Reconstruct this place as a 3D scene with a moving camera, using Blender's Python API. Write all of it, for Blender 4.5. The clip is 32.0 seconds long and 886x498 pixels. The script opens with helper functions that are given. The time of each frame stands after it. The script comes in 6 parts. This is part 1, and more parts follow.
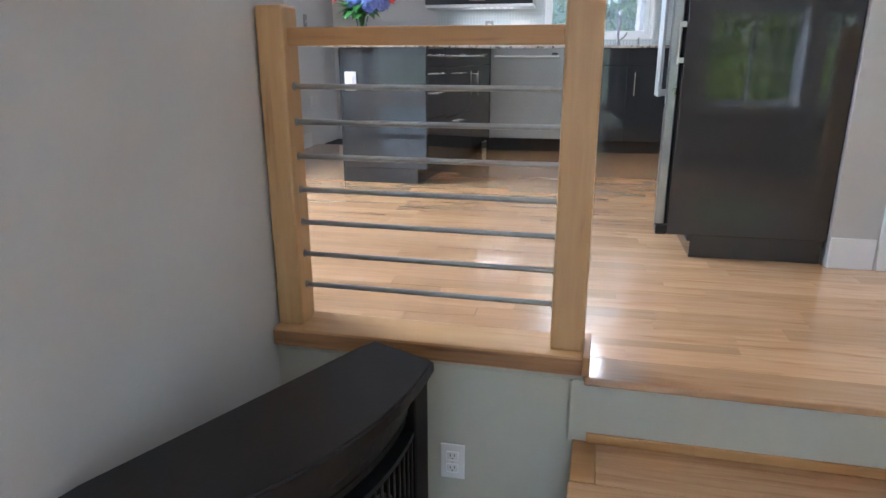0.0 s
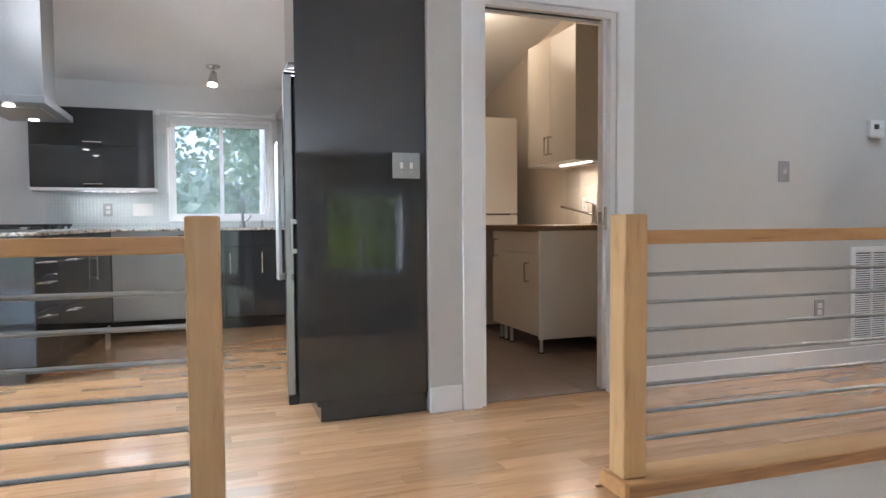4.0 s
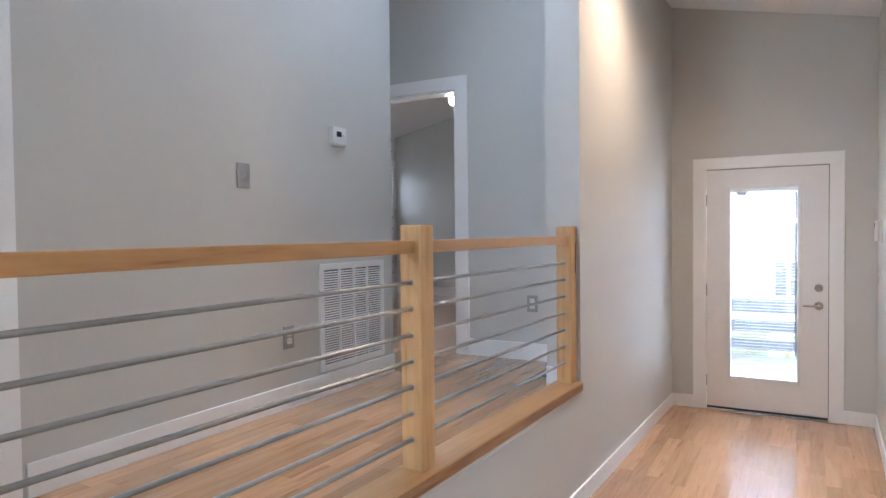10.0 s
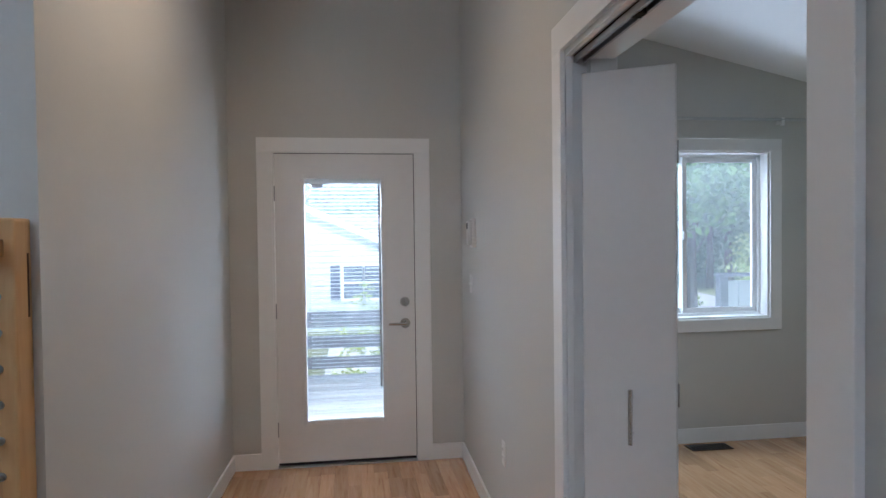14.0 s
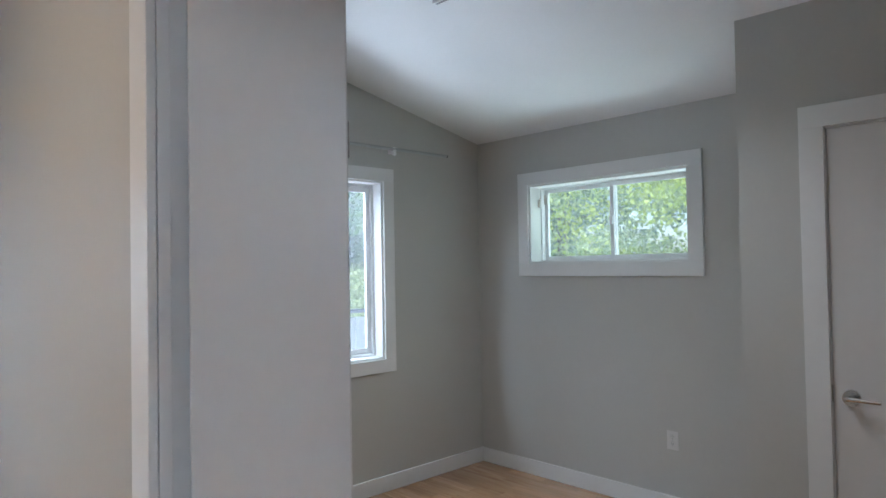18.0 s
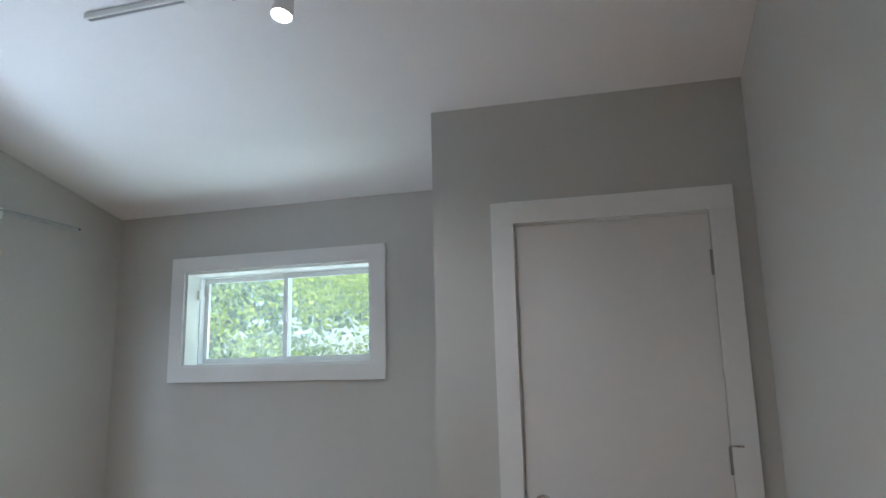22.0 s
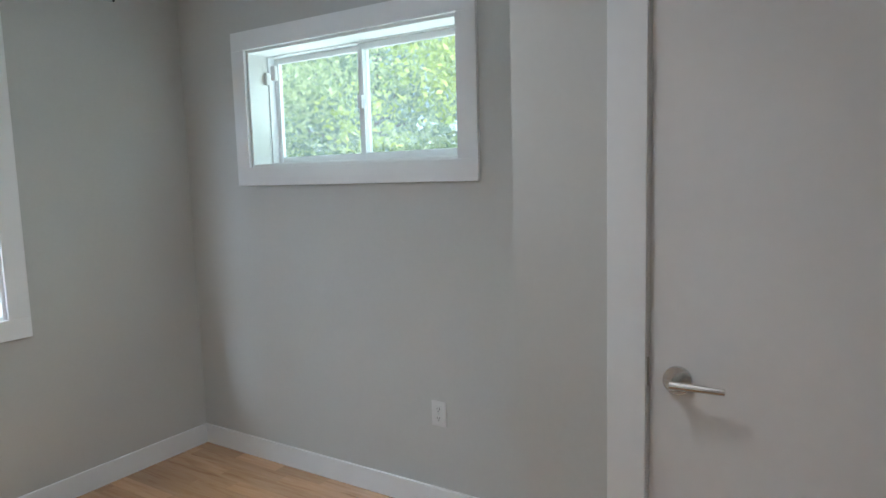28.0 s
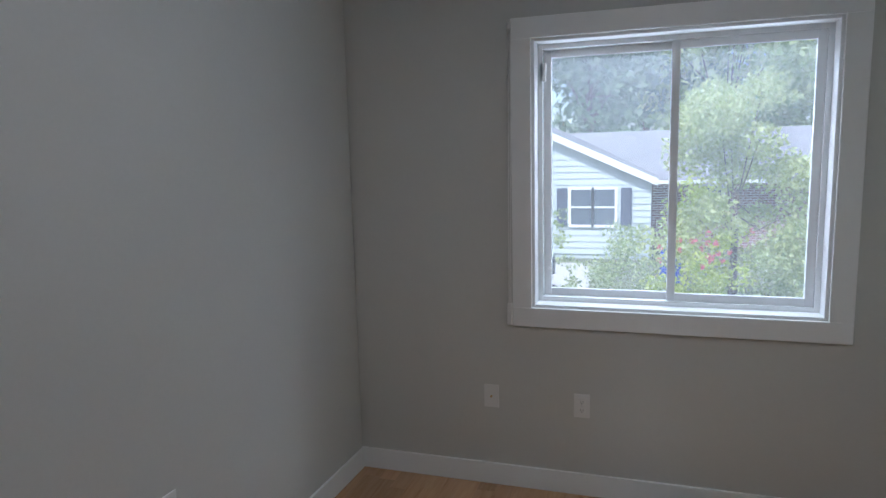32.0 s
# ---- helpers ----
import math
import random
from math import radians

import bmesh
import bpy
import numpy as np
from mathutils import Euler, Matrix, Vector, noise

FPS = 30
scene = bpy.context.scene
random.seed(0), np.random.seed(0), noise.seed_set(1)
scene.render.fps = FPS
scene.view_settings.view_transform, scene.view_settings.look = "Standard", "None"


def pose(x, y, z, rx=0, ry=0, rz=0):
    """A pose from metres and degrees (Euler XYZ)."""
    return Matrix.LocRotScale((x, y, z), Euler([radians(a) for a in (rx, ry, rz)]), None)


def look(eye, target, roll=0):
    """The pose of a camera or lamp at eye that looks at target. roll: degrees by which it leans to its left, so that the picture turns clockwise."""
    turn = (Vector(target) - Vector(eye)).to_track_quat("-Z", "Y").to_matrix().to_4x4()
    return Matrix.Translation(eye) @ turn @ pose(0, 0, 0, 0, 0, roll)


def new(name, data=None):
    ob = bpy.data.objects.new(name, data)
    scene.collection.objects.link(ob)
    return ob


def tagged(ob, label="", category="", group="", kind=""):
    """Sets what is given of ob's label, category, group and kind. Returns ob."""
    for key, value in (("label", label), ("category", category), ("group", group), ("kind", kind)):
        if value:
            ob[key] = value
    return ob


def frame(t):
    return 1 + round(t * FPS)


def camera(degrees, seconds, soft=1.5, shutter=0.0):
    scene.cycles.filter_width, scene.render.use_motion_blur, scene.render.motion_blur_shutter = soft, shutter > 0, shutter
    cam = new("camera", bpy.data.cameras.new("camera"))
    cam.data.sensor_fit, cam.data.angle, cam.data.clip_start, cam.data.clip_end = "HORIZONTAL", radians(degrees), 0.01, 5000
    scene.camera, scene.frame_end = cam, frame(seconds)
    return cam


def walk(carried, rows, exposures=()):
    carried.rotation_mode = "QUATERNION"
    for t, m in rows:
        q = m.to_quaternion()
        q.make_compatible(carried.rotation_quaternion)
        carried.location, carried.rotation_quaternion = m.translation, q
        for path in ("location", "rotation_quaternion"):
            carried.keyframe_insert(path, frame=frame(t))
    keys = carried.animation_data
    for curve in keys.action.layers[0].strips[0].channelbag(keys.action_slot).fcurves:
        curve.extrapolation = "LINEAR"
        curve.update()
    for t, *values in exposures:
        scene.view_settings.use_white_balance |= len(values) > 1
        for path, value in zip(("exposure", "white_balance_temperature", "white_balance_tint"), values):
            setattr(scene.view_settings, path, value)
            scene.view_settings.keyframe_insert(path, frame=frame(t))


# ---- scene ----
cam = camera(68.4, 32.0)
PATH = [
    (0, (0.034, 0.176, 1.446), (-0.349, 2.052, 0.868), -0.1),
    (0.5, (0.013, 0.136, 1.464), (-0.292, 2.051, 0.976), -0.2),
    (1, (0.002, 0.104, 1.489), (-0.189, 2.05, 1.066), -0.3),
    (1.5, (-0.001, 0.059, 1.509), (-0.045, 2.031, 1.175), -0.4),
    (2, (0.017, 0.029, 1.524), (0.119, 2.01, 1.272), -0.5),
    (2.5, (0.033, 0.0, 1.53), (0.284, 1.975, 1.335), -0.5),
    (3, (0.052, -0.016, 1.533), (0.448, 1.938, 1.383), -0.5),
    (3.5, (0.063, -0.027, 1.54), (0.598, 1.896, 1.423), -0.5),
    (4, (0.064, -0.042, 1.545), (0.73, 1.841, 1.458), -0.4),
    (4.5, (0.066, -0.07, 1.555), (0.877, 1.756, 1.485), -0.4),
    (6.5, (0.13, -0.033, 1.557), (1.392, 1.518, 1.506), -0.6),
    (7, (0.198, 0.022, 1.558), (1.535, 1.509, 1.504), -0.6),
    (7.5, (0.292, 0.096, 1.554), (1.699, 1.516, 1.5), -0.5),
    (8, (0.392, 0.156, 1.555), (1.868, 1.504, 1.502), -0.4),
    (8.5, (0.503, 0.226, 1.55), (2.045, 1.498, 1.5), -0.5),
    (9, (0.621, 0.335, 1.548), (2.239, 1.509, 1.496), -0.4),
    (9.5, (0.743, 0.454, 1.54), (2.42, 1.544, 1.493), -0.6),
    (10, (0.925, 0.519, 1.535), (2.671, 1.494, 1.484), -0.6),
    (10.5, (1.158, 0.57, 1.513), (2.972, 1.411, 1.459), -0.6),
    (11, (1.378, 0.622, 1.494), (3.248, 1.329, 1.441), -0.7),
    (11.5, (1.613, 0.684, 1.479), (3.535, 1.232, 1.428), -0.6),
    (12, (1.807, 0.724, 1.485), (3.771, 1.097, 1.433), -0.6),
    (12.5, (2.033, 0.752, 1.486), (4.022, 0.951, 1.436), -0.7),
    (13, (2.212, 0.772, 1.497), (4.211, 0.808, 1.449), -0.7),
    (13.5, (2.408, 0.786, 1.501), (4.404, 0.66, 1.453), -0.7),
    (14, (2.575, 0.8, 1.507), (4.554, 0.513, 1.461), -0.7),
    (14.5, (2.734, 0.776, 1.51), (4.68, 0.318, 1.464), -0.8),
    (16.5, (3.21, 0.665, 1.506), (4.897, -0.409, 1.484), -0.8),
    (17, (3.287, 0.636, 1.509), (4.891, -0.558, 1.494), -0.8),
    (17.5, (3.347, 0.591, 1.483), (4.881, -0.692, 1.487), -0.7),
    (18, (3.419, 0.529, 1.508), (4.87, -0.847, 1.554), -1.0),
    (18.5, (3.467, 0.459, 1.524), (4.835, -0.994, 1.662), -1.1),
    (19, (3.523, 0.426, 1.534), (4.81, -1.088, 1.756), -1.2),
    (19.5, (3.572, 0.38, 1.541), (4.777, -1.188, 1.842), -1.2),
    (20, (3.685, 0.345, 1.526), (4.762, -1.303, 1.878), -1.2),
    (20.5, (3.775, 0.276, 1.503), (4.718, -1.448, 1.875), -1.1),
    (21, (3.834, 0.234, 1.479), (4.644, -1.557, 1.851), -1.1),
    (21.5, (3.842, 0.206, 1.455), (4.51, -1.641, 1.833), -1.1),
    (22, (3.84, 0.186, 1.467), (4.372, -1.709, 1.824), -1.3),
    (22.5, (3.826, 0.152, 1.452), (4.259, -1.776, 1.764), -1.2),
    (23, (3.816, 0.129, 1.427), (4.187, -1.824, 1.652), -1.1),
    (23.5, (3.804, 0.108, 1.413), (4.144, -1.86, 1.531), -1.1),
    (24, (3.8, 0.079, 1.386), (4.124, -1.895, 1.401), -0.9),
    (24.5, (3.791, 0.024, 1.362), (4.113, -1.949, 1.304), -0.9),
    (26.5, (3.816, -0.376, 1.385), (4.192, -2.33, 1.187), -1.1),
    (27, (3.857, -0.565, 1.401), (4.391, -2.48, 1.189), -1.3),
    (27.5, (3.886, -0.718, 1.414), (4.634, -2.56, 1.198), -1.3),
    (28, (3.859, -0.911, 1.436), (4.93, -2.585, 1.212), -1.6),
    (28.5, (3.866, -1.041, 1.442), (5.202, -2.513, 1.224), -1.3),
    (29, (3.923, -1.182, 1.449), (5.453, -2.451, 1.224), -1.2),
    (29.5, (3.991, -1.313, 1.482), (5.697, -2.329, 1.246), -1.2),
    (30, (3.988, -1.464, 1.486), (5.857, -2.134, 1.246), -0.9),
    (30.5, (4.006, -1.573, 1.519), (5.971, -1.845, 1.267), -0.9),
    (31, (3.996, -1.584, 1.532), (5.979, -1.518, 1.279), -1.0),
    (31.5, (3.983, -1.556, 1.558), (5.929, -1.182, 1.289), -1.1),
    (32, (3.978, -1.519, 1.571), (5.862, -0.907, 1.292), -1.4),
]
walk(cam, [(t, look(eye, target, roll)) for t, eye, target, roll in PATH], [(0, 2.3, 5300, 11), (2, 2.35, 5350, 11), (4, 2.4, 5500, 11), (7, 2.5, 5500, 12), (8, 2.55, 5500, 12), (10, 2.4, 5400, 12), (11.4, 2.03, 5350, 11), (13, 1.66, 5250, 9.5), (14, 1.45, 5200, 8.5), (15.5, 1.47, 5260, 8), (17, 1.53, 5320, 8), (18.8, 1.82, 5380, 8.5), (20, 1.8, 5360, 8), (22, 1.92, 5350, 7.5), (24, 2.3, 5350, 7.5), (28.5, 2.08, 5430, 7), (30.2, 1.63, 5550, 7.5), (31, 1.48, 5430, 10.5), (32, 1.24, 5400, 11.5)])

# ---- world, sun, exposure ----
world = bpy.data.worlds.new("world")
scene.world = world
world.use_nodes = True
wn = world.node_tree.nodes
sky = wn.new("ShaderNodeTexSky")
sky.sky_type = "NISHITA"
sky.sun_disc = False
sky.sun_elevation, sky.sun_rotation = radians(57.7), radians(288.4)
sky.air_density, sky.dust_density = 1.0, 2.0
world.node_tree.links.new(sky.outputs[0], wn["Background"].inputs[0])
wn["Background"].inputs[1].default_value = 0.085
sun = new("sun", bpy.data.lights.new("sun", "SUN"))
sun.data.energy, sun.data.angle, sun.data.color = 2.3, radians(0.8), (1.0, 0.95, 0.88)
sun.matrix_world = look((0, 0, 30), (12.0, -4.0, 10.0))


def daylight(name, at, aim, w, h, watts, colour=(0.90, 0.955, 1.0)):
    """The sky's light that enters at a window."""
    ob = new(name, bpy.data.lights.new(name, "AREA"))
    ob.data.shape, ob.data.size, ob.data.size_y, ob.data.energy, ob.data.color = "RECTANGLE", w, h, watts, colour
    ob.matrix_world = look(at, aim)
    return ob


# two lamps outside an unseen window, added to brighten the living room
daylight("living_fill_light", (0.35, -3.95, 2.75), (0.35, -1.2, 0.8), 1.8, 0.9, 54)
daylight("living_low_fill_light", (0.35, -4.0, -0.15), (0.35, -1.5, 1.9), 1.8, 0.8, 42)
daylight("bedroom_window_light", (7.35, -1.6, 2.55), (5.6, -1.6, 1.0), 1.2, 0.7, 18)
daylight("bedroom_ground_light", (8.4, -1.6, -0.1), (4.0, -1.6, 2.45), 2.4, 0.7, 25)
daylight("high_window_light", (5.8, -3.95, 2.65), (5.8, -2.2, 1.0), 1.2, 0.8, 4, (0.80, 1.0, 0.80))
daylight("high_ground_light", (5.8, -3.9, 0.75), (5.8, -2.6, 2.4), 1.2, 0.6, 6, (0.88, 1.0, 0.88))
daylight("door_light", (7.45, 0.82, 2.35), (5.6, 0.82, 0.6), 0.6, 0.7, 50)
# lamp at an unseen west window, added to brighten kitchen and landing
daylight("side_fill_light", (-3.25, 3.3, 3.05), (-0.5, 3.3, 1.9), 1.4, 0.8, 38)
daylight("kitchen_window_light", (0.17, 7.25, 3.25), (0.17, 5.0, 1.3), 1.8, 1.2, 5)
daylight("dining_window_light", (-2.95, -3.95, 2.75), (-2.95, -1.2, 0.9), 1.2, 0.9, 70)
# lamp in an unseen skylight, added for cool light high on the landing
daylight("skylight_light", (3.75, 2.11, 3.80), (3.75, 2.11, 1.0), 1.36, 0.46, 3.2, (0.82, 0.91, 1.0))
daylight("far_window_light", (8.40, 6.15, 2.55), (7.2, 3.9, 0.9), 0.7, 0.4, 2)

# ---- materials ----
MATS = {}


def node_mat(name):
    m = bpy.data.materials.new(name)
    m.use_nodes = True
    n = m.node_tree.nodes
    return m, n, m.node_tree.links, n["Principled BSDF"]


def plain(name, colour, rough=0.5, metal=0.0, grain=0.06, scale=40.0, bump=0.02, coat=0.0):
    """Paint, metal or plastic with a fine mottle and relief at two scales."""
    m, n, l, b = node_mat(name)
    co = n.new("ShaderNodeTexCoord")
    big, fine = n.new("ShaderNodeTexNoise"), n.new("ShaderNodeTexNoise")
    big.inputs["Scale"].default_value, fine.inputs["Scale"].default_value = scale / 25, scale
    fine.inputs["Detail"].default_value = 6
    add = n.new("ShaderNodeMath")
    add.operation = "MULTIPLY_ADD"
    add.inputs[1].default_value = 0.5
    l.new(co.outputs["Object"], big.inputs["Vector"])
    l.new(co.outputs["Object"], fine.inputs["Vector"])
    half = n.new("ShaderNodeMath")
    half.operation = "MULTIPLY"
    half.inputs[1].default_value = 0.5
    l.new(fine.outputs["Fac"], half.inputs[0])
    l.new(big.outputs["Fac"], add.inputs[0])
    l.new(half.outputs[0], add.inputs[2])
    ramp = n.new("ShaderNodeMapRange")
    ramp.inputs["From Min"].default_value, ramp.inputs["From Max"].default_value = 0.3, 0.7
    ramp.inputs["To Min"].default_value, ramp.inputs["To Max"].default_value = 1 - grain, 1 + grain
    l.new(add.outputs[0], ramp.inputs["Value"])
    mix = n.new("ShaderNodeVectorMath")
    mix.operation = "SCALE"
    mix.inputs[0].default_value = colour
    l.new(ramp.outputs[0], mix.inputs["Scale"])
    l.new(mix.outputs[0], b.inputs["Base Color"])
    rr = n.new("ShaderNodeMapRange")
    rr.inputs["To Min"].default_value, rr.inputs["To Max"].default_value = rough * 0.85, min(1, rough * 1.15)
    l.new(big.outputs["Fac"], rr.inputs["Value"])
    l.new(rr.outputs[0], b.inputs["Roughness"])
    b.inputs["Metallic"].default_value = metal
    b.inputs["Coat Weight"].default_value = coat
    b.inputs["Coat Roughness"].default_value = 0.015
    if bump:
        bp = n.new("ShaderNodeBump")
        bp.inputs["Strength"].default_value, bp.inputs["Distance"].default_value = bump * 5, 0.002
        l.new(fine.outputs["Fac"], bp.inputs["Height"])
        l.new(bp.outputs[0], b.inputs["Normal"])
    MATS[name] = m
    return m


def wood(name, dark, mid, light, rough, axis, tone=0.25, scale=1.0, coat=0.0, streak=None):
    """Timber with long grain along one axis; each piece differs in tone."""
    m, n, l, b = node_mat(name)
    co = n.new("ShaderNodeTexCoord")
    info = n.new("ShaderNodeObjectInfo")
    geo = n.new("ShaderNodeNewGeometry")
    rnd = n.new("ShaderNodeMath")
    rnd.operation = "ADD"
    l.new(info.outputs["Random"], rnd.inputs[0])
    l.new(geo.outputs["Random Per Island"], rnd.inputs[1])
    fr = n.new("ShaderNodeMath")
    fr.operation = "FRACT"
    l.new(rnd.outputs[0], fr.inputs[0])
    off = n.new("ShaderNodeVectorMath")
    off.operation = "MULTIPLY_ADD"
    off.inputs[1].default_value = (31.0, 17.0, 11.0)
    comb = n.new("ShaderNodeCombineXYZ")
    for k in range(3):
        l.new(fr.outputs[0], comb.inputs[k])
    l.new(comb.outputs[0], off.inputs[0])
    l.new(co.outputs["Object"], off.inputs[2])
    mp = n.new("ShaderNodeMapping")
    st = [14.0 * scale] * 3
    st[axis] = 1.1 * scale
    mp.inputs["Scale"].default_value = st
    l.new(off.outputs[0], mp.inputs["Vector"])
    g = n.new("ShaderNodeTexNoise")
    g.inputs["Scale"].default_value, g.inputs["Detail"].default_value, g.inputs["Distortion"].default_value = 2.2, 8, 0.9
    l.new(mp.outputs[0], g.inputs["Vector"])
    g2 = n.new("ShaderNodeTexNoise")
    g2.inputs["Scale"].default_value, g2.inputs["Detail"].default_value = 9.0, 4
    l.new(mp.outputs[0], g2.inputs["Vector"])
    ramp = n.new("ShaderNodeValToRGB")
    e = ramp.color_ramp.elements
    e[0].position, e[0].color = 0.28, (*dark, 1)
    e[1].position, e[1].color = 0.68, (*light, 1)
    k = e.new(0.42)
    k.color = (*mid, 1)
    mixf = n.new("ShaderNodeMath")
    mixf.operation = "MULTIPLY_ADD"
    mixf.inputs[1].default_value = 0.25
    l.new(g2.outputs["Fac"], mixf.inputs[0])
    sc = n.new("ShaderNodeMath")
    sc.operation = "MULTIPLY"
    sc.inputs[1].default_value = 0.78
    l.new(g.outputs["Fac"], sc.inputs[0])
    l.new(sc.outputs[0], mixf.inputs[2])
    l.new(mixf.outputs[0], ramp.inputs[0])
    mr = n.new("ShaderNodeMapRange")
    mr.inputs["To Min"].default_value, mr.inputs["To Max"].default_value = 1 - tone, 1 + tone * 0.5
    l.new(fr.outputs[0], mr.inputs["Value"])
    vs = n.new("ShaderNodeVectorMath")
    vs.operation = "SCALE"
    l.new(ramp.outputs[0], vs.inputs[0])
    l.new(mr.outputs[0], vs.inputs["Scale"])
    out = vs.outputs[0]
    if streak:
        # short brown mineral streaks in a few pieces
        sm, sn, sr, mx = n.new("ShaderNodeMapping"), n.new("ShaderNodeTexNoise"), n.new("ShaderNodeMapRange"), n.new("ShaderNodeMix")
        ss = [30.0] * 3
        ss[axis] = 3.2
        sm.inputs["Scale"].default_value = ss
        l.new(off.outputs[0], sm.inputs["Vector"])
        sn.inputs["Scale"].default_value, sn.inputs["Detail"].default_value, sn.inputs["Distortion"].default_value = 1.0, 5, 0.6
        l.new(sm.outputs[0], sn.inputs["Vector"])
        sr.inputs["From Min"].default_value, sr.inputs["From Max"].default_value, sr.inputs["To Max"].default_value = 0.61, 0.73, 0.42
        l.new(sn.outputs["Fac"], sr.inputs["Value"])
        mx.data_type = "RGBA"
        l.new(sr.outputs[0], mx.inputs["Factor"])
        l.new(out, mx.inputs[6])
        mx.inputs[7].default_value = (*streak, 1)
        out = mx.outputs[2]
    l.new(out, b.inputs["Base Color"])
    b.inputs["Roughness"].default_value = rough
    b.inputs["Coat Weight"].default_value = coat
    b.inputs["Coat Roughness"].default_value = 0.10
    b.inputs["Coat IOR"].default_value = 1.5
    bp = n.new("ShaderNodeBump")
    bp.inputs["Strength"].default_value, bp.inputs["Distance"].default_value = 0.06, 0.001
    l.new(g2.outputs["Fac"], bp.inputs["Height"])
    l.new(bp.outputs[0], b.inputs["Normal"])
    MATS[name] = m
    return m


def glow(name, colour, power):
    m, n, l, b = node_mat(name)
    b.inputs["Base Color"].default_value = (*colour, 1)
    b.inputs["Emission Color"].default_value = (*colour, 1)
    b.inputs["Emission Strength"].default_value = power
    return m


def glass(name, tint=(1, 1, 1), rough=0.0):
    m, n, l, b = node_mat(name)
    b.inputs["Base Color"].default_value = (*tint, 1)
    b.inputs["Transmission Weight"].default_value = 1
    b.inputs["Roughness"].default_value = rough
    b.inputs["IOR"].default_value = 1.45
    return m


WALL = plain("wall_paint", (0.56, 0.555, 0.525), 0.55, grain=0.02, scale=60, bump=0.03)
WALL_LOW = plain("sage_wall_paint", (0.48, 0.485, 0.41), 0.55, grain=0.02, scale=60, bump=0.03)
WALL_PALE = plain("pale_wall_paint", (0.70, 0.70, 0.69), 0.55, grain=0.02, scale=60, bump=0.03)
WALL_CREAM = plain("cream_wall_paint", (0.66, 0.58, 0.48), 0.55, grain=0.02, scale=60, bump=0.03)
CEIL = plain("ceiling_paint", (0.84, 0.84, 0.835), 0.8, grain=0.02, scale=80, bump=0.04)
TRIM = plain("white_trim_paint", (0.82, 0.82, 0.81), 0.3, grain=0.015, scale=30, bump=0.01)
DOOR_W = plain("white_door_paint", (0.76, 0.745, 0.73), 0.35, grain=0.02, scale=30, bump=0.015)
PLASTIC = plain("white_plastic", (0.72, 0.71, 0.69), 0.3, grain=0.01, bump=0)
VINYL = plain("white_vinyl", (0.85, 0.86, 0.86), 0.25, grain=0.01, bump=0)
MAPLE = wood("maple_floor", (0.35, 0.165, 0.072), (0.525, 0.29, 0.132), (0.62, 0.37, 0.185), 0.22, 0, tone=0.22, coat=0.8, streak=(0.30, 0.12, 0.045))
POST_W = wood("maple_post", (0.36, 0.19, 0.07), (0.53, 0.315, 0.125), (0.59, 0.37, 0.16), 0.4, 2, tone=0.06)
RAIL_W = wood("maple_rail", (0.30, 0.135, 0.045), (0.46, 0.24, 0.085), (0.53, 0.30, 0.115), 0.38, 0, tone=0.08)
CURB_W = wood("maple_curb", (0.40, 0.21, 0.08), (0.54, 0.31, 0.125), (0.61, 0.37, 0.16), 0.4, 0, tone=0.08)
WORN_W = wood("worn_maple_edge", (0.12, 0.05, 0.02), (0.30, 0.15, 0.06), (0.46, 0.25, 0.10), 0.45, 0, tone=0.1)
STEEL = plain("brushed_steel", (0.55, 0.56, 0.55), 0.32, 1.0, grain=0.08, scale=90, bump=0.02)
GALV = plain("galvanised_steel", (0.36, 0.37, 0.365), 0.38, 1.0, grain=0.1, scale=60, bump=0.03)
DARK_STEEL = plain("dark_brushed_steel", (0.33, 0.335, 0.34), 0.30, 1.0, grain=0.08, scale=90, bump=0.02)
FRIDGE_STEEL = plain("satin_fridge_steel", (0.30, 0.305, 0.31), 0.48, 1.0, grain=0.06, scale=90, bump=0.02)
CHROME = plain("satin_nickel", (0.60, 0.58, 0.55), 0.25, 1.0, grain=0.04, bump=0)
GREY_CAB = plain("gloss_charcoal", (0.036, 0.038, 0.0395), 0.02, grain=0.05, scale=20, bump=0, coat=0.6)
BLACK = plain("black_iron", (0.008, 0.008, 0.0085), 0.42, grain=0.2, scale=60, bump=0.03)
DARK = plain("dark_gap", (0.02, 0.02, 0.02), 0.8)
CREAM = plain("cream_laminate", (0.72, 0.66, 0.57), 0.25, grain=0.02, bump=0.005)
SLATE = plain("grey_floor_tile", (0.25, 0.188, 0.155), 0.5, grain=0.12, scale=25, bump=0.04)
GREY_PLATE = plain("grey_plate", (0.34, 0.34, 0.345), 0.35, 0.4, grain=0.05, bump=0)
GLASS = glass("window_glass")


def hazed_pane(name, share):
    """Pane glass with a milky share that paints in the haze of bright daylight."""
    m = glass(name)
    n, l = m.node_tree.nodes, m.node_tree.links
    tr, mx, no, mr = n.new("ShaderNodeBsdfTranslucent"), n.new("ShaderNodeMixShader"), n.new("ShaderNodeTexNoise"), n.new("ShaderNodeMapRange")
    tr.inputs["Color"].default_value = (0.93, 0.97, 1.0, 1)
    no.inputs["Scale"].default_value = 3.0
    mr.inputs["To Min"].default_value, mr.inputs["To Max"].default_value = share * 0.7, share * 1.3
    l.new(no.outputs["Fac"], mr.inputs["Value"])
    l.new(mr.outputs[0], mx.inputs[0])
    l.new(n["Principled BSDF"].outputs[0], mx.inputs[1])
    l.new(tr.outputs[0], mx.inputs[2])
    l.new(mx.outputs[0], n["Material Output"].inputs["Surface"])
    return m


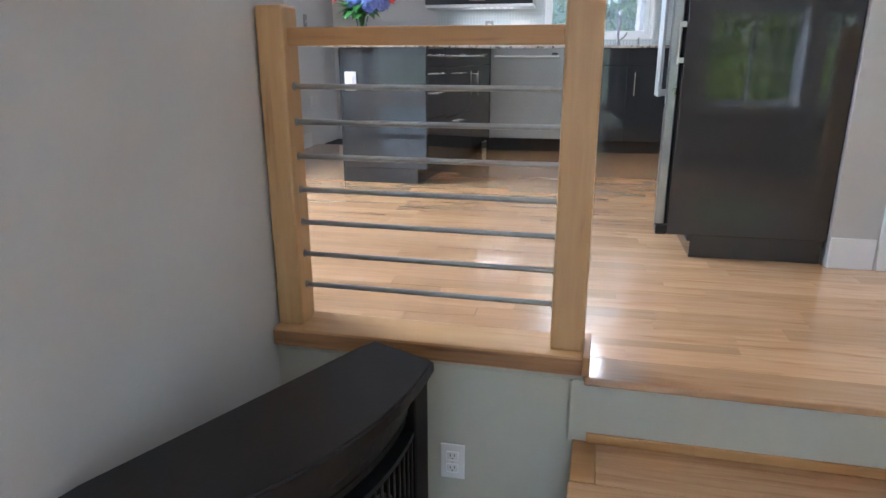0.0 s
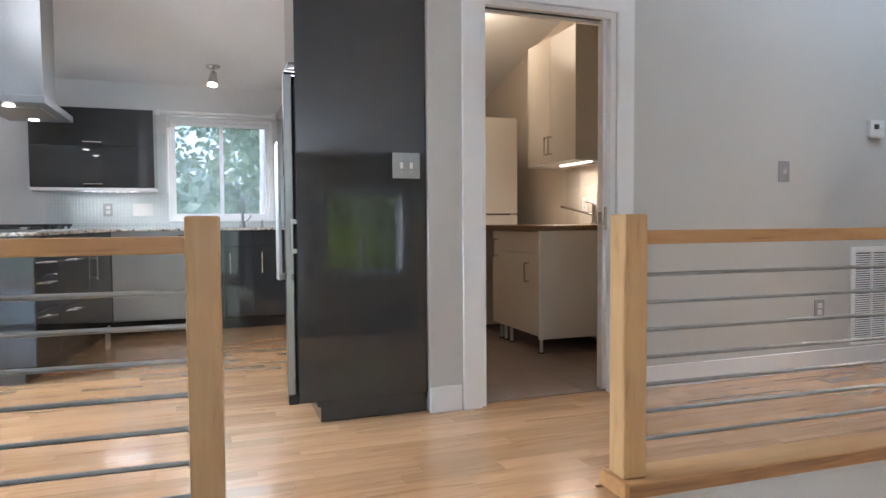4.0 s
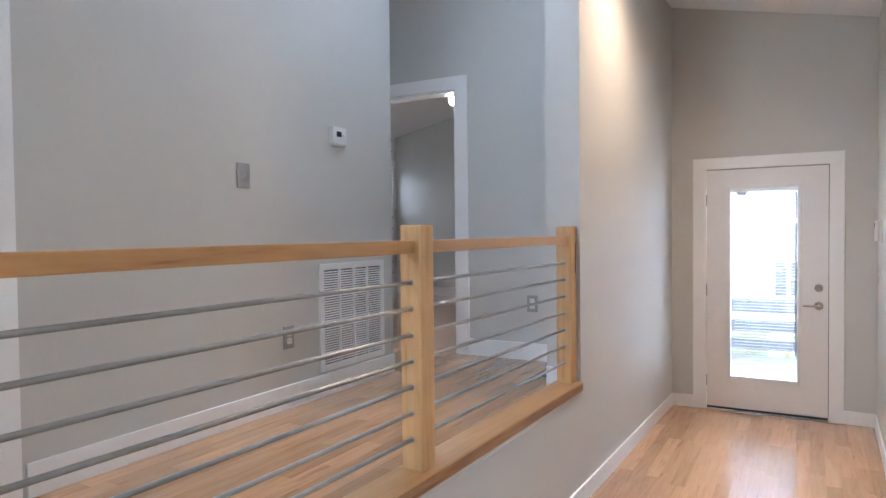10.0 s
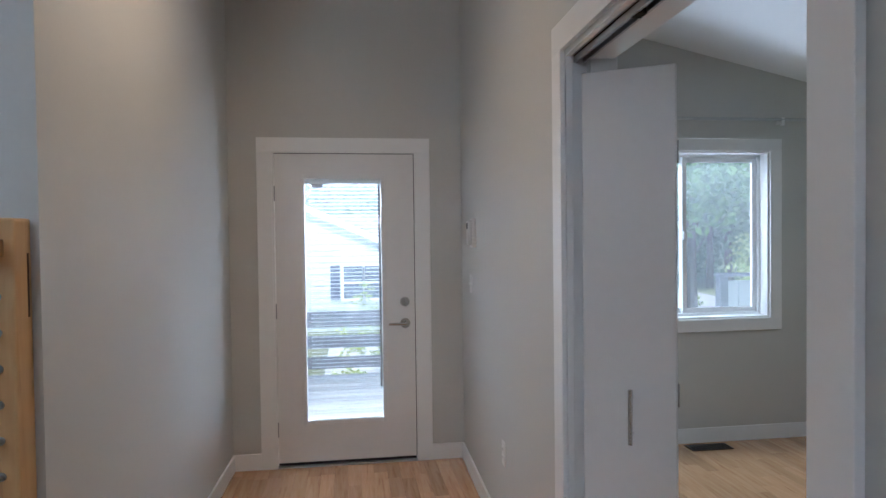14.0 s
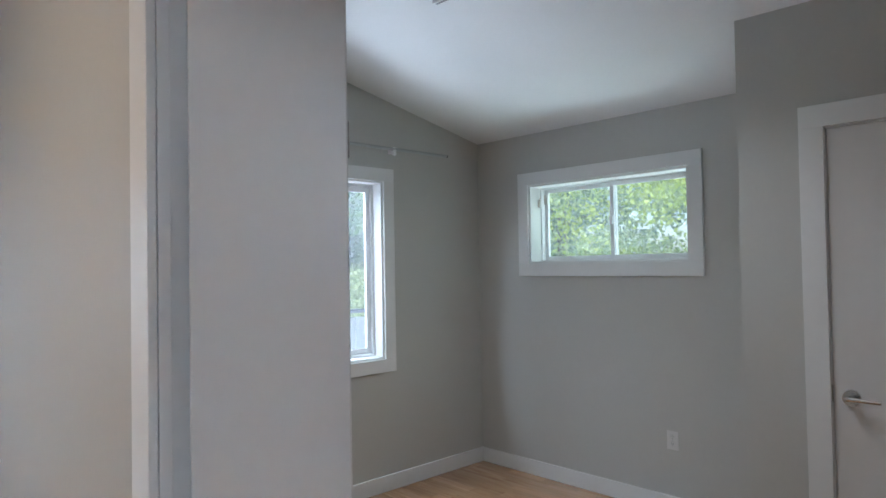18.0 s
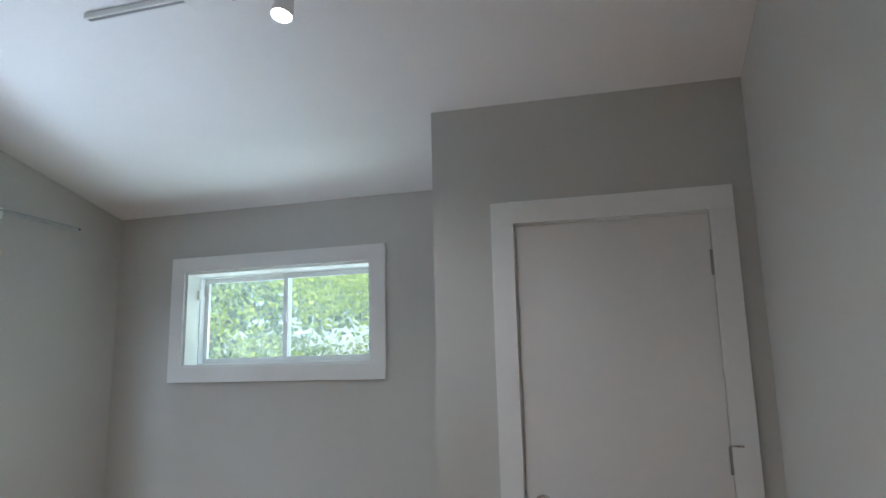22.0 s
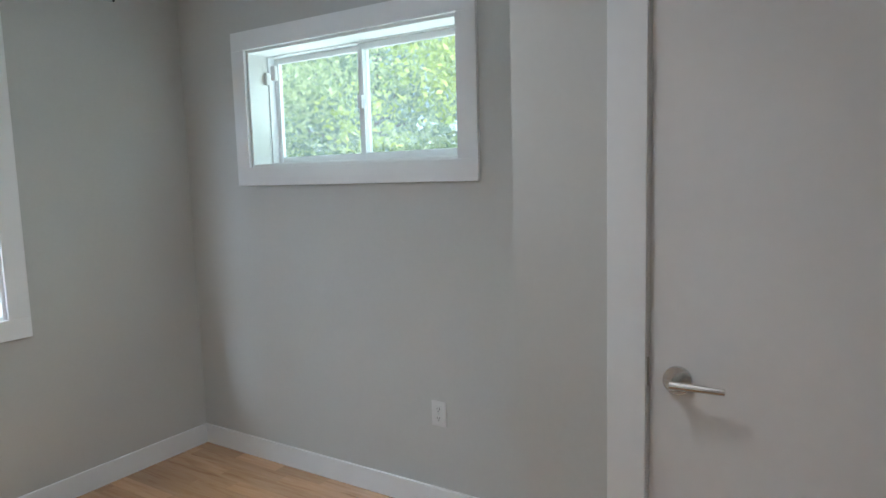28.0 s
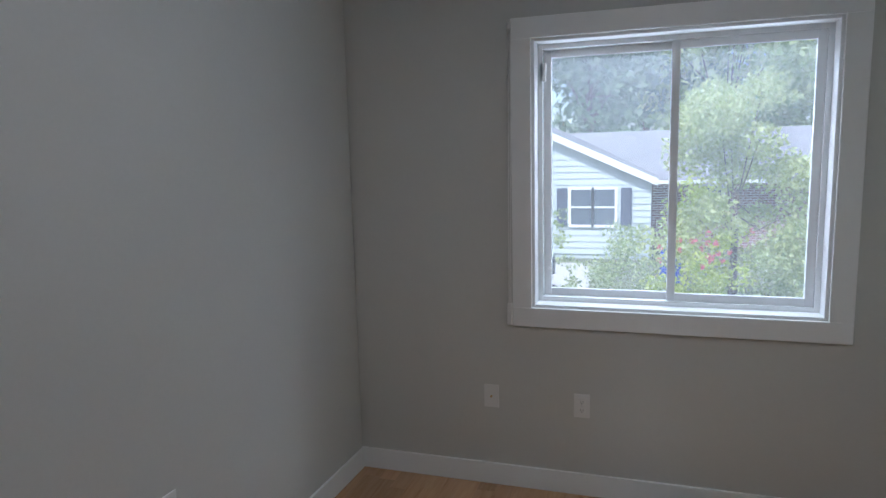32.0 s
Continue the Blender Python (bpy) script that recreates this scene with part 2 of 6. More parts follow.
HAZE_THIN = hazed_pane("thin_haze_pane_glass", 0.04)
HAZE_THICK = hazed_pane("thick_haze_pane_glass", 0.085)
FROST = plain("milky_acrylic", (0.75, 0.77, 0.78), 0.5, grain=0.03)
HAZY = hazed_pane("hazy_pane_glass", 0.065)
HAZE_FULL = hazed_pane("full_haze_pane_glass", 0.13)
DOOR_GLASS = hazed_pane("haze_door_glass", 0.038)

# ---- building helpers ----


def part(name, bm, material, parent, label="", m=None):
    me = bpy.data.meshes.new(name)
    bmesh.ops.recalc_face_normals(bm, faces=bm.faces)
    bm.to_mesh(me)
    bm.free()
    me.materials.append(material)
    ob = new(name, me)
    if parent is not None:
        ob.parent = parent
    if m is not None:
        ob.matrix_basis = m
    return tagged(ob, label)


def thing(name, m, label, category, group=""):
    ob = new(name)
    ob.empty_display_size = 0.1
    ob.matrix_basis = m
    return tagged(ob, label, category, group)


def structure(name, bm, material, label, m=None, category="wall"):
    ob = part(name, bm, material, None, "", m)
    return tagged(ob, label, category, "", "structure")


def box(bm, x0, x1, y0, y1, z0, z1, bevel=0.0, seg=2):
    made = bmesh.ops.create_cube(bm, size=1.0)["verts"]
    for v in made:
        v.co = ((x0 + x1) / 2 + v.co.x * (x1 - x0), (y0 + y1) / 2 + v.co.y * (y1 - y0), (z0 + z1) / 2 + v.co.z * (z1 - z0))
    if bevel:
        edges = {e for v in made for e in v.link_edges}
        bmesh.ops.bevel(bm, geom=list(edges), offset=bevel, segments=seg, profile=0.6, affect="EDGES")
    return bm


def cube(*size, bevel=0.0, seg=2):
    return box(bmesh.new(), *size, bevel=bevel, seg=seg)


def rod(bm, a, b, r, seg=12, r2=None):
    a, b = Vector(a), Vector(b)
    made = bmesh.ops.create_cone(bm, cap_ends=True, segments=seg, radius1=r, radius2=r if r2 is None else r2, depth=(b - a).length)["verts"]
    turn = (b - a).to_track_quat("Z", "Y").to_matrix().to_4x4()
    bmesh.ops.transform(bm, matrix=Matrix.Translation((a + b) / 2) @ turn, verts=made)
    return bm


def tube(points, r, seg=10):
    bm = bmesh.new()
    for a, b in zip(points, points[1:]):
        rod(bm, a, b, r, seg)
    for p in points[1:-1]:
        made = bmesh.ops.create_uvsphere(bm, u_segments=seg, v_segments=6, radius=r)["verts"]
        bmesh.ops.translate(bm, vec=p, verts=made)
    return bm


def lathe(profile, seg=20):
    """A body of revolution about z from (radius, height) pairs."""
    bm = bmesh.new()
    rings = []
    for r, z in profile:
        rings.append([bm.verts.new((r * math.cos(2 * math.pi * k / seg), r * math.sin(2 * math.pi * k / seg), z)) for k in range(seg)])
    for lo, hi in zip(rings, rings[1:]):
        for k in range(seg):
            bm.faces.new((lo[k], lo[(k + 1) % seg], hi[(k + 1) % seg], hi[k]))
    for ring in (rings[0], rings[-1]):
        bm.faces.new(ring)
    return bm


def quads(bm, pts, faces):
    vs = [bm.verts.new(p) for p in pts]
    for f in faces:
        bm.faces.new([vs[k] for k in f])


HEX = ((0, 1, 2, 3), (4, 7, 6, 5), (0, 4, 5, 1), (1, 5, 6, 2), (2, 6, 7, 3), (3, 7, 4, 0))
RIDGE_Y, SLOPE, EAVE_Y, EAVE_Z = 2.46, 0.22, -3.14, 2.428
RIDGE_Z = EAVE_Z + SLOPE * (RIDGE_Y - EAVE_Y)


def ceil(y):
    return RIDGE_Z - SLOPE * abs(y - RIDGE_Y)


def wall(axis, lo, hi, near, far, z0, holes=(), top=None, m=None):
    """A wall along axis 'x' or 'y' from lo to hi, between the faces near and far, up to the sloped ceiling, with holes (a, b, z0, z1)."""
    bm = bmesh.new()
    cuts = {lo, hi}
    for a, b, _, _ in holes:
        cuts |= {a, b}
    if axis == "y" and lo < RIDGE_Y < hi:
        cuts.add(RIDGE_Y)
    cuts = sorted(cuts)

    def block(a, b, zb, zt):
        def pt(u, v, z):
            x, y = (u, v) if axis == "x" else (v, u)
            yy = (m @ Vector((x, y, 0))).y if m else y
            return (x, y, ceil(yy) + 0.02 if z is None else z)
        pts = [pt(a, near, zb), pt(b, near, zb), pt(b, far, zb), pt(a, far, zb), pt(a, near, zt), pt(b, near, zt), pt(b, far, zt), pt(a, far, zt)]
        quads(bm, pts, HEX)

    for a, b in zip(cuts, cuts[1:]):
        inside = sorted((h[2], h[3]) for h in holes if h[0] <= a + 1e-6 and h[1] >= b - 1e-6)
        z = z0
        for h0, h1 in inside:
            if h0 > z + 1e-6:
                block(a, b, z, h0)
            z = h1
        block(a, b, z, top)
    bmesh.ops.remove_doubles(bm, verts=bm.verts, dist=1e-5)
    return bm


U = 0.64
RAILM = pose(0, 1.755, 0, 0, 0, -1.7)
# the hall's south wall and the closet front stand slightly out of square
HALLM = pose(4.689, 0.103, 0, 0, 0, -1.44) @ pose(-4.689, -0.10, 0)
CLOSETM = pose(4.62, -2.445, 0, 0, 0, 1.3) @ pose(-4.62, 2.445, 0)

# ---- structure: walls ----
structure("wall_south", wall("x", -3.8, 7.06, -3.14, -3.32, 0, [(-0.5, 1.2, 0.4, 2.1), (1.5, 2.62, 0.8, 1.95), (2.8, 3.2, 0.8, 1.95), (-3.5, -2.4, 0.72, 1.95), (5.19, 6.385, 1.50, 2.06)]), WALL, "warm grey painted south wall with window openings")
structure("wall_east", wall("y", -3.14, 1.75, 6.88, 7.06, 0, [(-2.197, -1.0, 0.88, 2.07), (0.347, 1.287, 0, 2.058)]), WALL, "warm grey painted gable wall with door and window")
structure("wall_hall_south", wall("x", 3.22, 6.875, 0.10, -0.065, 0, [(3.42, 4.62, 0, 2.095)], m=HALLM), WALL, "warm grey painted wall between entry hall and bedroom", HALLM)
structure("wall_bedroom_west", wall("y", -3.14, -0.02, 3.22, 3.345, 0), WALL, "warm grey painted partition wall")
structure("wall_closet", wall("x", 3.33, 4.62, -2.445, -2.55, 0, [(3.495, 4.281, 0, 2.05)], m=CLOSETM), WALL, "warm grey painted closet front wall", CLOSETM)
structure("wall_closet_return", wall("y", -3.14, -2.55, 4.52, 4.62, 0), WALL, "warm grey painted closet side wall")
structure("wall_hall_north", wall("x", 4.47, 6.92, 0, 0.2, 0, m=RAILM), WALL, "warm grey painted wall between entry hall and landing", RAILM)
structure("wall_knee", wall("x", -0.85, 1.30, 0.012, 0.3, 0, top=U - 0.024, m=RAILM), WALL_LOW, "low painted wall below the landing", RAILM)
structure("wall_knee_long", wall("x", 1.30, 4.47, 0, 0.3, 0, top=U - 0.024, m=RAILM), WALL, "low painted wall below the long railing", RAILM)
structure("wall_living_west", wall("y", -3.14, 1.992, -0.90, -0.79, 0), WALL, "warm grey painted living room wall")
structure("wall_laundry", wall("x", 1.015, 4.42, 2.845, 2.97, U - 0.1, [(1.276, 2.034, U - 0.1, 2.60)]), WALL, "warm grey painted wall with laundry doorway")
structure("wall_landing_west", wall("y", 2.97, 6.4, 4.30, 4.42, U - 0.1), WALL, "warm grey painted side wall of the landing")
structure("wall_laundry_west", wall("y", 2.97, 6.4, 1.20, 1.30, U - 0.1), WALL_CREAM, "warm painted laundry side wall")
structure("wall_laundry_east", wall("y", 2.97, 6.4, 2.78, 2.90, U - 0.1), WALL_CREAM, "warm painted laundry side wall")
structure("wall_landing_east", wall("y", 1.75, 6.4, 5.16, 5.28, U - 0.1, [(2.765, 3.46, U - 0.1, 2.58)]), WALL, "warm grey painted wall with open doorway")
structure("wall_north", wall("x", -2.42, 9.0, 6.4, 6.58, 0, [(-0.31, 0.63, 1.555, 2.50)]), WALL_PALE, "pale painted north wall with kitchen window")
structure("wall_kitchen_west", wall("y", 2.16, 6.4, -2.42, -2.30, 0, [(2.5, 4.1, 1.2, 3.0)]), WALL_PALE, "pale painted kitchen side wall")
structure("wall_dining_north", wall("x", -3.8, -2.42, 2.16, 2.28, 0), WALL, "pale painted dining wall")
structure("wall_dining_west", wall("y", -3.14, 2.16, -3.8, -3.68, 0), WALL, "pale painted dining side wall")
structure("wall_far_room_east", wall("y", 1.75, 6.4, 8.97, 9.1, 0), WALL, "warm grey painted bedroom wall")
structure("wall_far_room_north", wall("x", 5.28, 8.97, 5.8, 5.92, U - 0.1, [(8.05, 8.87, 1.97, 2.5)]), WALL, "wallpapered bedroom wall with a small window")
structure("wall_far_room_south", wall("x", 6.92, 9.0, 1.70, 1.82, 0), WALL, "warm grey painted bedroom wall")


SKY = (3.05, 4.45, 1.86, 2.36)


def ceiling():
    bm = bmesh.new()
    x0, x1, t = -3.9, 9.1, 0.12
    # the unseen skylight added over the landing is left open in the south slope
    for xa, xb, ya, yb in ((x0, x1, -3.5, SKY[2]), (x0, SKY[0], SKY[2], SKY[3]), (SKY[1], x1, SKY[2], SKY[3]), (x0, x1, SKY[3], RIDGE_Y), (x0, x1, RIDGE_Y, 6.75)):
        pts = []
        for z in (0, t):
            pts += [(xa, ya, ceil(ya) + z), (xb, ya, ceil(ya) + z), (xb, yb, ceil(yb) + z), (xa, yb, ceil(yb) + z)]
        quads(bm, pts, HEX)
    return structure("ceiling", bm, CEIL, "white painted sloped ceiling", category="ceiling")


ceiling()

# ---- floors ----
structure("floor_lower", cube(-0.95, 7.1, -3.4, 2.0, -0.2, -0.02), DARK, "lower floor under hardwood strips", category="floor")
structure("floor_upper", cube(-0.95, 9.1, 1.95, 6.5, U - 0.25, U - 0.02), DARK, "upper floor under hardwood strips", category="floor")
structure("floor_upper_west", cube(-3.8, -0.95, 1.62, 6.5, U - 0.25, U - 0.02), DARK, "upper floor under hardwood strips", category="floor")
structure("floor_dining", cube(-3.8, -0.95, -3.4, 1.62, U - 0.25, U), MAPLE, "maple dining floor", category="floor")

# ---- trim: baseboards, casings, jambs ----


def strip(name, x0, x1, y0, y1, z0, z1, label, m=None, bevel=0.0014, material=None, category="trim"):
    return structure(name, cube(x0, x1, y0, y1, z0, z1, bevel=bevel, seg=1), material or TRIM, label, m, category)


BH, BT = 0.105, 0.013
BASE = "white painted wooden baseboard"
for x0, x1, y0, y1, zb in (
    (6.88 - BT, 6.88, -3.14, -0.065, 0), (6.88 - BT, 6.88, 0.055, 0.262, 0), (6.88 - BT, 6.88, 1.374, 1.56, 0),
    (4.62, 6.867, -3.14, -3.14 + BT, 0), (4.62, 4.62 + BT, -3.127, -2.445, 0),
    (3.345, 3.345 + BT, -2.43, -0.065, 0),
    (3.22 - BT, 3.22, -3.14, 0.10, 0), (-0.79, 3.2, -3.14, -3.14 + BT, 0), (-0.79, -0.79 + BT, -3.12, 1.74, 0),
    (2.152, 4.42, 2.845 - BT, 2.845, U), (4.42, 4.42 + BT, 2.845, 5.8, U), (5.16 - BT, 5.16, 1.82, 2.67, U), (5.16 - BT, 5.16, 3.56, 5.8, U),
    (-2.30, -2.30 + BT, 2.28, 5.7, U), (8.97 - BT, 8.97, 1.9, 5.8, U), (5.28, 8.957, 5.8 - BT, 5.8, U),
):
    strip("baseboard", x0, x1, y0, y1, zb, zb + (BH if zb == 0 else 0.12), BASE)
strip("baseboard", 4.47, 6.87, -BT, 0, 0, BH, BASE, RAILM)
for x0, x1, y0, y1, wm in ((4.366, 4.633, -2.445, -2.445 + BT, CLOSETM), (3.36, 3.419, -2.445, -2.445 + BT, CLOSETM), (4.705, 6.865, -0.065 - BT, -0.065, HALLM), (4.705, 6.865, 0.10, 0.10 + BT, HALLM), (3.22, 3.33, 0.10, 0.10 + BT, HALLM)):
    strip("baseboard", x0, x1, y0, y1, 0, BH, BASE, wm)
strip("baseboard", -0.79, 0.06, -BT + 0.012, 0.012, 0, BH, BASE, RAILM)
strip("baseboard", 1.33, 4.47, -BT, 0, 0, BH, BASE, RAILM)
strip("baseboard", 4.47 - BT, 4.47, 0.10, 0.2, U, U + 0.12, BASE, RAILM)
strip("baseboard", 1.015, 1.173, 2.845 - BT, 2.845, U, U + 0.12, BASE)


def casing(axis, a, b, top, face, out, z0, w=0.093, t=0.017, m=None, label="white painted flat door casing", foot=False):
    """Flat casing boards round an opening a..b up to top on the wall face; out is the side on which it stands proud."""
    f0, f1 = sorted((face, face + out * t))

    def put(u0, u1, za, zb):
        if axis == "x":
            strip("casing", u0, u1, f0, f1, za, zb, label, m)
        else:
            strip("casing", f0, f1, u0, u1, za, zb, label, m)
    put(a - w, a, z0, top)
    put(b, b + w, z0, top)
    put(a - w, b + w, top, top + w)
    if foot:
        put(a - w, b + w, z0 - w, z0)


def jamb(axis, a, b, top, f0, f1, z0, t=0.018, m=None, sill=False, label="white painted door jamb"):
    lo, hi = sorted((f0, f1))

    def put(u0, u1, za, zb):
        if axis == "x":
            strip("jamb", u0, u1, lo, hi, za, zb, label, m, 0.001)
        else:
            strip("jamb", lo, hi, u0, u1, za, zb, label, m, 0.001)
    put(a, a + t, z0, top - t)
    put(b - t, b, z0, top - t)
    put(a, b, top - t, top)
    if sill:
        put(a + t, b - t, z0, z0 + t)


casing("y", 0.355, 1.281, 2.045, 6.88, -1, 0)
jamb("y", 0.347, 1.287, 2.058, 6.868, 7.06, 0)
casing("x", 3.423, 4.596, 2.09, 0.10, 1, 0, m=HALLM)
casing("x", 3.423, 4.612, 2.09, -0.065, -1, 0, m=HALLM)
jamb("x", 3.42, 4.62, 2.095, 0.098, 0.075, 0, t=0.022, m=HALLM)
jamb("x", 3.42, 4.62, 2.095, 0.075, 0.02, 0, t=0.008, m=HALLM)
jamb("x", 3.42, 4.62, 2.095, 0.02, -0.063, 0, t=0.03, m=HALLM)
casing("x", 3.512, 4.273, 2.045, -2.445, 1, 0, m=CLOSETM)
jamb("x", 3.495, 4.281, 2.05, -2.447, -2.55, 0, t=0.012, m=CLOSETM)
casing("x", 1.276, 2.040, 2.60, 2.845, -1, U)
jamb("x", 1.276, 2.034, 2.60, 2.848, 2.885, U, t=0.03)
jamb("x", 1.276, 2.034, 2.60, 2.93, 2.968, U, t=0.03)
casing("y", 2.758, 3.46, 2.58, 5.16, -1, U)
jamb("y", 2.765, 3.46, 2.58, 5.162, 5.278, U)
strip("baseboard", -0.912, -0.772, 1.9925, 2.007, U, U + 0.115, "white baseboard round the end of the partition wall")


# ---- windows: frame, sashes, panes, sill, casing ----
def window(name, axis, a, b, z0, z1, face, depth, out, label, slide=True, proud=0.017, cased=True, pane_mat=HAZE_THIN, f=0.036, s=0.034):
    """A sliding vinyl window at 'depth' behind the wall face; out=+1 or -1 is the way outdoors."""
    root = thing(name, pose(0, 0, 0), label, "window")
    tagged(root, kind="structure")

    def bar(nm, u0, u1, za, zb, d0, d1, mat=VINYL, parent=None, bevel=0.0014):
        lo, hi = sorted((face + out * d0, face + out * d1))
        sz = (u0, u1, lo, hi, za, zb) if axis == "x" else (lo, hi, u0, u1, za, zb)
        return part(nm, cube(*sz, bevel=bevel, seg=1), mat, parent or root)

    t = 0.014
    bar("reveal", a, a + t, z0, z1, 0.0, depth, TRIM)
    bar("reveal", b - t, b, z0, z1, 0.0, depth, TRIM)
    bar("reveal", a + t, b - t, z1 - t, z1, 0.0, depth, TRIM)
    bar("sill", a + t, b - t, z0, z0 + t, 0.0, depth, TRIM)
    d0, d1 = depth, depth + 0.07
    fr = bar("frame", a, a + f, z0, z1, d0, d1)
    bar("frame", b - f, b, z0, z1, d0, d1)
    bar("frame", a + f, b - f, z1 - f, z1, d0, d1)
    bar("frame", a + f, b - f, z0, z0 + f, d0, d1)
    mid = (a + b) / 2
    for k, (ua, ub, off) in enumerate(((a + f, mid + s / 2, 0.012), (mid - s / 2, b - f, 0.040))):
        if not slide and k:
            off = 0.012
        sash = bar("sash", ua, ua + s, z0 + f, z1 - f, depth + off, depth + off + 0.024)
        bar("sash_rail", ub - s, ub, z0 + f, z1 - f, depth + off, depth + off + 0.024, parent=sash)
        bar("sash_rail", ua + s, ub - s, z1 - f - s, z1 - f, depth + off, depth + off + 0.024, parent=sash)
        bar("sash_rail", ua + s, ub - s, z0 + f, z0 + f + s, depth + off, depth + off + 0.024, parent=sash)
        pane = bar("pane", ua + s, ub - s, z0 + f + s, z1 - f - s, depth + off + 0.010, depth + off + 0.014, pane_mat, sash, 0)
        pane.visible_shadow = False
    bar("latch", mid - 0.012, mid + 0.012, (z0 + z1) / 2 - 0.03, (z0 + z1) / 2 + 0.03, depth - 0.004, depth + 0.012, VINYL)
    if cased:
        casing(axis, a, b, z1, face, -out, z0, 0.088, proud, label="white painted flat window casing", foot=True)
    return root


w1 = window("window_1", "y", -2.197, -1.0, 0.88, 2.07, 6.88, 0.085, 1, "white vinyl sliding window with two panes in white casing", pane_mat=HAZY)
w2 = window("window_2", "x", 5.19, 6.385, 1.50, 2.06, -3.14, 0.12, -1, "wide low white sliding window high on the wall", pane_mat=HAZE_THICK, f=0.022, s=0.028)
part("contact_sensor", cube(6.352, 6.370, -3.258, -3.232, 1.905, 1.965, bevel=0.003, seg=1), PLASTIC, w2, "small white alarm contact")
# unseen skylight, added round the landing's overhead lamp; its pane is opaque
skylight = thing("skylight", pose(0, 0, 0), "unseen long skylight with a white curb, added over the landing", "window")
tagged(skylight, kind="structure")
for x0, x1, y0, y1 in ((SKY[0] - 0.04, SKY[0], SKY[2] - 0.04, SKY[3] + 0.04), (SKY[1], SKY[1] + 0.04, SKY[2] - 0.04, SKY[3] + 0.04), (SKY[0], SKY[1], SKY[2] - 0.04, SKY[2]), (SKY[0], SKY[1], SKY[3], SKY[3] + 0.04)):
    part("curb", cube(x0, x1, y0, y1, ceil(y0) + 0.124, 3.86), TRIM, skylight)
part("pane", cube(SKY[0] - 0.03, SKY[1] + 0.03, SKY[2] - 0.03, SKY[3] + 0.03, 3.862, 3.868), FROST, skylight, "milky acrylic pane")
window("window_3", "x", -0.31, 0.63, 1.555, 2.50, 6.4, 0.02, 1, "white vinyl kitchen window over the sink", cased=False, pane_mat=HAZE_FULL)
# unseen window, added as the opening for the living room fill lamps
window("unseen_window_8", "x", -0.5, 1.2, 0.4, 2.1, -3.14, 0.03, -1, "unseen wide living room window added to let light in")
window("window_4", "x", 1.5, 2.62, 0.8, 1.95, -3.14, 0.085, -1, "white vinyl living room window", pane_mat=GLASS)
window("window_5", "x", 2.8, 3.2, 0.8, 1.95, -3.14, 0.085, -1, "narrow white vinyl living room window")
window("window_6", "x", -3.5, -2.4, 0.72, 1.95, -3.14, 0.085, -1, "white vinyl dining window")
# unseen west window, added as the opening for the side fill lamp
window("unseen_window_9", "y", 2.5, 4.1, 1.2, 3.0, -2.30, 0.05, -1, "unseen tall kitchen side window added to let light in", pane_mat=GLASS)
window("window_7", "x", 8.05, 8.87, 1.97, 2.5, 5.8, 0.05, 1, "small white vinyl window in a wallpapered wall", pane_mat=GLASS)
for bx, by, bz, sx, sy, sz in ((6.975, -1.035, 1.935, 0.02, 0.03, 0.08), (6.30, -3.235, 1.955, 0.03, 0.02, 0.07)):
    ws = part("window_sensor", cube(bx - sx / 2, bx + sx / 2, by - sy / 2, by + sy / 2, bz - sz / 2, bz + sz / 2, bevel=0.004), PLASTIC, None)
    tagged(ws, "small white plastic contact sensor on a window frame", "sensor", "window sensors")


# ---- doors ----
def lever(parent, at, way, reach, rose=0.033):
    """A lever handle: round rose, neck, flat lever. way: unit normal of the leaf; reach: unit direction of the lever."""
    at, way, reach = Vector(at), Vector(way), Vector(reach)
    h = part("handle_rose", rod(bmesh.new(), at, at + way * 0.012, rose, 24), CHROME, parent, "satin nickel rose")
    part("handle_neck", rod(bmesh.new(), at + way * 0.012, at + way * 0.055, 0.011, 16), CHROME, h)
    bm = bmesh.new()
    rod(bm, at + way * 0.05 - reach * 0.008, at + way * 0.052 + reach * 0.11, 0.0105, 12, 0.0075)
    part("lever", bm, CHROME, h, "satin nickel lever")
    return h


def hinge(parent, x, y, z):
    part("hinge", rod(bmesh.new(), (x, y, z - 0.048), (x, y, z + 0.048), 0.008, 10), DARK_STEEL, parent, "dark satin nickel hinge")


closet = thing("door_closet", CLOSETM, "closed white flush closet door with a lever handle", "door")
part("leaf", cube(3.5125, 4.2685, -2.492, -2.450, 0.012, 2.037, bevel=0.0012, seg=1), DOOR_W, closet)
lever(closet, (4.203, -2.450, 0.943), (0, 1, 0), (-1, 0, 0))
part("strike", cube(4.269, 4.275, -2.458, -2.446, 0.92, 0.99), CHROME, closet)
for z in (0.22, 1.11, 1.84):
    hinge(closet, 3.514, -2.440, z)
part("hinge_stop", tube([(3.5165, -2.442, 1.16), (3.50, -2.41, 1.165), (3.475, -2.40, 1.165)], 0.004), CHROME, closet, "hinge pin door stop")
for a, b, za, zb in ((3.5072, 3.524, 0, 2.026), (4.256, 4.2688, 0, 2.026), (3.5072, 4.2688, 2.026, 2.0378)):
    strip("door_stop", a, b, -2.535, -2.4925, za, zb, "white door stop", CLOSETM)

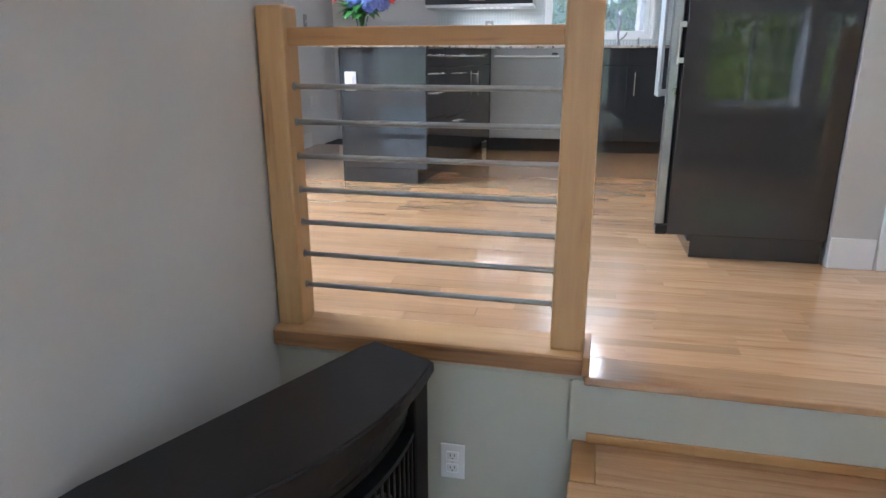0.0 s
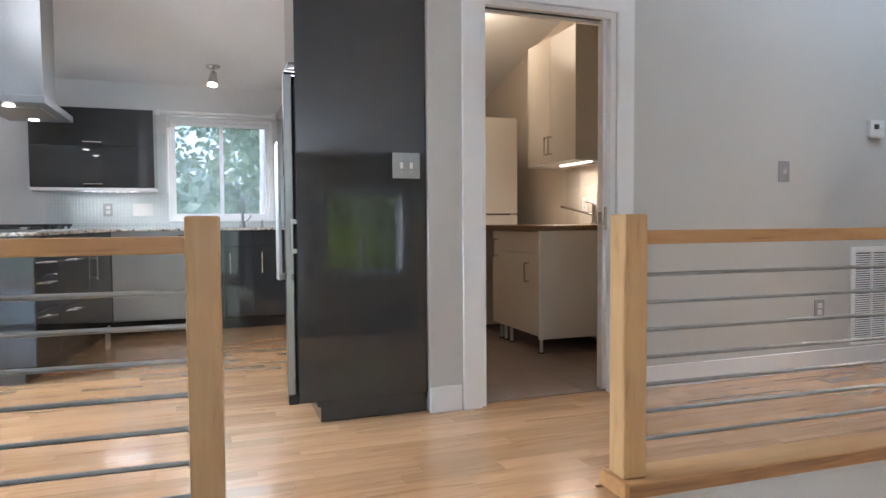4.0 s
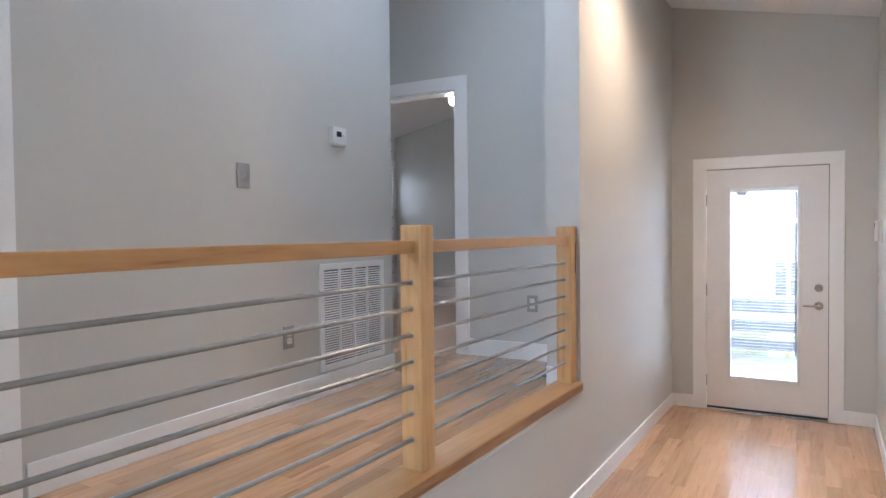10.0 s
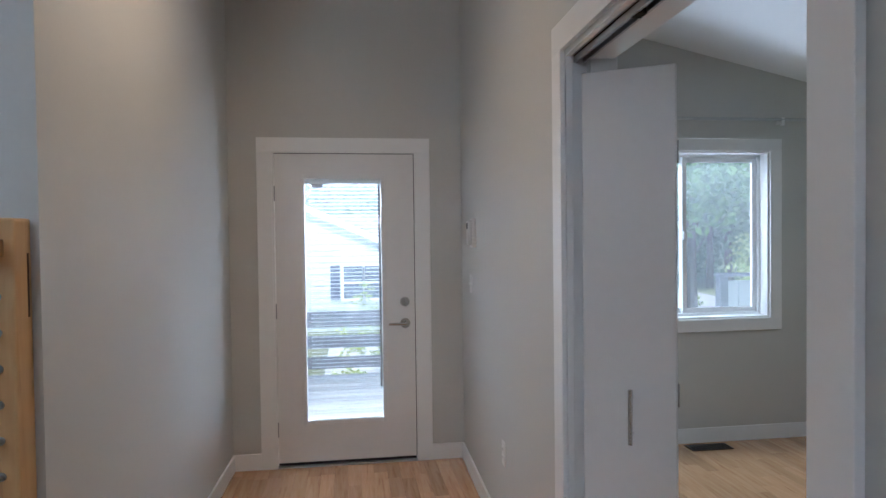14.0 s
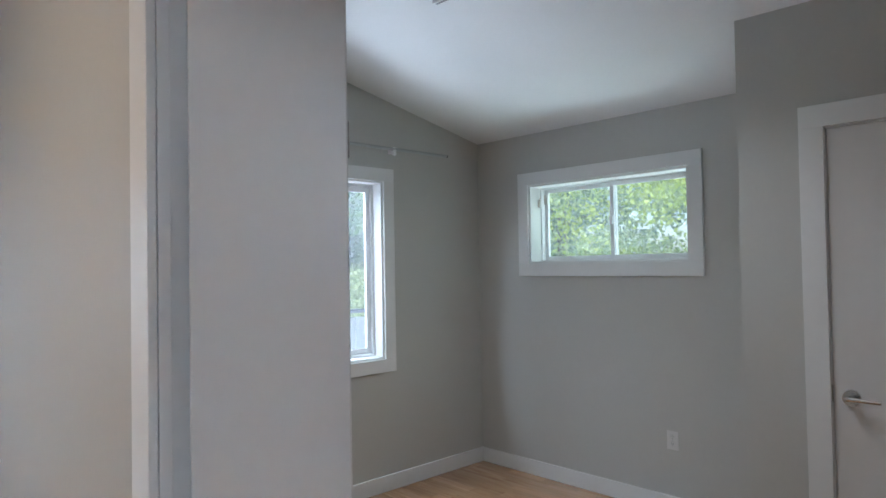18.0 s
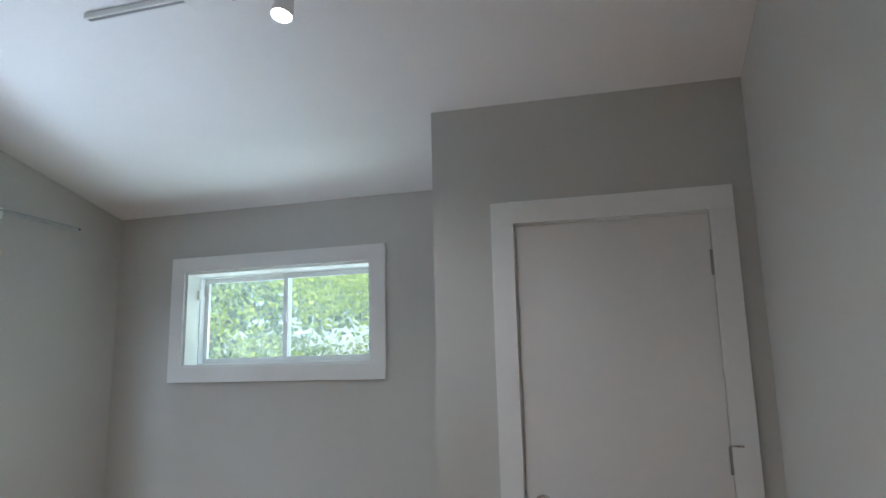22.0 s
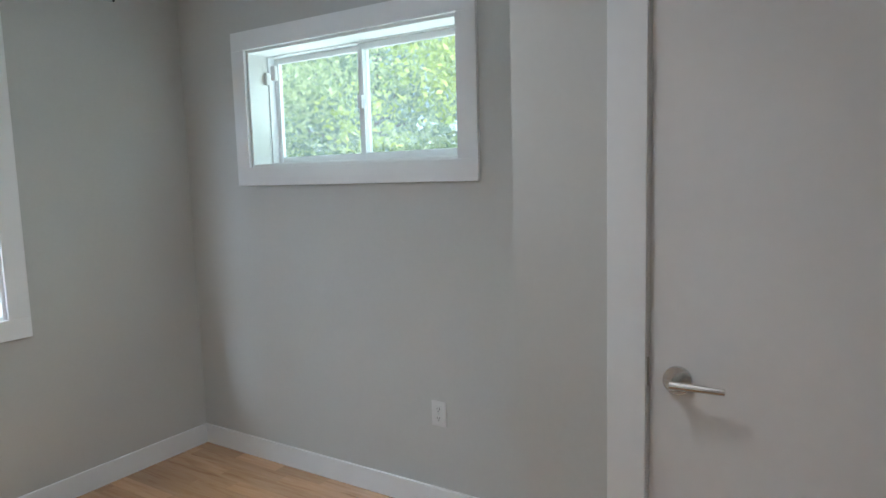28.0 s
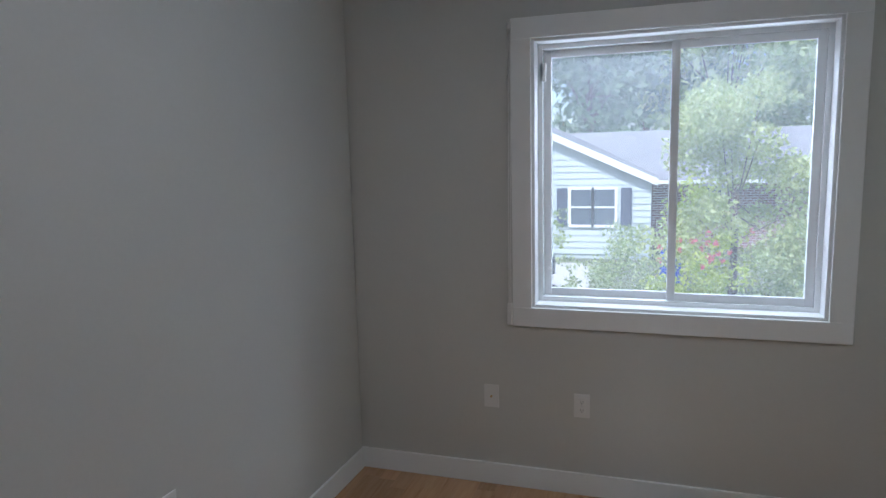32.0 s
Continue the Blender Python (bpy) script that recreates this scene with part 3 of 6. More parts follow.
bifold = thing("door_bifold", pose(0, 0, 0), "white flush bifold door folded open at the jamb", "door")
BA, BB = Vector((4.571, 0.060)), Vector((4.42, -0.18))
run = (BB - BA).normalized()
bang = math.degrees(math.atan2(run.y, run.x))
blen = (BB - BA).length
front = part("front_panel", cube(0, blen, 0, 0.034, 0.012, 2.012, bevel=0.003, seg=1), DOOR_W, bifold, "", pose(BA.x, BA.y, 0, 0, 0, bang))
part("rear_panel", cube(0.0, blen - 0.02, 0.038, 0.072, 0.012, 2.012, bevel=0.003, seg=1), DOOR_W, bifold, "", pose(BA.x, BA.y, 0, 0, 0, bang))
pull = part("pull_handle", rod(bmesh.new(), (0.150, -0.036, 0.852), (0.150, -0.036, 1.022), 0.007, 14), CHROME, front, "satin nickel bar pull")
for z in (0.879, 0.995):
    part("handle_foot", rod(bmesh.new(), (0.150, 0, z), (0.150, -0.036, z), 0.0055, 10), CHROME, front)
part("pivot", rod(bmesh.new(), (0.02, 0.016, 2.012), (0.02, 0.016, 2.06), 0.006, 10), STEEL, front)
for z in (0.3, 1.0, 1.75):
    part("hinge", rod(bmesh.new(), (blen, 0.036, z - 0.035), (blen, 0.036, z + 0.035), 0.005, 8), CHROME, bifold, "", pose(BA.x, BA.y, 0, 0, 0, bang))
trk = thing("sliding_track", HALLM, "steel sliding door track under the door head", "track")
for y in (0.034, 0.062):
    part("rail", cube(3.45, 4.6, y - 0.002, y + 0.006, 2.052, 2.072), STEEL, trk)
part("channel", cube(3.44, 4.6, 0.03, 0.07, 2.072, 2.0745), DARK, trk)
part("hanger", cube(4.12, 4.16, 0.038, 0.062, 2.05, 2.066), DARK, trk)

entry = thing("door_entry", pose(0, 0, 0), "white entry door with a tall glass pane and built-in blinds", "door")
x0, x1 = 6.885, 6.93
gy0, gy1, gz0, gz1 = 0.585, 1.078, 0.30, 1.873
leaf = bmesh.new()
for sz in ((0.369, gy0, 0.03, 2.036), (gy1, 1.265, 0.03, 2.036), (gy0, gy1, 0.03, gz0), (gy0, gy1, gz1, 2.036)):
    box(leaf, x0, x1, sz[0], sz[1], sz[2], sz[3])
bmesh.ops.remove_doubles(leaf, verts=leaf.verts, dist=1e-5)
part("leaf", leaf, DOOR_W, entry)
w = 0.028
part("glass_frame", cube(x0 - 0.012, x0, gy0 - w, gy0, gz0 - w, gz1 + w, bevel=0.004), DOOR_W, entry)
for sz in ((gy1, gy1 + w, gz0 - w, gz1 + w), (gy0, gy1, gz1, gz1 + w), (gy0, gy1, gz0 - w, gz0)):
    part("glass_frame", cube(x0 - 0.012, x0, *sz, bevel=0.004), DOOR_W, entry)
pane = part("pane", cube(6.89, 6.893, gy0, gy1, gz0, gz1), GLASS, entry)
pane.visible_shadow = False
pane = part("pane", cube(6.922, 6.925, gy0, gy1, gz0, gz1), DOOR_GLASS, entry)
pane.visible_shadow = False
blind = part("blind_rail", cube(6.898, 6.917, gy0, gy1, gz1 - 0.03, gz1), VINYL, entry, "white enclosed blind head rail")
BLIND_M = plain("blind_slat", (0.80, 0.82, 0.86), 0.5, grain=0.02, bump=0)
slat = None
n = 62
for k in range(n):
    z = gz0 + 0.02 + (gz1 - gz0 - 0.06) * k / (n - 1)
    if slat is None:
        slat = part("slat", cube(-0.006, 0.006, gy0 + 0.012, gy1 - 0.03, -0.0006, 0.0006), BLIND_M, blind)
        slat.matrix_basis = pose(6.9075, 0, z, 0, 14, 0)
    else:
        s2 = new("slat", slat.data)
        s2.parent = blind
        s2.matrix_basis = pose(6.9075, 0, z, 0, 14, 0)
part("blind_slider", cube(6.894, 6.90, gy0 + 0.004, gy0 + 0.018, 0.5, 1.84), GREY_PLATE, entry)
part("blind_motor", cube(6.896, 6.918, gy1 - 0.12, gy1 - 0.045, gz1 - 0.055, gz1 - 0.03), GREY_PLATE, entry, "grey blind tilt box")
part("blind_tab", cube(6.884, 6.894, gy0 + 0.002, gy0 + 0.016, 1.58, 1.62), PLASTIC, entry)
lever(entry, (x0, 0.435, 0.92), (-1, 0, 0), (0, 1, 0))
part("deadbolt", rod(bmesh.new(), (x0, 0.435, 1.062), (x0 - 0.02, 0.435, 1.062), 0.032, 24, 0.028), CHROME, entry, "round satin nickel deadbolt")
part("thumb_turn", cube(x0 - 0.034, x0 - 0.02, 0.429, 0.441, 1.042, 1.082, bevel=0.003), CHROME, entry)
for z in (0.25, 1.02, 1.78):
    hinge(entry, x0 - 0.006, 1.270, z)
# black strips paint the shaded gap at the leaf's top and latch side
part("gap_shade", cube(6.884, 6.90, 0.365, 1.268, 2.0365, 2.0405), BLACK, entry, "black strip for the shaded gap round the door")
part("gap_shade", cube(6.884, 6.90, 0.3650, 0.3688, 0.03, 2.0363), BLACK, entry, "black strip for the shaded gap round the door")
part("sweep", cube(6.89, 6.92, 0.369, 1.265, 0.012, 0.0295), BLACK, entry, "black door sweep")
strip("threshold", 6.862, 7.06, 0.365, 1.269, 0, 0.012, "metal door threshold", material=STEEL)
part("strike", cube(6.872, 6.884, 0.356, 0.366, 0.87, 0.98), CHROME, entry)

lpocket = thing("door_laundry", pose(0, 0, 0), "white pocket door slid back into the laundry wall", "door")
part("leaf", cube(1.985, 2.05, 2.888, 2.925, U + 0.012, 2.575, bevel=0.003), DOOR_W, lpocket)
part("edge_lock", cube(1.975, 1.986, 2.892, 2.921, 1.515, 1.585), CHROME, lpocket, "satin nickel edge lock")
part("pull_plate", cube(1.99, 2.032, 2.876, 2.889, 1.49, 1.61, bevel=0.004), CHROME, lpocket, "satin nickel pull plate")
part("privacy_knob", tube([(1.972, 2.885, 1.53), (1.972, 2.86, 1.53), (1.972, 2.86, 1.51)], 0.006), CHROME, lpocket)
part("head_track", cube(1.31, 2.0, 2.89, 2.925, 2.575, 2.598), DARK, lpocket)


# ---- railings ----
def post_at(root, u, w=0.088, d=0.088, v=0.02, top=1.562, z0=U + 0.052):
    bm = cube(u - w / 2, u + w / 2, v, v + d, z0, top, bevel=0.008, seg=2)
    p = part("post", bm, POST_W, root, "square maple newel post")
    return p


ZR = [0.805 + 0.0925 * k for k in range(7)]


def span(root, u0, u1):
    part("handrail", cube(u0, u1, 0.044, 0.084, 1.462, 1.508, bevel=0.004), RAIL_W, root, "flat maple handrail")
    for z in ZR:
        b = part("bar", rod(bmesh.new(), (u0 - 0.015, 0.064, z), (u1 + 0.015, 0.064, z), 0.0075, 12), GALV, root, "galvanised steel bar")
        for u in (u0, u1):
            part("collar", rod(bmesh.new(), (u - 0.004, 0.064, z), (u + 0.004, 0.064, z), 0.0115, 12), GALV, b)


def curb(root, u0, u1, side):
    part("curb", cube(u0, u1, -0.012, 0.135, U - 0.002, U + 0.052, bevel=0.006), CURB_W, root, "maple curb board under the railing")
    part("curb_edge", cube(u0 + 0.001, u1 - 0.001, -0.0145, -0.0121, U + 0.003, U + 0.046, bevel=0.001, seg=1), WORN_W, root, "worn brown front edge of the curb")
    if side:
        a, b = (u1, u1 + 0.018) if side > 0 else (u0 - 0.018, u0)
        part("curb_end", cube(a, b, -0.016, 0.139, U + 0.002, U + 0.056, bevel=0.003), RAIL_W, root)


strip("wall_cap", -0.79, 0.085, 0.0125, 0.10, U - 0.0239, U - 0.0025, "painted top of the low wall", RAILM, material=WALL_LOW)
strip("wall_cap", 1.265, 4.469, 0.0005, 0.10, U - 0.0239, U - 0.0025, "painted top of the low wall", RAILM, material=WALL)
UA, UB, UC, UD, UE = -0.748, 0.038, 1.356, 2.906, 4.424
rail1 = thing("railing", RAILM @ pose(0, 0, 0), "maple railing with steel bars beside the step", "railing", "railings")
post_at(rail1, UA, 0.076)
post_at(rail1, UB)
span(rail1, UA + 0.038, UB - 0.044)
curb(rail1, -0.788, UB + 0.044, 1)
rail2 = thing("railing", RAILM @ pose(0, 0, 0), "long maple railing with steel bars along the landing", "railing", "railings")
for u in (UC, UD, UE):
    post_at(rail2, u)
span(rail2, UC + 0.044, UD - 0.044)
span(rail2, UD + 0.044, UE - 0.044)
curb(rail2, UC - 0.044, 4.469, -1)
part("crack", cube(UE + 0.018, UE + 0.026, 0.0185, 0.022, 1.30, 1.47, bevel=0.001), plain("dark_knot", (0.06, 0.025, 0.012), 0.7), rail2, "dark crack in the post")

# ---- stairs ----
steps = thing("stairs", RAILM @ pose(0, 0, 0), "maple steps with painted risers up to the landing", "stairs")
part("nosing", cube(UB + 0.05, UC - 0.05, -0.022, 0.11, U - 0.022, U + 0.002, bevel=0.008, seg=3), MAPLE, steps, "rounded maple landing nosing")
part("riser", cube(0.06, 1.33, 0.003, 0.0115, 0.441, U - 0.02), WALL_LOW, steps, "sage painted riser")
part("corner_bead", cube(0.054, 0.0596, 0.0005, 0.0115, 0.442, U - 0.023, bevel=0.001, seg=1), WALL_LOW, steps)
for k, z in ((1, 0.441), (2, 0.221)):
    v1 = 0.012 - 0.28 * (k - 1)
    v0 = v1 - 0.29
    nb = 4
    for j in range(nb):
        a, b = v0 + 0.1 + (v1 - v0 - 0.1) * j / nb, v0 + 0.1 + (v1 - v0 - 0.1) * (j + 1) / nb
        part("tread_strip", cube(0.13, 1.30, a + 0.0006, b - 0.0006, z - 0.02, z, bevel=0.001, seg=1), MAPLE, steps)
    part("tread_nosing", cube(0.064, 1.36, v0 - 0.02, v0 + 0.0995, z - 0.022, z + 0.001, bevel=0.008, seg=3), MAPLE, steps)
    part("tread_return", cube(0.068, 0.1295, v0 + 0.1005, v1, z - 0.022, z + 0.001, bevel=0.003), RAIL_W, steps)
    part("tread_return", cube(1.3005, 1.36, v0 + 0.1005, v1, z - 0.022, z + 0.001, bevel=0.003), RAIL_W, steps)
    part("cove_strip", cube(0.103, 1.31, v1 - 0.016, v1 + 0.0005, z, z + 0.028, bevel=0.004), RAIL_W, steps)
    part("step_side", cube(0.075, 1.345, v0 + 0.012, v1, 0.0, z - 0.022), WALL_LOW, steps, "sage painted step box")


# ---- switches, outlets and wall fittings ----
def plate(name, at, axis, way, w, h, colour, label, category, kind, m=None):
    """A cover plate on a wall: axis is the wall's run, way the side it faces."""
    root = thing(name, (m or Matrix()) @ Matrix.Translation(at) @ pose(0, 0, 0, 0, 0, {("x", -1): 0, ("x", 1): 180, ("y", 1): 90, ("y", -1): -90}[axis, way]), label, category, category + " plates")
    part("cover", cube(-w / 2, w / 2, -0.006, 0, -h / 2, h / 2, bevel=0.003), colour, root)
    if kind == "outlet":
        for z in (-0.02, 0.02):
            f = part("socket", cube(-0.017, 0.017, -0.008, -0.005, z - 0.014, z + 0.014, bevel=0.003), PLASTIC, root)
            for x in (-0.006, 0.006):
                part("slot", cube(x - 0.001, x + 0.001, -0.0085, -0.0078, z - 0.002, z + 0.007), DARK, f)
            part("earth_hole", rod(bmesh.new(), (0, -0.0085, z - 0.008), (0, -0.0075, z - 0.008), 0.0022, 8), DARK, f)
        part("screw", rod(bmesh.new(), (0, -0.0072, 0), (0, -0.005, 0), 0.0028, 8), STEEL, root)
    elif kind.startswith("toggle"):
        n = int(kind[-1])
        for k in range(n):
            x = (k - (n - 1) / 2) * 0.046
            part("toggle", cube(x - 0.005, x + 0.005, -0.016, -0.005, -0.008, 0.012, bevel=0.002), PLASTIC, root)
            part("toggle_slot", cube(x - 0.007, x + 0.007, -0.0075, -0.005, -0.014, 0.014), PLASTIC, root)
            for z in (-0.03, 0.03):
                part("screw", rod(bmesh.new(), (x, -0.0072, z), (x, -0.005, z), 0.0026, 8), STEEL, root)
    elif kind == "coax":
        part("connector", rod(bmesh.new(), (0, -0.014, 0), (0, -0.005, 0), 0.005, 12), plain("brass", (0.5, 0.33, 0.12), 0.3, 1.0, bump=0), root, "brass cable connector")
    elif kind == "decora":
        part("rocker", cube(-0.016, 0.016, -0.010, -0.005, -0.033, 0.033, bevel=0.002), PLASTIC, root)
    return root


plate("light_switch", (0.915, 2.868, 1.80), "x", -1, 0.132, 0.118, GREY_PLATE, "double steel switch plate on a charcoal cabinet panel", "switch", "toggle2")
plate("light_switch", (3.16, 2.845, 1.813), "x", -1, 0.08, 0.118, GREY_PLATE, "grey single switch plate on the landing wall", "switch", "toggle1")
plate("wall_outlet", (3.45, 2.845, 1.005), "x", -1, 0.078, 0.118, GREY_PLATE, "grey outlet plate on the landing wall", "outlet", "outlet")
plate("wall_outlet", (5.16, 2.178, 1.035), "y", -1, 0.078, 0.118, GREY_PLATE, "grey outlet plate behind the railing", "outlet", "outlet")
plate("wall_outlet", (5.326, -3.14, 0.435), "x", 1, 0.072, 0.112, PLASTIC, "white outlet plate below the wide window", "outlet", "outlet")
plate("wall_outlet", (6.88, -1.226, 0.43), "y", -1, 0.072, 0.112, PLASTIC, "white outlet plate below the bedroom window", "outlet", "outlet")
plate("cable_outlet", (6.88, -0.803, 0.44), "y", -1, 0.072, 0.112, PLASTIC, "white cable plate below the bedroom window", "outlet", "coax")
plate("wall_outlet", (5.58, 0.10, 0.46), "x", 1, 0.072, 0.112, PLASTIC, "white outlet plate on the entry hall wall", "outlet", "outlet", HALLM)
plate("light_switch", (6.5, 0.10, 1.2), "x", 1, 0.072, 0.112, PLASTIC, "white switch plate beside the entry door", "switch", "toggle1", HALLM)
plate("wall_outlet", tuple(RAILM @ Vector((-0.265, 0.012, 0.317))), "x", -1, 0.07, 0.112, PLASTIC, "white outlet plate beside the black stove", "outlet", "outlet")
plate("wall_outlet", tuple(RAILM @ Vector((3.14, 0.012, 0.20))), "x", -1, 0.072, 0.112, PLASTIC, "white outlet plate on the low wall", "outlet", "outlet")
plate("light_switch", (-2.30, 5.72, 1.70), "y", 1, 0.07, 0.115, GREY_PLATE, "grey switch plate on the kitchen side wall", "switch", "toggle1")
plate("wall_outlet", (-2.30, 5.77, 1.01), "y", 1, 0.07, 0.115, PLASTIC, "white outlet plate on the kitchen side wall", "outlet", "outlet")
plate("wall_outlet", (-1.365, 4.163, 1.275), "x", -1, 0.075, 0.115, PLASTIC, "white outlet plate on the island end", "outlet", "decora")
plate("wall_outlet", (5.535, -0.065, 0.49), "x", -1, 0.072, 0.112, PLASTIC, "white outlet plate on the bedroom wall", "outlet", "outlet", HALLM)

th = thing("thermostat", pose(3.862, 2.845, 2.082), "small white thermostat with a dark display", "thermostat")
part("body", cube(-0.06, 0.06, -0.03, 0, -0.05, 0.05, bevel=0.006), PLASTIC, th)
part("display", cube(-0.03, 0.012, -0.032, -0.029, -0.005, 0.025, bevel=0.001), plain("lcd", (0.04, 0.05, 0.04), 0.2), th, "dark display")
part("dial", rod(bmesh.new(), (0.035, -0.036, 0.01), (0.035, -0.029, 0.01), 0.012, 16), PLASTIC, th)
part("bottom_lip", cube(-0.05, 0.05, -0.026, -0.002, -0.058, -0.049, bevel=0.002), PLASTIC, th)

ic = thing("door_phone", HALLM @ pose(6.36, 0.10, 1.51), "white wall handset beside the entry door", "handset")
part("base", cube(-0.05, 0.05, 0, 0.022, -0.085, 0.085, bevel=0.006), PLASTIC, ic)
part("handset", cube(-0.038, 0.038, 0.02, 0.045, -0.07, 0.075, bevel=0.01), PLASTIC, ic)
part("screen", cube(-0.02, 0.02, 0.044, 0.047, 0.025, 0.06), MATS["lcd"], ic)

vent = thing("wall_vent", pose(4.0, 2.845, 1.071), "white louvred return air grille on the landing wall", "vent")
vw, vh = 0.3065, 0.297
for sz in ((-vw, -vw + 0.035, -vh, vh), (vw - 0.035, vw, -vh, vh), (-vw + 0.035, vw - 0.035, vh - 0.035, vh), (-vw + 0.035, vw - 0.035, -vh, -vh + 0.035)):
    part("frame", cube(sz[0], sz[1], -0.012, 0, sz[2], sz[3], bevel=0.002), TRIM, vent)
part("backing", cube(-vw + 0.03, vw - 0.03, -0.003, -0.001, -vh + 0.03, vh - 0.03), plain("dark_duct", (0.035, 0.035, 0.035), 0.7), vent)
lv = None
for k in range(38):
    z = -vh + 0.047 + k * (2 * vh - 0.094) / 37
    if lv is None:
        lv = part("louvre", cube(-vw + 0.035, vw - 0.035, -0.0006, 0.0006, -0.0042, 0.0042), TRIM, vent)
        lv.matrix_basis = pose(0, -0.0085, z, -12)
    else:
        o = new("louvre", lv.data)
        o.parent = vent
        o.matrix_basis = pose(0, -0.0085, z, -12)
for x in (-0.1325, 0.0, 0.1325):
    part("divider", cube(x - 0.006, x + 0.006, -0.0125, -0.002, -vh + 0.035, vh - 0.035), TRIM, vent)

fv = thing("floor_register", pose(6.765, -1.66, 0.0015), "brown metal floor register below the window", "vent")
BROWN = plain("brown_metal", (0.05, 0.035, 0.025), 0.45, 0.5)
for sz in ((-0.06, -0.05, -0.15, 0.15), (0.05, 0.06, -0.15, 0.15), (-0.05, 0.05, 0.14, 0.15), (-0.05, 0.05, -0.15, -0.14)):
    part("frame", cube(*sz, 0, 0.005), BROWN, fv)
part("well", cube(-0.05, 0.05, -0.14, 0.14, 0, 0.001), DARK, fv)
for k in range(11):
    part("slat", cube(-0.05, 0.05, -0.13 + k * 0.026, -0.122 + k * 0.026, 0.001, 0.0045), BROWN, fv)

# ---- bedroom: curtain rod, blind chain, track light ----
ROD_M = plain("grey_rod_metal", (0.46, 0.48, 0.48), 0.35, 0.4, bump=0)
cr = thing("curtain_rod", pose(0, 0, 0), "white metal curtain rod on brackets above the window", "curtain rod")
part("rod", rod(bmesh.new(), (6.822, -2.745, 2.289), (6.822, -0.5, 2.289), 0.011, 14), ROD_M, cr)
part("end_cap", rod(bmesh.new(), (6.822, -2.757, 2.289), (6.822, -2.742, 2.289), 0.008, 12), BLACK, cr, "dark open rod end")
for y in (-2.26, -0.95):
    b = part("bracket", cube(6.812, 6.832, y - 0.011, y + 0.011, 2.248, 2.302, bevel=0.002), TRIM, cr)
    part("bracket_plate", cube(6.832, 6.88, y - 0.009, y + 0.009, 2.262, 2.292, bevel=0.002), TRIM, b)

bc = w1
part("cord", rod(bmesh.new(), (6.852, -0.897, 0.84), (6.852, -0.905, 2.12), 0.003, 8), PLASTIC, bc)
part("cord", rod(bmesh.new(), (6.852, -0.905, 0.84), (6.852, -0.915, 2.12), 0.003, 8), PLASTIC, bc)
part("tensioner", cube(6.843, 6.863, -0.912, -0.89, 0.80, 0.90, bevel=0.004), PLASTIC, bc)
part("top_clip", cube(6.843, 6.863, -0.918, -0.898, 2.11, 2.15, bevel=0.003), PLASTIC, bc)

BULB = glow("lamp_lens", (1.0, 0.9, 0.74), 4.0)


def track_head(root, at, aim, size=1.0, mat=None):
    """A small white cylinder spot with yoke and glowing lens, hung at 'at' and aimed along aim."""
    mat = mat or TRIM
    at, aim = Vector(at), Vector(aim).normalized()
    part("stem", rod(bmesh.new(), at, at + Vector((0, 0, -0.05 * size)), 0.009 * size, 12), mat, root)
    c = at + Vector((0, 0, -0.06 * size))
    can = part("can", rod(bmesh.new(), c - aim * 0.03 * size, c + aim * 0.055 * size, 0.020 * size, 20, 0.034 * size), mat, root)
    part("lens", rod(bmesh.new(), c + aim * 0.0552 * size, c + aim * 0.060 * size, 0.029 * size, 20, 0.026 * size), BULB, can, "glowing lamp lens")
    return c + aim * 0.075 * size


def spot_lamp(name, at, aim, watts, colour, angle=70, blend=0.8, radius=0.03):
    ob = new(name, bpy.data.lights.new(name, "SPOT"))
    ob.data.energy, ob.data.color, ob.data.spot_size, ob.data.spot_blend, ob.data.shadow_soft_size = watts, colour, radians(angle), blend, radius
    ob.matrix_world = look(at, Vector(at) + Vector(aim))
    return ob


def cz(y):
    return ceil(y)


tl = thing("track_light", pose(0, 0, 0), "white ceiling track with a small lit spot head", "track light")
ty = -1.585
part("track", cube(3.75, 5.674, ty - 0.017, ty + 0.017, cz(ty) - 0.022, cz(ty) - 0.002, bevel=0.002), TRIM, tl)
part("track_slot", cube(3.76, 5.664, ty - 0.006, ty + 0.006, cz(ty) - 0.0235, cz(ty) - 0.02), GREY_PLATE, tl)
part("feed_box", cube(5.08, 5.24, ty - 0.04, ty + 0.04, cz(ty) - 0.04, cz(ty) - 0.003, bevel=0.004), TRIM, tl)
p = track_head(tl, (4.86, ty, cz(ty) - 0.022), (0.12, 0.2, -1), 1.15)
spot_lamp("track_lamp", p, (0.12, 0.2, -1), 10, (1, 0.93, 0.86), 165, 0.8, 0.25)

# ---- entry hall: ceiling spot that washes the wall ----
hs = thing("ceiling_spot", pose(0, 0, 0), "small recessed ceiling spot above the hall", "ceiling light", "ceiling spots")
sx, sy = 5.0, 1.02
part("trim_ring", lathe([(0.035, -0.004), (0.055, -0.006), (0.055, 0), (0.035, 0)]), TRIM, hs, "", Matrix.Translation((sx, sy, cz(sy) - 0.008)))
part("lens", rod(bmesh.new(), (sx, sy, cz(sy) - 0.02), (sx, sy, cz(sy) - 0.012), 0.03, 20), BULB, hs)
spot_lamp("hall_spot_lamp", (sx, sy, cz(sy) - 0.04), (0, 0.20, -1), 26, (1, 0.70, 0.45), 152, 1.0, 0.07)

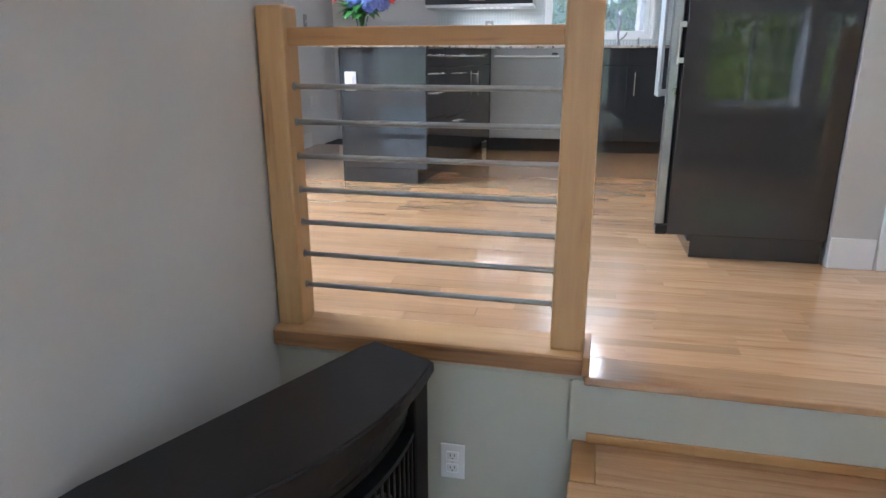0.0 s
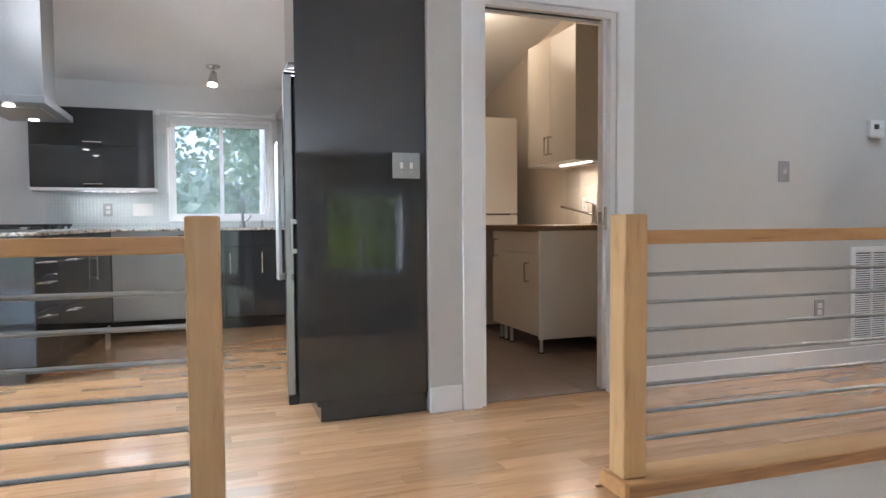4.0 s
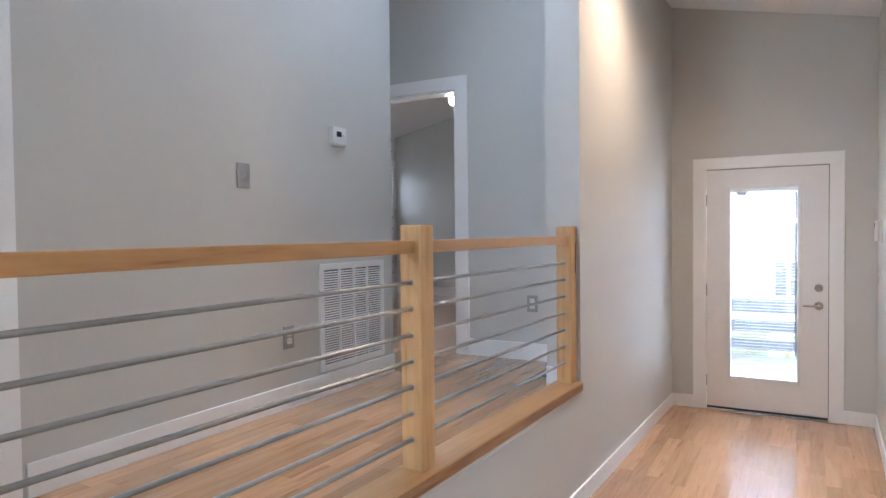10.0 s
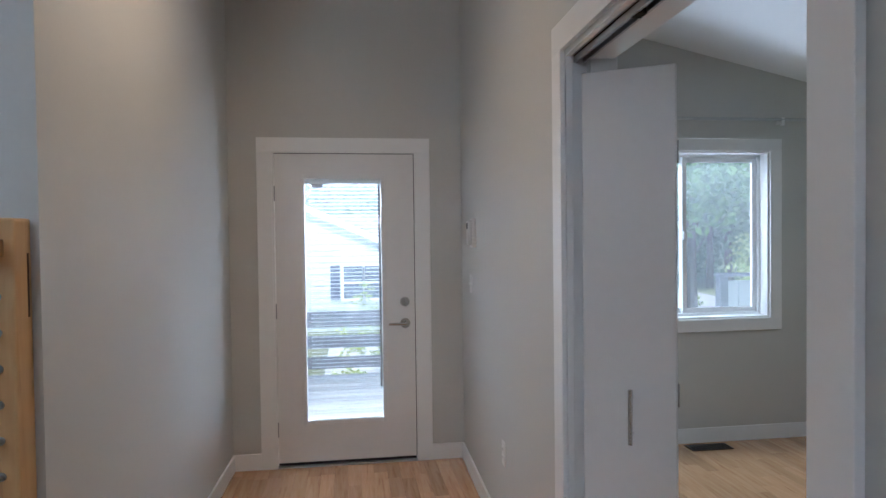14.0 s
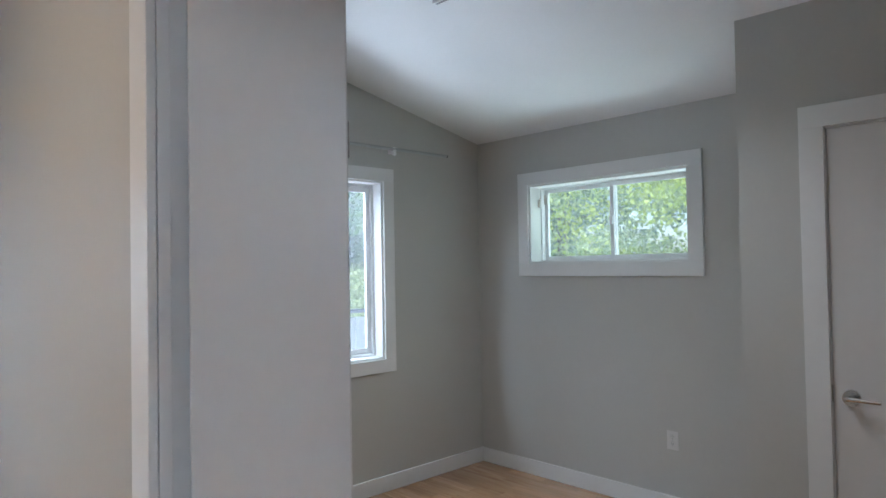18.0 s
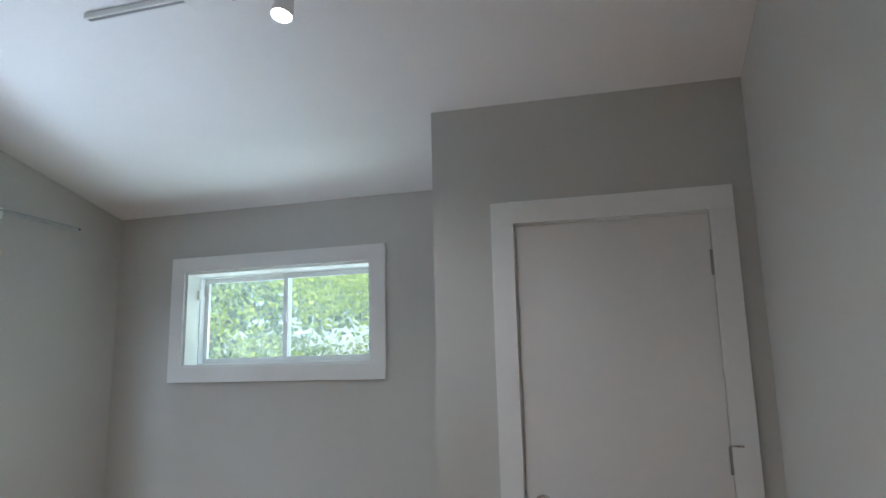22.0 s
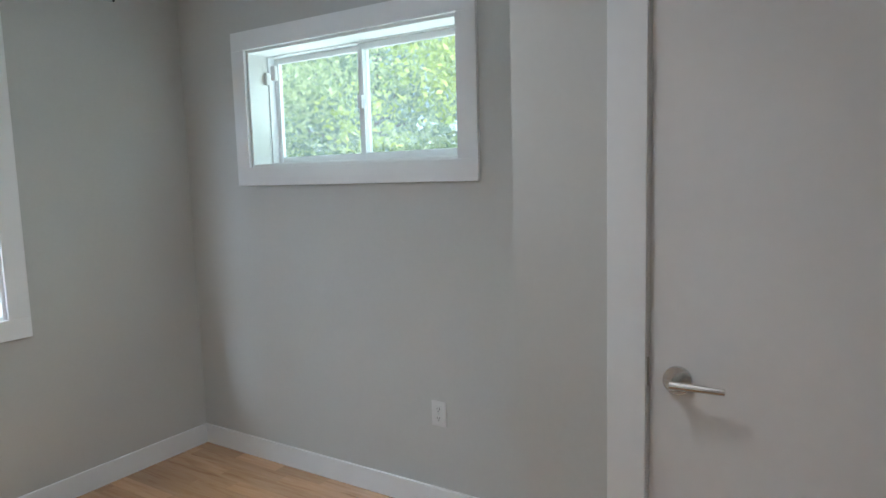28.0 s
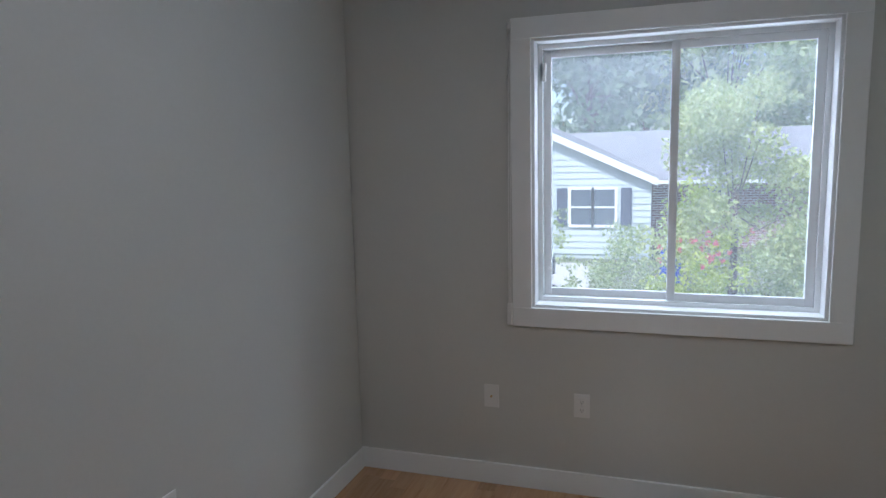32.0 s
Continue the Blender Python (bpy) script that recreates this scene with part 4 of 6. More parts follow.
# ---- kitchen ----
GRANITE, n, l, b = node_mat("granite")
co, vo, no = n.new("ShaderNodeTexCoord"), n.new("ShaderNodeTexVoronoi"), n.new("ShaderNodeTexNoise")
vo.inputs["Scale"].default_value, no.inputs["Scale"].default_value, no.inputs["Detail"].default_value = 55, 14, 8
l.new(co.outputs["Object"], vo.inputs["Vector"])
l.new(co.outputs["Object"], no.inputs["Vector"])
ra = n.new("ShaderNodeValToRGB")
ra.color_ramp.elements[0].position, ra.color_ramp.elements[0].color = 0.34, (0.20, 0.16, 0.13, 1)
ra.color_ramp.elements[1].position, ra.color_ramp.elements[1].color = 0.62, (0.62, 0.58, 0.52, 1)
k = ra.color_ramp.elements.new(0.48)
k.color = (0.52, 0.46, 0.38, 1)
mx = n.new("ShaderNodeMix")
mx.data_type = "FLOAT"
mx.inputs[0].default_value = 0.45
l.new(no.outputs["Fac"], mx.inputs[2])
l.new(vo.outputs["Color"], mx.inputs[3])
l.new(mx.outputs[0], ra.inputs[0])
l.new(ra.outputs[0], b.inputs["Base Color"])
b.inputs["Roughness"].default_value = 0.12

KF = 5.74
CT0, CT1 = U + 0.8355, U + 0.855


def pull_bar(parent, a, b, off, r=0.005):
    a, b, off = Vector(a), Vector(b), Vector(off)
    h = part("handle", rod(bmesh.new(), a + off, b + off, r, 10), CHROME, parent, "slim satin nickel bar handle")
    for t in (0.12, 0.88):
        q = a.lerp(b, t)
        part("handle_foot", rod(bmesh.new(), q, q + off, r * 0.8, 8), CHROME, h)


def unit(name, m, w, d, h, z0, fronts, label, mat=None, plinth=True, group="kitchen cabinets", toe=0.06):
    """A cabinet whose front is at local y=0 facing -y, from x=0 to w. fronts: (x0, x1, z0, z1, 'h'|'v'|'', handle place)."""
    mat = mat or GREY_CAB
    root = thing(name, m, label, "cabinet", group)
    part("body", cube(0.002, w - 0.002, 0.02, d, z0, z0 + h, bevel=0.002, seg=1), mat, root)
    if plinth:
        part("plinth", cube(0, w, toe, toe + 0.02, z0 - 0.1, z0), mat, root)
    for f in fronts:
        x0, x1, a, bz, kind = f[:5]
        fr = part("door" if kind != "h" else "drawer", cube(x0 + 0.0015, x1 - 0.0015, 0, 0.019, a + 0.0015, bz - 0.0015, bevel=0.002, seg=1), mat, root)
        if kind == "h":
            zz, cx = f[5], (x0 + x1) / 2
            pull_bar(fr, (cx - 0.07, 0, zz), (cx + 0.07, 0, zz), (0, -0.028, 0))
        elif kind == "v":
            xx, zz = f[5], f[6]
            if mat is CREAM:
                bow = part("handle", cube(xx - 0.007, xx + 0.007, -0.036, -0.029, zz - 0.068, zz + 0.068, bevel=0.0015, seg=1), CHROME, fr, "flat satin nickel bow handle")
                for z in (zz - 0.0615, zz + 0.0615):
                    part("handle_foot", cube(xx - 0.007, xx + 0.007, -0.029, -0.0002, z - 0.0065, z + 0.0065, bevel=0.0015, seg=1), CHROME, bow)
                continue
            pull_bar(fr, (xx, 0, zz - 0.09), (xx, 0, zz + 0.09), (0, -0.028, 0))
    return root


B0 = U + 0.10
# island: drawers face the cooking aisle
IX0, IX1, IY0 = -1.42, -0.885, 4.165
IA = 6.8
for k, (w, rows) in enumerate(((0.36, 4), (0.62, 3), (0.57, 2))):
    along = 0.02 + sum((0.36, 0.62, 0.57)[:k])
    zs = [B0, B0 + 0.30, B0 + 0.5, B0 + 0.62, B0 + 0.735] if rows == 4 else [B0, B0 + 0.28, B0 + 0.61, B0 + 0.735] if rows == 3 else [B0, B0 + 0.61, B0 + 0.735]
    fr = [(0, w, a, bz, "h", bz - 0.045) for a, bz in zip(zs, zs[1:])]
    if rows == 2:
        fr = [(0, w, zs[0], zs[1], "v", 0.10, zs[1] - 0.13), (0, w, zs[1], zs[2], "h", zs[2] - 0.045)]
    unit("island_cabinet", pose(IX1 + along * math.sin(radians(IA)), IY0 + along * math.cos(radians(IA)), 0, 0, 0, 90 - IA), w, IX1 - IX0 - 0.03, 0.735, B0, fr, "gloss charcoal island cabinet with bar handles", group="island cabinets")
ie = thing("island_end_panel", pose(0, 0, 0), "gloss charcoal end panel of the island", "panel")
part("panel", cube(IX0, IX1, IY0, IY0 + 0.018, U + 0.095, CT0, bevel=0.002, seg=1), GREY_CAB, ie)
part("back_panel", cube(IX0 - 0.018, IX0, IY0, KF, U + 0.0, CT0, bevel=0.002, seg=1), GREY_CAB, ie)
part("plinth", cube(IX0, IX1 - 0.06, IY0 + 0.004, IY0 + 0.02, U, U + 0.094), GREY_CAB, ie)
wt = bmesh.new()
quads(wt, [(x, y, z) for z in (CT0, CT1) for x, y in ((IX0 - 0.15, IY0 - 0.03), (IX1 + 0.03, IY0 - 0.03), (IX1 + 0.22, KF - 0.001), (IX0 - 0.15, KF - 0.001))], HEX)
bmesh.ops.bevel(wt, geom=wt.edges[:], offset=0.004, segments=2, affect="EDGES")
it = part("island_worktop", wt, GRANITE, None)
tagged(it, "speckled granite island worktop", "worktop")

# north run
unit("base_cabinet", pose(-0.70 - 0.03, KF, 0), 0.03, 0.62, 0.735, B0, [(0, 0.03, B0, B0 + 0.735, "")], "gloss charcoal corner cabinet")
unit("sink_cabinet", pose(-0.10, KF, 0), 1.0, 0.62, 0.735, B0, [(0.0, 0.5, B0 + 0.6, B0 + 0.735, ""), (0.5, 1.0, B0 + 0.6, B0 + 0.735, ""), (0, 0.26, B0, B0 + 0.6, "v", 0.22, B0 + 0.46), (0.26, 0.5, B0, B0 + 0.6, "v", 0.30, B0 + 0.46), (0.5, 1.0, B0, B0 + 0.6, "v", 0.56, B0 + 0.46)], "gloss charcoal sink cabinet with bar handles")
dw = thing("dishwasher", pose(-0.70, KF, 0), "stainless steel dishwasher between charcoal cabinets", "dishwasher")
part("door", cube(0.003, 0.597, -0.012, 0.02, B0 + 0.01, B0 + 0.735, bevel=0.004), DARK_STEEL, dw)
part("badge", cube(0.50, 0.545, -0.0135, -0.0115, B0 + 0.685, B0 + 0.70, bevel=0.001), BLACK, dw, "small black badge")
part("tub", cube(0.01, 0.59, 0.02, 0.58, B0, B0 + 0.73), DARK, dw)
h = part("handle", rod(bmesh.new(), (0.04, -0.05, B0 + 0.67), (0.56, -0.05, B0 + 0.67), 0.009, 12), STEEL, dw, "steel bar handle")
for x in (0.06, 0.54):
    part("handle_foot", rod(bmesh.new(), (x, -0.012, B0 + 0.67), (x, -0.05, B0 + 0.67), 0.008, 8), STEEL, h)
part("kick_plate", cube(0.0, 0.6, 0.05, 0.07, U, B0), DARK, dw)
nt = part("worktop", cube(-0.664, 1.19, KF - 0.03, 6.395, CT0, CT1, bevel=0.005), GRANITE, None)
tagged(nt, "speckled granite worktop under the kitchen window", "worktop")

uc = unit("wall_cabinet", pose(-1.32, 6.05, 0), 0.93, 0.345, 0.66, 1.84, [(0, 0.93, 2.185, 2.50, "h", 2.215), (0, 0.93, 1.84, 2.185, "h", 1.87)], "gloss charcoal wall cabinet with two flap doors", plinth=False)
part("light_shelf", cube(0, 0.93, 0.0, 0.34, 1.815, 1.839), TRIM, uc, "white underside shelf")
LED = glow("led_strip", (1.0, 0.93, 0.82), 1.3)
for k in range(7):
    part("led", rod(bmesh.new(), (0.38 + k * 0.06, 0.15, 1.811), (0.38 + k * 0.06, 0.15, 1.815), 0.011, 12), LED, uc, "glowing under-cabinet lamp")
al = new("under_cabinet_lamp", bpy.data.lights.new("under_cabinet_lamp", "AREA"))
al.data.shape, al.data.size, al.data.size_y, al.data.energy, al.data.color = "RECTANGLE", 0.5, 0.04, 0.35, (1, 0.93, 0.84)
al.matrix_world = pose(-0.76, 6.22, 1.808)
unit("wall_cabinet", pose(0.66, 5.85, 0), 0.54, 0.545, 0.62, 1.95, [(0, 0.27, 1.95, 2.57, "v", 0.24, 2.06), (0.27, 0.54, 1.95, 2.57, "v", 0.30, 2.06)], "gloss charcoal wall cabinet beside the window", plinth=False)

# mosaic backsplash of small glass tiles
TILE = plain("glass_mosaic", (0.58, 0.63, 0.63), 0.34, grain=0.12, scale=8, bump=0)
GROUT = plain("grout", (0.36, 0.39, 0.39), 0.8)
bs = bmesh.new()
areas = ((-1.28, -0.30, CT1, 1.815), (-0.30, 0.64, CT1, 1.548), (0.64, 1.19, CT1, 1.95), (-0.40, -0.315, 1.815, 2.35))
for ax0, ax1, az0, az1 in areas:
    nx, nz = int((ax1 - ax0) / 0.027), int((az1 - az0) / 0.027)
    for i in range(nx):
        for j in range(nz):
            x, z = ax0 + (ax1 - ax0) * i / nx, az0 + (az1 - az0) * j / nz
            w, hh = (ax1 - ax0) / nx - 0.004, (az1 - az0) / nz - 0.004
            quads(bs, [(x, 6.392, z), (x + w, 6.392, z), (x + w, 6.392, z + hh), (x, 6.392, z + hh), (x, 6.398, z), (x + w, 6.398, z), (x + w, 6.398, z + hh), (x, 6.398, z + hh)], ((0, 1, 2, 3), (0, 4, 5, 1), (3, 2, 6, 7), (0, 3, 7, 4), (1, 5, 6, 2)))
tagged(structure("backsplash", bs, TILE, "pale glass mosaic backsplash", category="backsplash"), kind="stuff")
structure("backsplash_grout", cube(-1.29, 1.19, 6.3962, 6.3992, CT1, 1.548), GROUT, "pale grout behind mosaic", category="backsplash")
for x, w in ((-0.80, 0.075), (-0.52, 0.165)):
    plate("wall_outlet", (x, 6.391, 1.66), "x", -1, w, 0.115, GREY_PLATE if w < 0.1 else PLASTIC, "outlet plate on the mosaic backsplash", "outlet", "outlet" if w < 0.1 else "toggle3")

# blind rail over the window
br2 = thing("roller_blind", pose(0, 0, 0), "slim white blind rail on brackets above the kitchen window", "blind rail")
part("head_rail", rod(bmesh.new(), (-0.395, 6.352, 2.535), (0.655, 6.352, 2.535), 0.013, 14), TRIM, br2)
part("roll", rod(bmesh.new(), (-0.29, 6.352, 2.50), (0.60, 6.352, 2.50), 0.010, 12), PLASTIC, br2, "rolled white fabric")
for x in (-0.375, 0.635):
    part("bracket", cube(x - 0.012, x + 0.012, 6.335, 6.398, 2.505, 2.56, bevel=0.003), TRIM, br2)
part("chain_box", cube(-0.30, -0.268, 6.345, 6.372, 2.40, 2.47, bevel=0.004), PLASTIC, br2)

# sink tap
tap = thing("kitchen_tap", pose(0.33, 6.22, CT1), "brushed steel gooseneck tap at the sink", "tap")
part("base", lathe([(0.027, 0), (0.027, 0.012), (0.02, 0.03), (0.016, 0.06)]), DARK_STEEL, tap)
pts = [(0, 0, 0.05), (0, 0, 0.2)] + [(0, -0.07 + 0.07 * math.cos(a), 0.2 + 0.07 * math.sin(a)) for a in np.linspace(0.3, 3.0, 8)] + [(0, -0.143, 0.15)]
part("spout", tube(pts, 0.012), DARK_STEEL, tap)
part("lever", tube([(0.02, 0, 0.05), (0.05, 0, 0.07), (0.075, 0, 0.11)], 0.006), DARK_STEEL, tap)
so = thing("soap_pump", pose(0.50, 6.2, CT1), "steel soap pump beside the tap", "soap pump")
part("stem", lathe([(0.016, 0), (0.016, 0.01), (0.008, 0.015), (0.008, 0.06)]), DARK_STEEL, so)
part("nozzle", tube([(0, 0, 0.058), (0, -0.05, 0.062)], 0.006), DARK_STEEL, so)

# cooktop with grates
ck = thing("cooktop", pose(-1.10, 4.90, CT1), "steel gas cooktop with black iron grates on the island", "cooktop")
part("tray", cube(-0.25, 0.25, -0.37, 0.37, 0, 0.012, bevel=0.004), STEEL, ck)
for gy in (-0.24, 0, 0.24):
    g = bmesh.new()
    for x in (-0.2, -0.07, 0.07, 0.2):
        box(g, x - 0.006, x + 0.006, gy - 0.11, gy + 0.11, 0.03, 0.045)
    for yy in (-0.1, 0, 0.1):
        box(g, -0.22, 0.22, gy + yy - 0.006, gy + yy + 0.006, 0.028, 0.043)
    for x in (-0.2, 0.2):
        for yy in (-0.1, 0.1):
            box(g, x - 0.008, x + 0.008, gy + yy - 0.008, gy + yy + 0.008, 0.012, 0.032)
    part("grate", g, BLACK, ck, "black iron grate")
    for x in (-0.12, 0.12):
        part("burner", lathe([(0.045, 0.012), (0.045, 0.02), (0.03, 0.027), (0.0, 0.027)], 16), BLACK, ck, "", Matrix.Translation((x, gy, 0)))

# island hood
hd = thing("range_hood", pose(0, 0, 0), "stainless steel island range hood with a square chimney", "range hood")
HX0, HX1, HY0, HY1, HZ = -1.235, -0.845, 4.38, 5.20, 2.25
part("canopy", cube(HX0, HX1, HY0, HY1, HZ, HZ + 0.045, bevel=0.003), DARK_STEEL, hd)
part("filter", cube(HX0 + 0.06, HX1 - 0.06, HY0 + 0.18, HY1 - 0.18, HZ - 0.004, HZ), plain("hood_filter", (0.45, 0.40, 0.34), 0.4, 0.8), hd, "mesh grease filter")
tap_bm = bmesh.new()
cx0, cx1, cy0, cy1 = -1.203, -0.925, 4.72, 5.08
quads(tap_bm, [(HX0 + 0.03, HY0 + 0.03, HZ + 0.045), (HX1 - 0.03, HY0 + 0.03, HZ + 0.045), (HX1 - 0.03, HY1 - 0.03, HZ + 0.045), (HX0 + 0.03, HY1 - 0.03, HZ + 0.045), (cx0, cy0, HZ + 0.07), (cx1, cy0, HZ + 0.07), (cx1, cy1, HZ + 0.07), (cx0, cy1, HZ + 0.07)], HEX)
part("cowl", tap_bm, DARK_STEEL, hd)
part("chimney", cube(cx0, cx1, cy0, cy1, HZ + 0.07, 3.06, bevel=0.003), DARK_STEEL, hd)
part("chimney_sleeve", cube(cx0 + 0.004, cx1 - 0.004, cy0 + 0.004, cy1 - 0.004, 3.055, 3.2), DARK_STEEL, hd)
for y in (HY0 + 0.12, HY1 - 0.12):
    part("hood_lamp", rod(bmesh.new(), (-1.06, y, HZ - 0.006), (-1.06, y, HZ - 0.001), 0.03, 18), BULB, hd, "glowing hood lamp")
    spot_lamp("hood_lamp", (-1.06, y, HZ - 0.02), (0, 0, -1), 1.4, (1, 0.92, 0.82), 100)

# ceiling spots over the kitchen; the second is unseen, added to light the landing
SPOTS = ((0.10, 5.95, (-0.1, -0.35, -1), 10, 165), (-1.3, 2.55, (0.2, 0.5, -1), 5, 165))
for x, y, aim, watts, cone in SPOTS:
    s = thing("ceiling_spot", pose(0, 0, 0), "chrome ceiling spot with a lit bulb above the kitchen", "ceiling light", "ceiling spots")
    part("rose", lathe([(0.055, -0.022), (0.06, -0.012), (0.06, 0.0)]), CHROME, s, "", Matrix.Translation((x, y, cz(y) - 0.004)))
    p = track_head(s, (x, y, cz(y) - 0.02), aim, 1.35, CHROME)
    spot_lamp("kitchen_spot_lamp", p, aim, watts, (1, 0.94, 0.86), cone, 0.8, 0.28)

# refrigerator in its charcoal surround
fp = thing("fridge_surround", pose(0, 0, 0), "tall gloss charcoal side panel and bridge of the refrigerator", "cabinet")
part("side_panel", cube(0.414, 1.012, 2.868, 2.89, U + 0.095, 3.3, bevel=0.002, seg=1), GREY_CAB, fp, "gloss charcoal side panel")
part("plinth", cube(0.509, 1.0, 2.880, 2.905, U, U + 0.094), GREY_CAB, fp)
part("plinth_return", cube(0.509, 0.529, 2.905, 3.75, U, U + 0.094), GREY_CAB, fp)
part("rear_panel", cube(0.509, 1.18, 3.80, 3.82, U, 3.2), GREY_CAB, fp)
bd = part("bridge_door", cube(0.475, 0.495, 2.895, 3.795, 2.205, 3.05, bevel=0.002, seg=1), GREY_CAB, fp)
part("bridge_body", cube(0.497, 1.18, 2.895, 3.795, 2.205, 3.06), GREY_CAB, fp)
h = part("handle", cube(0.392, 0.399, 2.905, 3.045, 2.235, 2.245, bevel=0.002), DARK_STEEL, bd, "dark steel bow handle")
for y in (2.912, 3.038):
    part("handle_foot", cube(0.392, 0.4748, y - 0.005, y + 0.005, 2.235, 2.245), DARK_STEEL, h)
fg = thing("refrigerator", pose(0, 0, 0), "stainless steel refrigerator with long bar handles", "refrigerator")
part("door_edge", cube(0.367, 0.4045, 2.903, 2.925, U + 0.128, 2.19, bevel=0.004, seg=2), DARK_STEEL, fg, "brushed steel door edge")
# dark filler paints the shade in the gap between door edge and panel
part("edge_gap_shade", cube(0.4048, 0.499, 2.908, 2.929, U + 0.13, 2.185), DARK, fg)
part("body", cube(0.50, 1.16, 2.905, 3.61, U + 0.06, 2.18, bevel=0.004), DARK, fg)
part("hinge_cap", cube(0.372, 0.44, 2.908, 2.93, 2.1925, 2.203, bevel=0.004), BLACK, fg, "black door hinge cap")
for z0, z1, y0, y1, hy in ((U + 0.10, 1.19, 2.93, 3.61, None), (1.20, 2.19, 2.93, 3.252, 3.215), (1.20, 2.19, 3.258, 3.61, 3.295)):
    d = part("door", cube(0.446, 0.485, y0, y1, z0, z1, bevel=0.008, seg=3), FRIDGE_STEEL, fg, "brushed steel door")
    part("gasket", cube(0.485, 0.499, y0 + 0.01, y1 - 0.01, z0 + 0.01, z1 - 0.01), DARK, d)
    if hy:
        hh = part("handle", rod(bmesh.new(), (0.372, hy, 1.26), (0.372, hy, 1.93), 0.010, 12), STEEL, d, "steel bar handle")
        for z in (1.275, 1.915):
            part("handle_foot", cube(0.372, 0.4465, hy - 0.009, hy + 0.009, z - 0.012, z + 0.012, bevel=0.003), STEEL, hh)
pull = part("side_pull", cube(0.388, 0.396, 2.872, 2.884, 1.40, 1.56, bevel=0.002), STEEL, fp, "small steel pull on the panel edge")
for z in (1.415, 1.545):
    part("pull_foot", cube(0.388, 0.415, 2.871, 2.885, z - 0.010, z + 0.010, bevel=0.002), STEEL, pull)
part("foot", cube(0.54, 0.60, 2.92, 2.97, U, U + 0.0598, bevel=0.01), BLACK, fg, "black levelling foot")
part("hinge_foot", cube(0.370, 0.4135, 2.88, 2.925, U + 0.09, U + 0.1275, bevel=0.004), BLACK, fg, "black lower door hinge")
part("foot", cube(0.54, 0.60, 3.54, 3.59, U, U + 0.0598, bevel=0.01), BLACK, fg, "black levelling foot")
part("grille", cube(0.5291, 0.5395, 2.91, 3.61, U + 0.02, U + 0.0595), BLACK, fg)

# vase of flowers
VX, VY = -1.33, 4.32
vs = thing("flower_vase", pose(VX, VY, CT1), "glass vase of blue hydrangeas and red lilies on the island", "vase")
part("vase", lathe([(0.038, 0), (0.042, 0.01), (0.03, 0.07), (0.034, 0.13), (0.046, 0.17), (0.043, 0.17), (0.03, 0.13), (0.026, 0.07), (0.036, 0.014), (0.0, 0.012)], 20), glass("vase_glass", (0.85, 0.95, 0.9)), vs, "clear glass vase")
STEM = plain("stem_green", (0.06, 0.16, 0.03), 0.5, grain=0.3)
LEAF = plain("leaf_green", (0.05, 0.17, 0.03), 0.45, grain=0.35, scale=30)
BLUE = plain("hydrangea_blue", (0.19, 0.25, 0.64), 0.6, grain=0.55, scale=45)
RED = plain("lily_red", (0.62, 0.05, 0.02), 0.5, grain=0.3, scale=40)


def petal_ball(bm, c, r, n, size, rng):
    for _ in range(n):
        v = Vector((rng.gauss(0, 1), rng.gauss(0, 1), rng.gauss(0.25, 1))).normalized()
        p = Vector(c) + v * r * rng.uniform(0.86, 1.05)
        q = v.to_track_quat("Z", "Y").to_matrix() @ Matrix.Rotation(rng.uniform(0, 6.28), 3, "Z")
        for k in range(4):
            a = Matrix.Rotation(k * math.pi / 2, 3, "Z")
            pts = [p + q @ (a @ Vector(o)) * size for o in ((0, 0, 0), (0.35, -0.3, 0.12), (0.85, 0, 0.2), (0.35, 0.3, 0.12))]
            quads(bm, [tuple(o) for o in pts], ((0, 1, 2, 3),))


rng = random.Random(4)
for c, r in (((-0.03, -0.05, 0.275), 0.072), ((0.085, -0.06, 0.255), 0.066), ((0.15, 0.01, 0.265), 0.06), ((0.0, 0.02, 0.40), 0.064), ((0.03, 0.06, 0.36), 0.06), ((-0.14, 0.01, 0.355), 0.052)):
    c, r = (c[0] * 0.85, c[1] * 0.85, 0.17 + (c[2] - 0.17) * 0.84), r * 0.86
    bm = bmesh.new()
    bmesh.ops.translate(bm, vec=c, verts=bmesh.ops.create_icosphere(bm, subdivisions=2, radius=r * 0.85)["verts"])
    petal_ball(bm, c, r, 190, 0.019, rng)
    part("hydrangea_head", bm, BLUE, vs, "blue hydrangea head")
    part("stem", tube([(-c[0] * 0.08, -c[1] * 0.08, 0.02), (c[0] * 0.12, c[1] * 0.12, 0.165), c], 0.004, 6), STEM, vs)
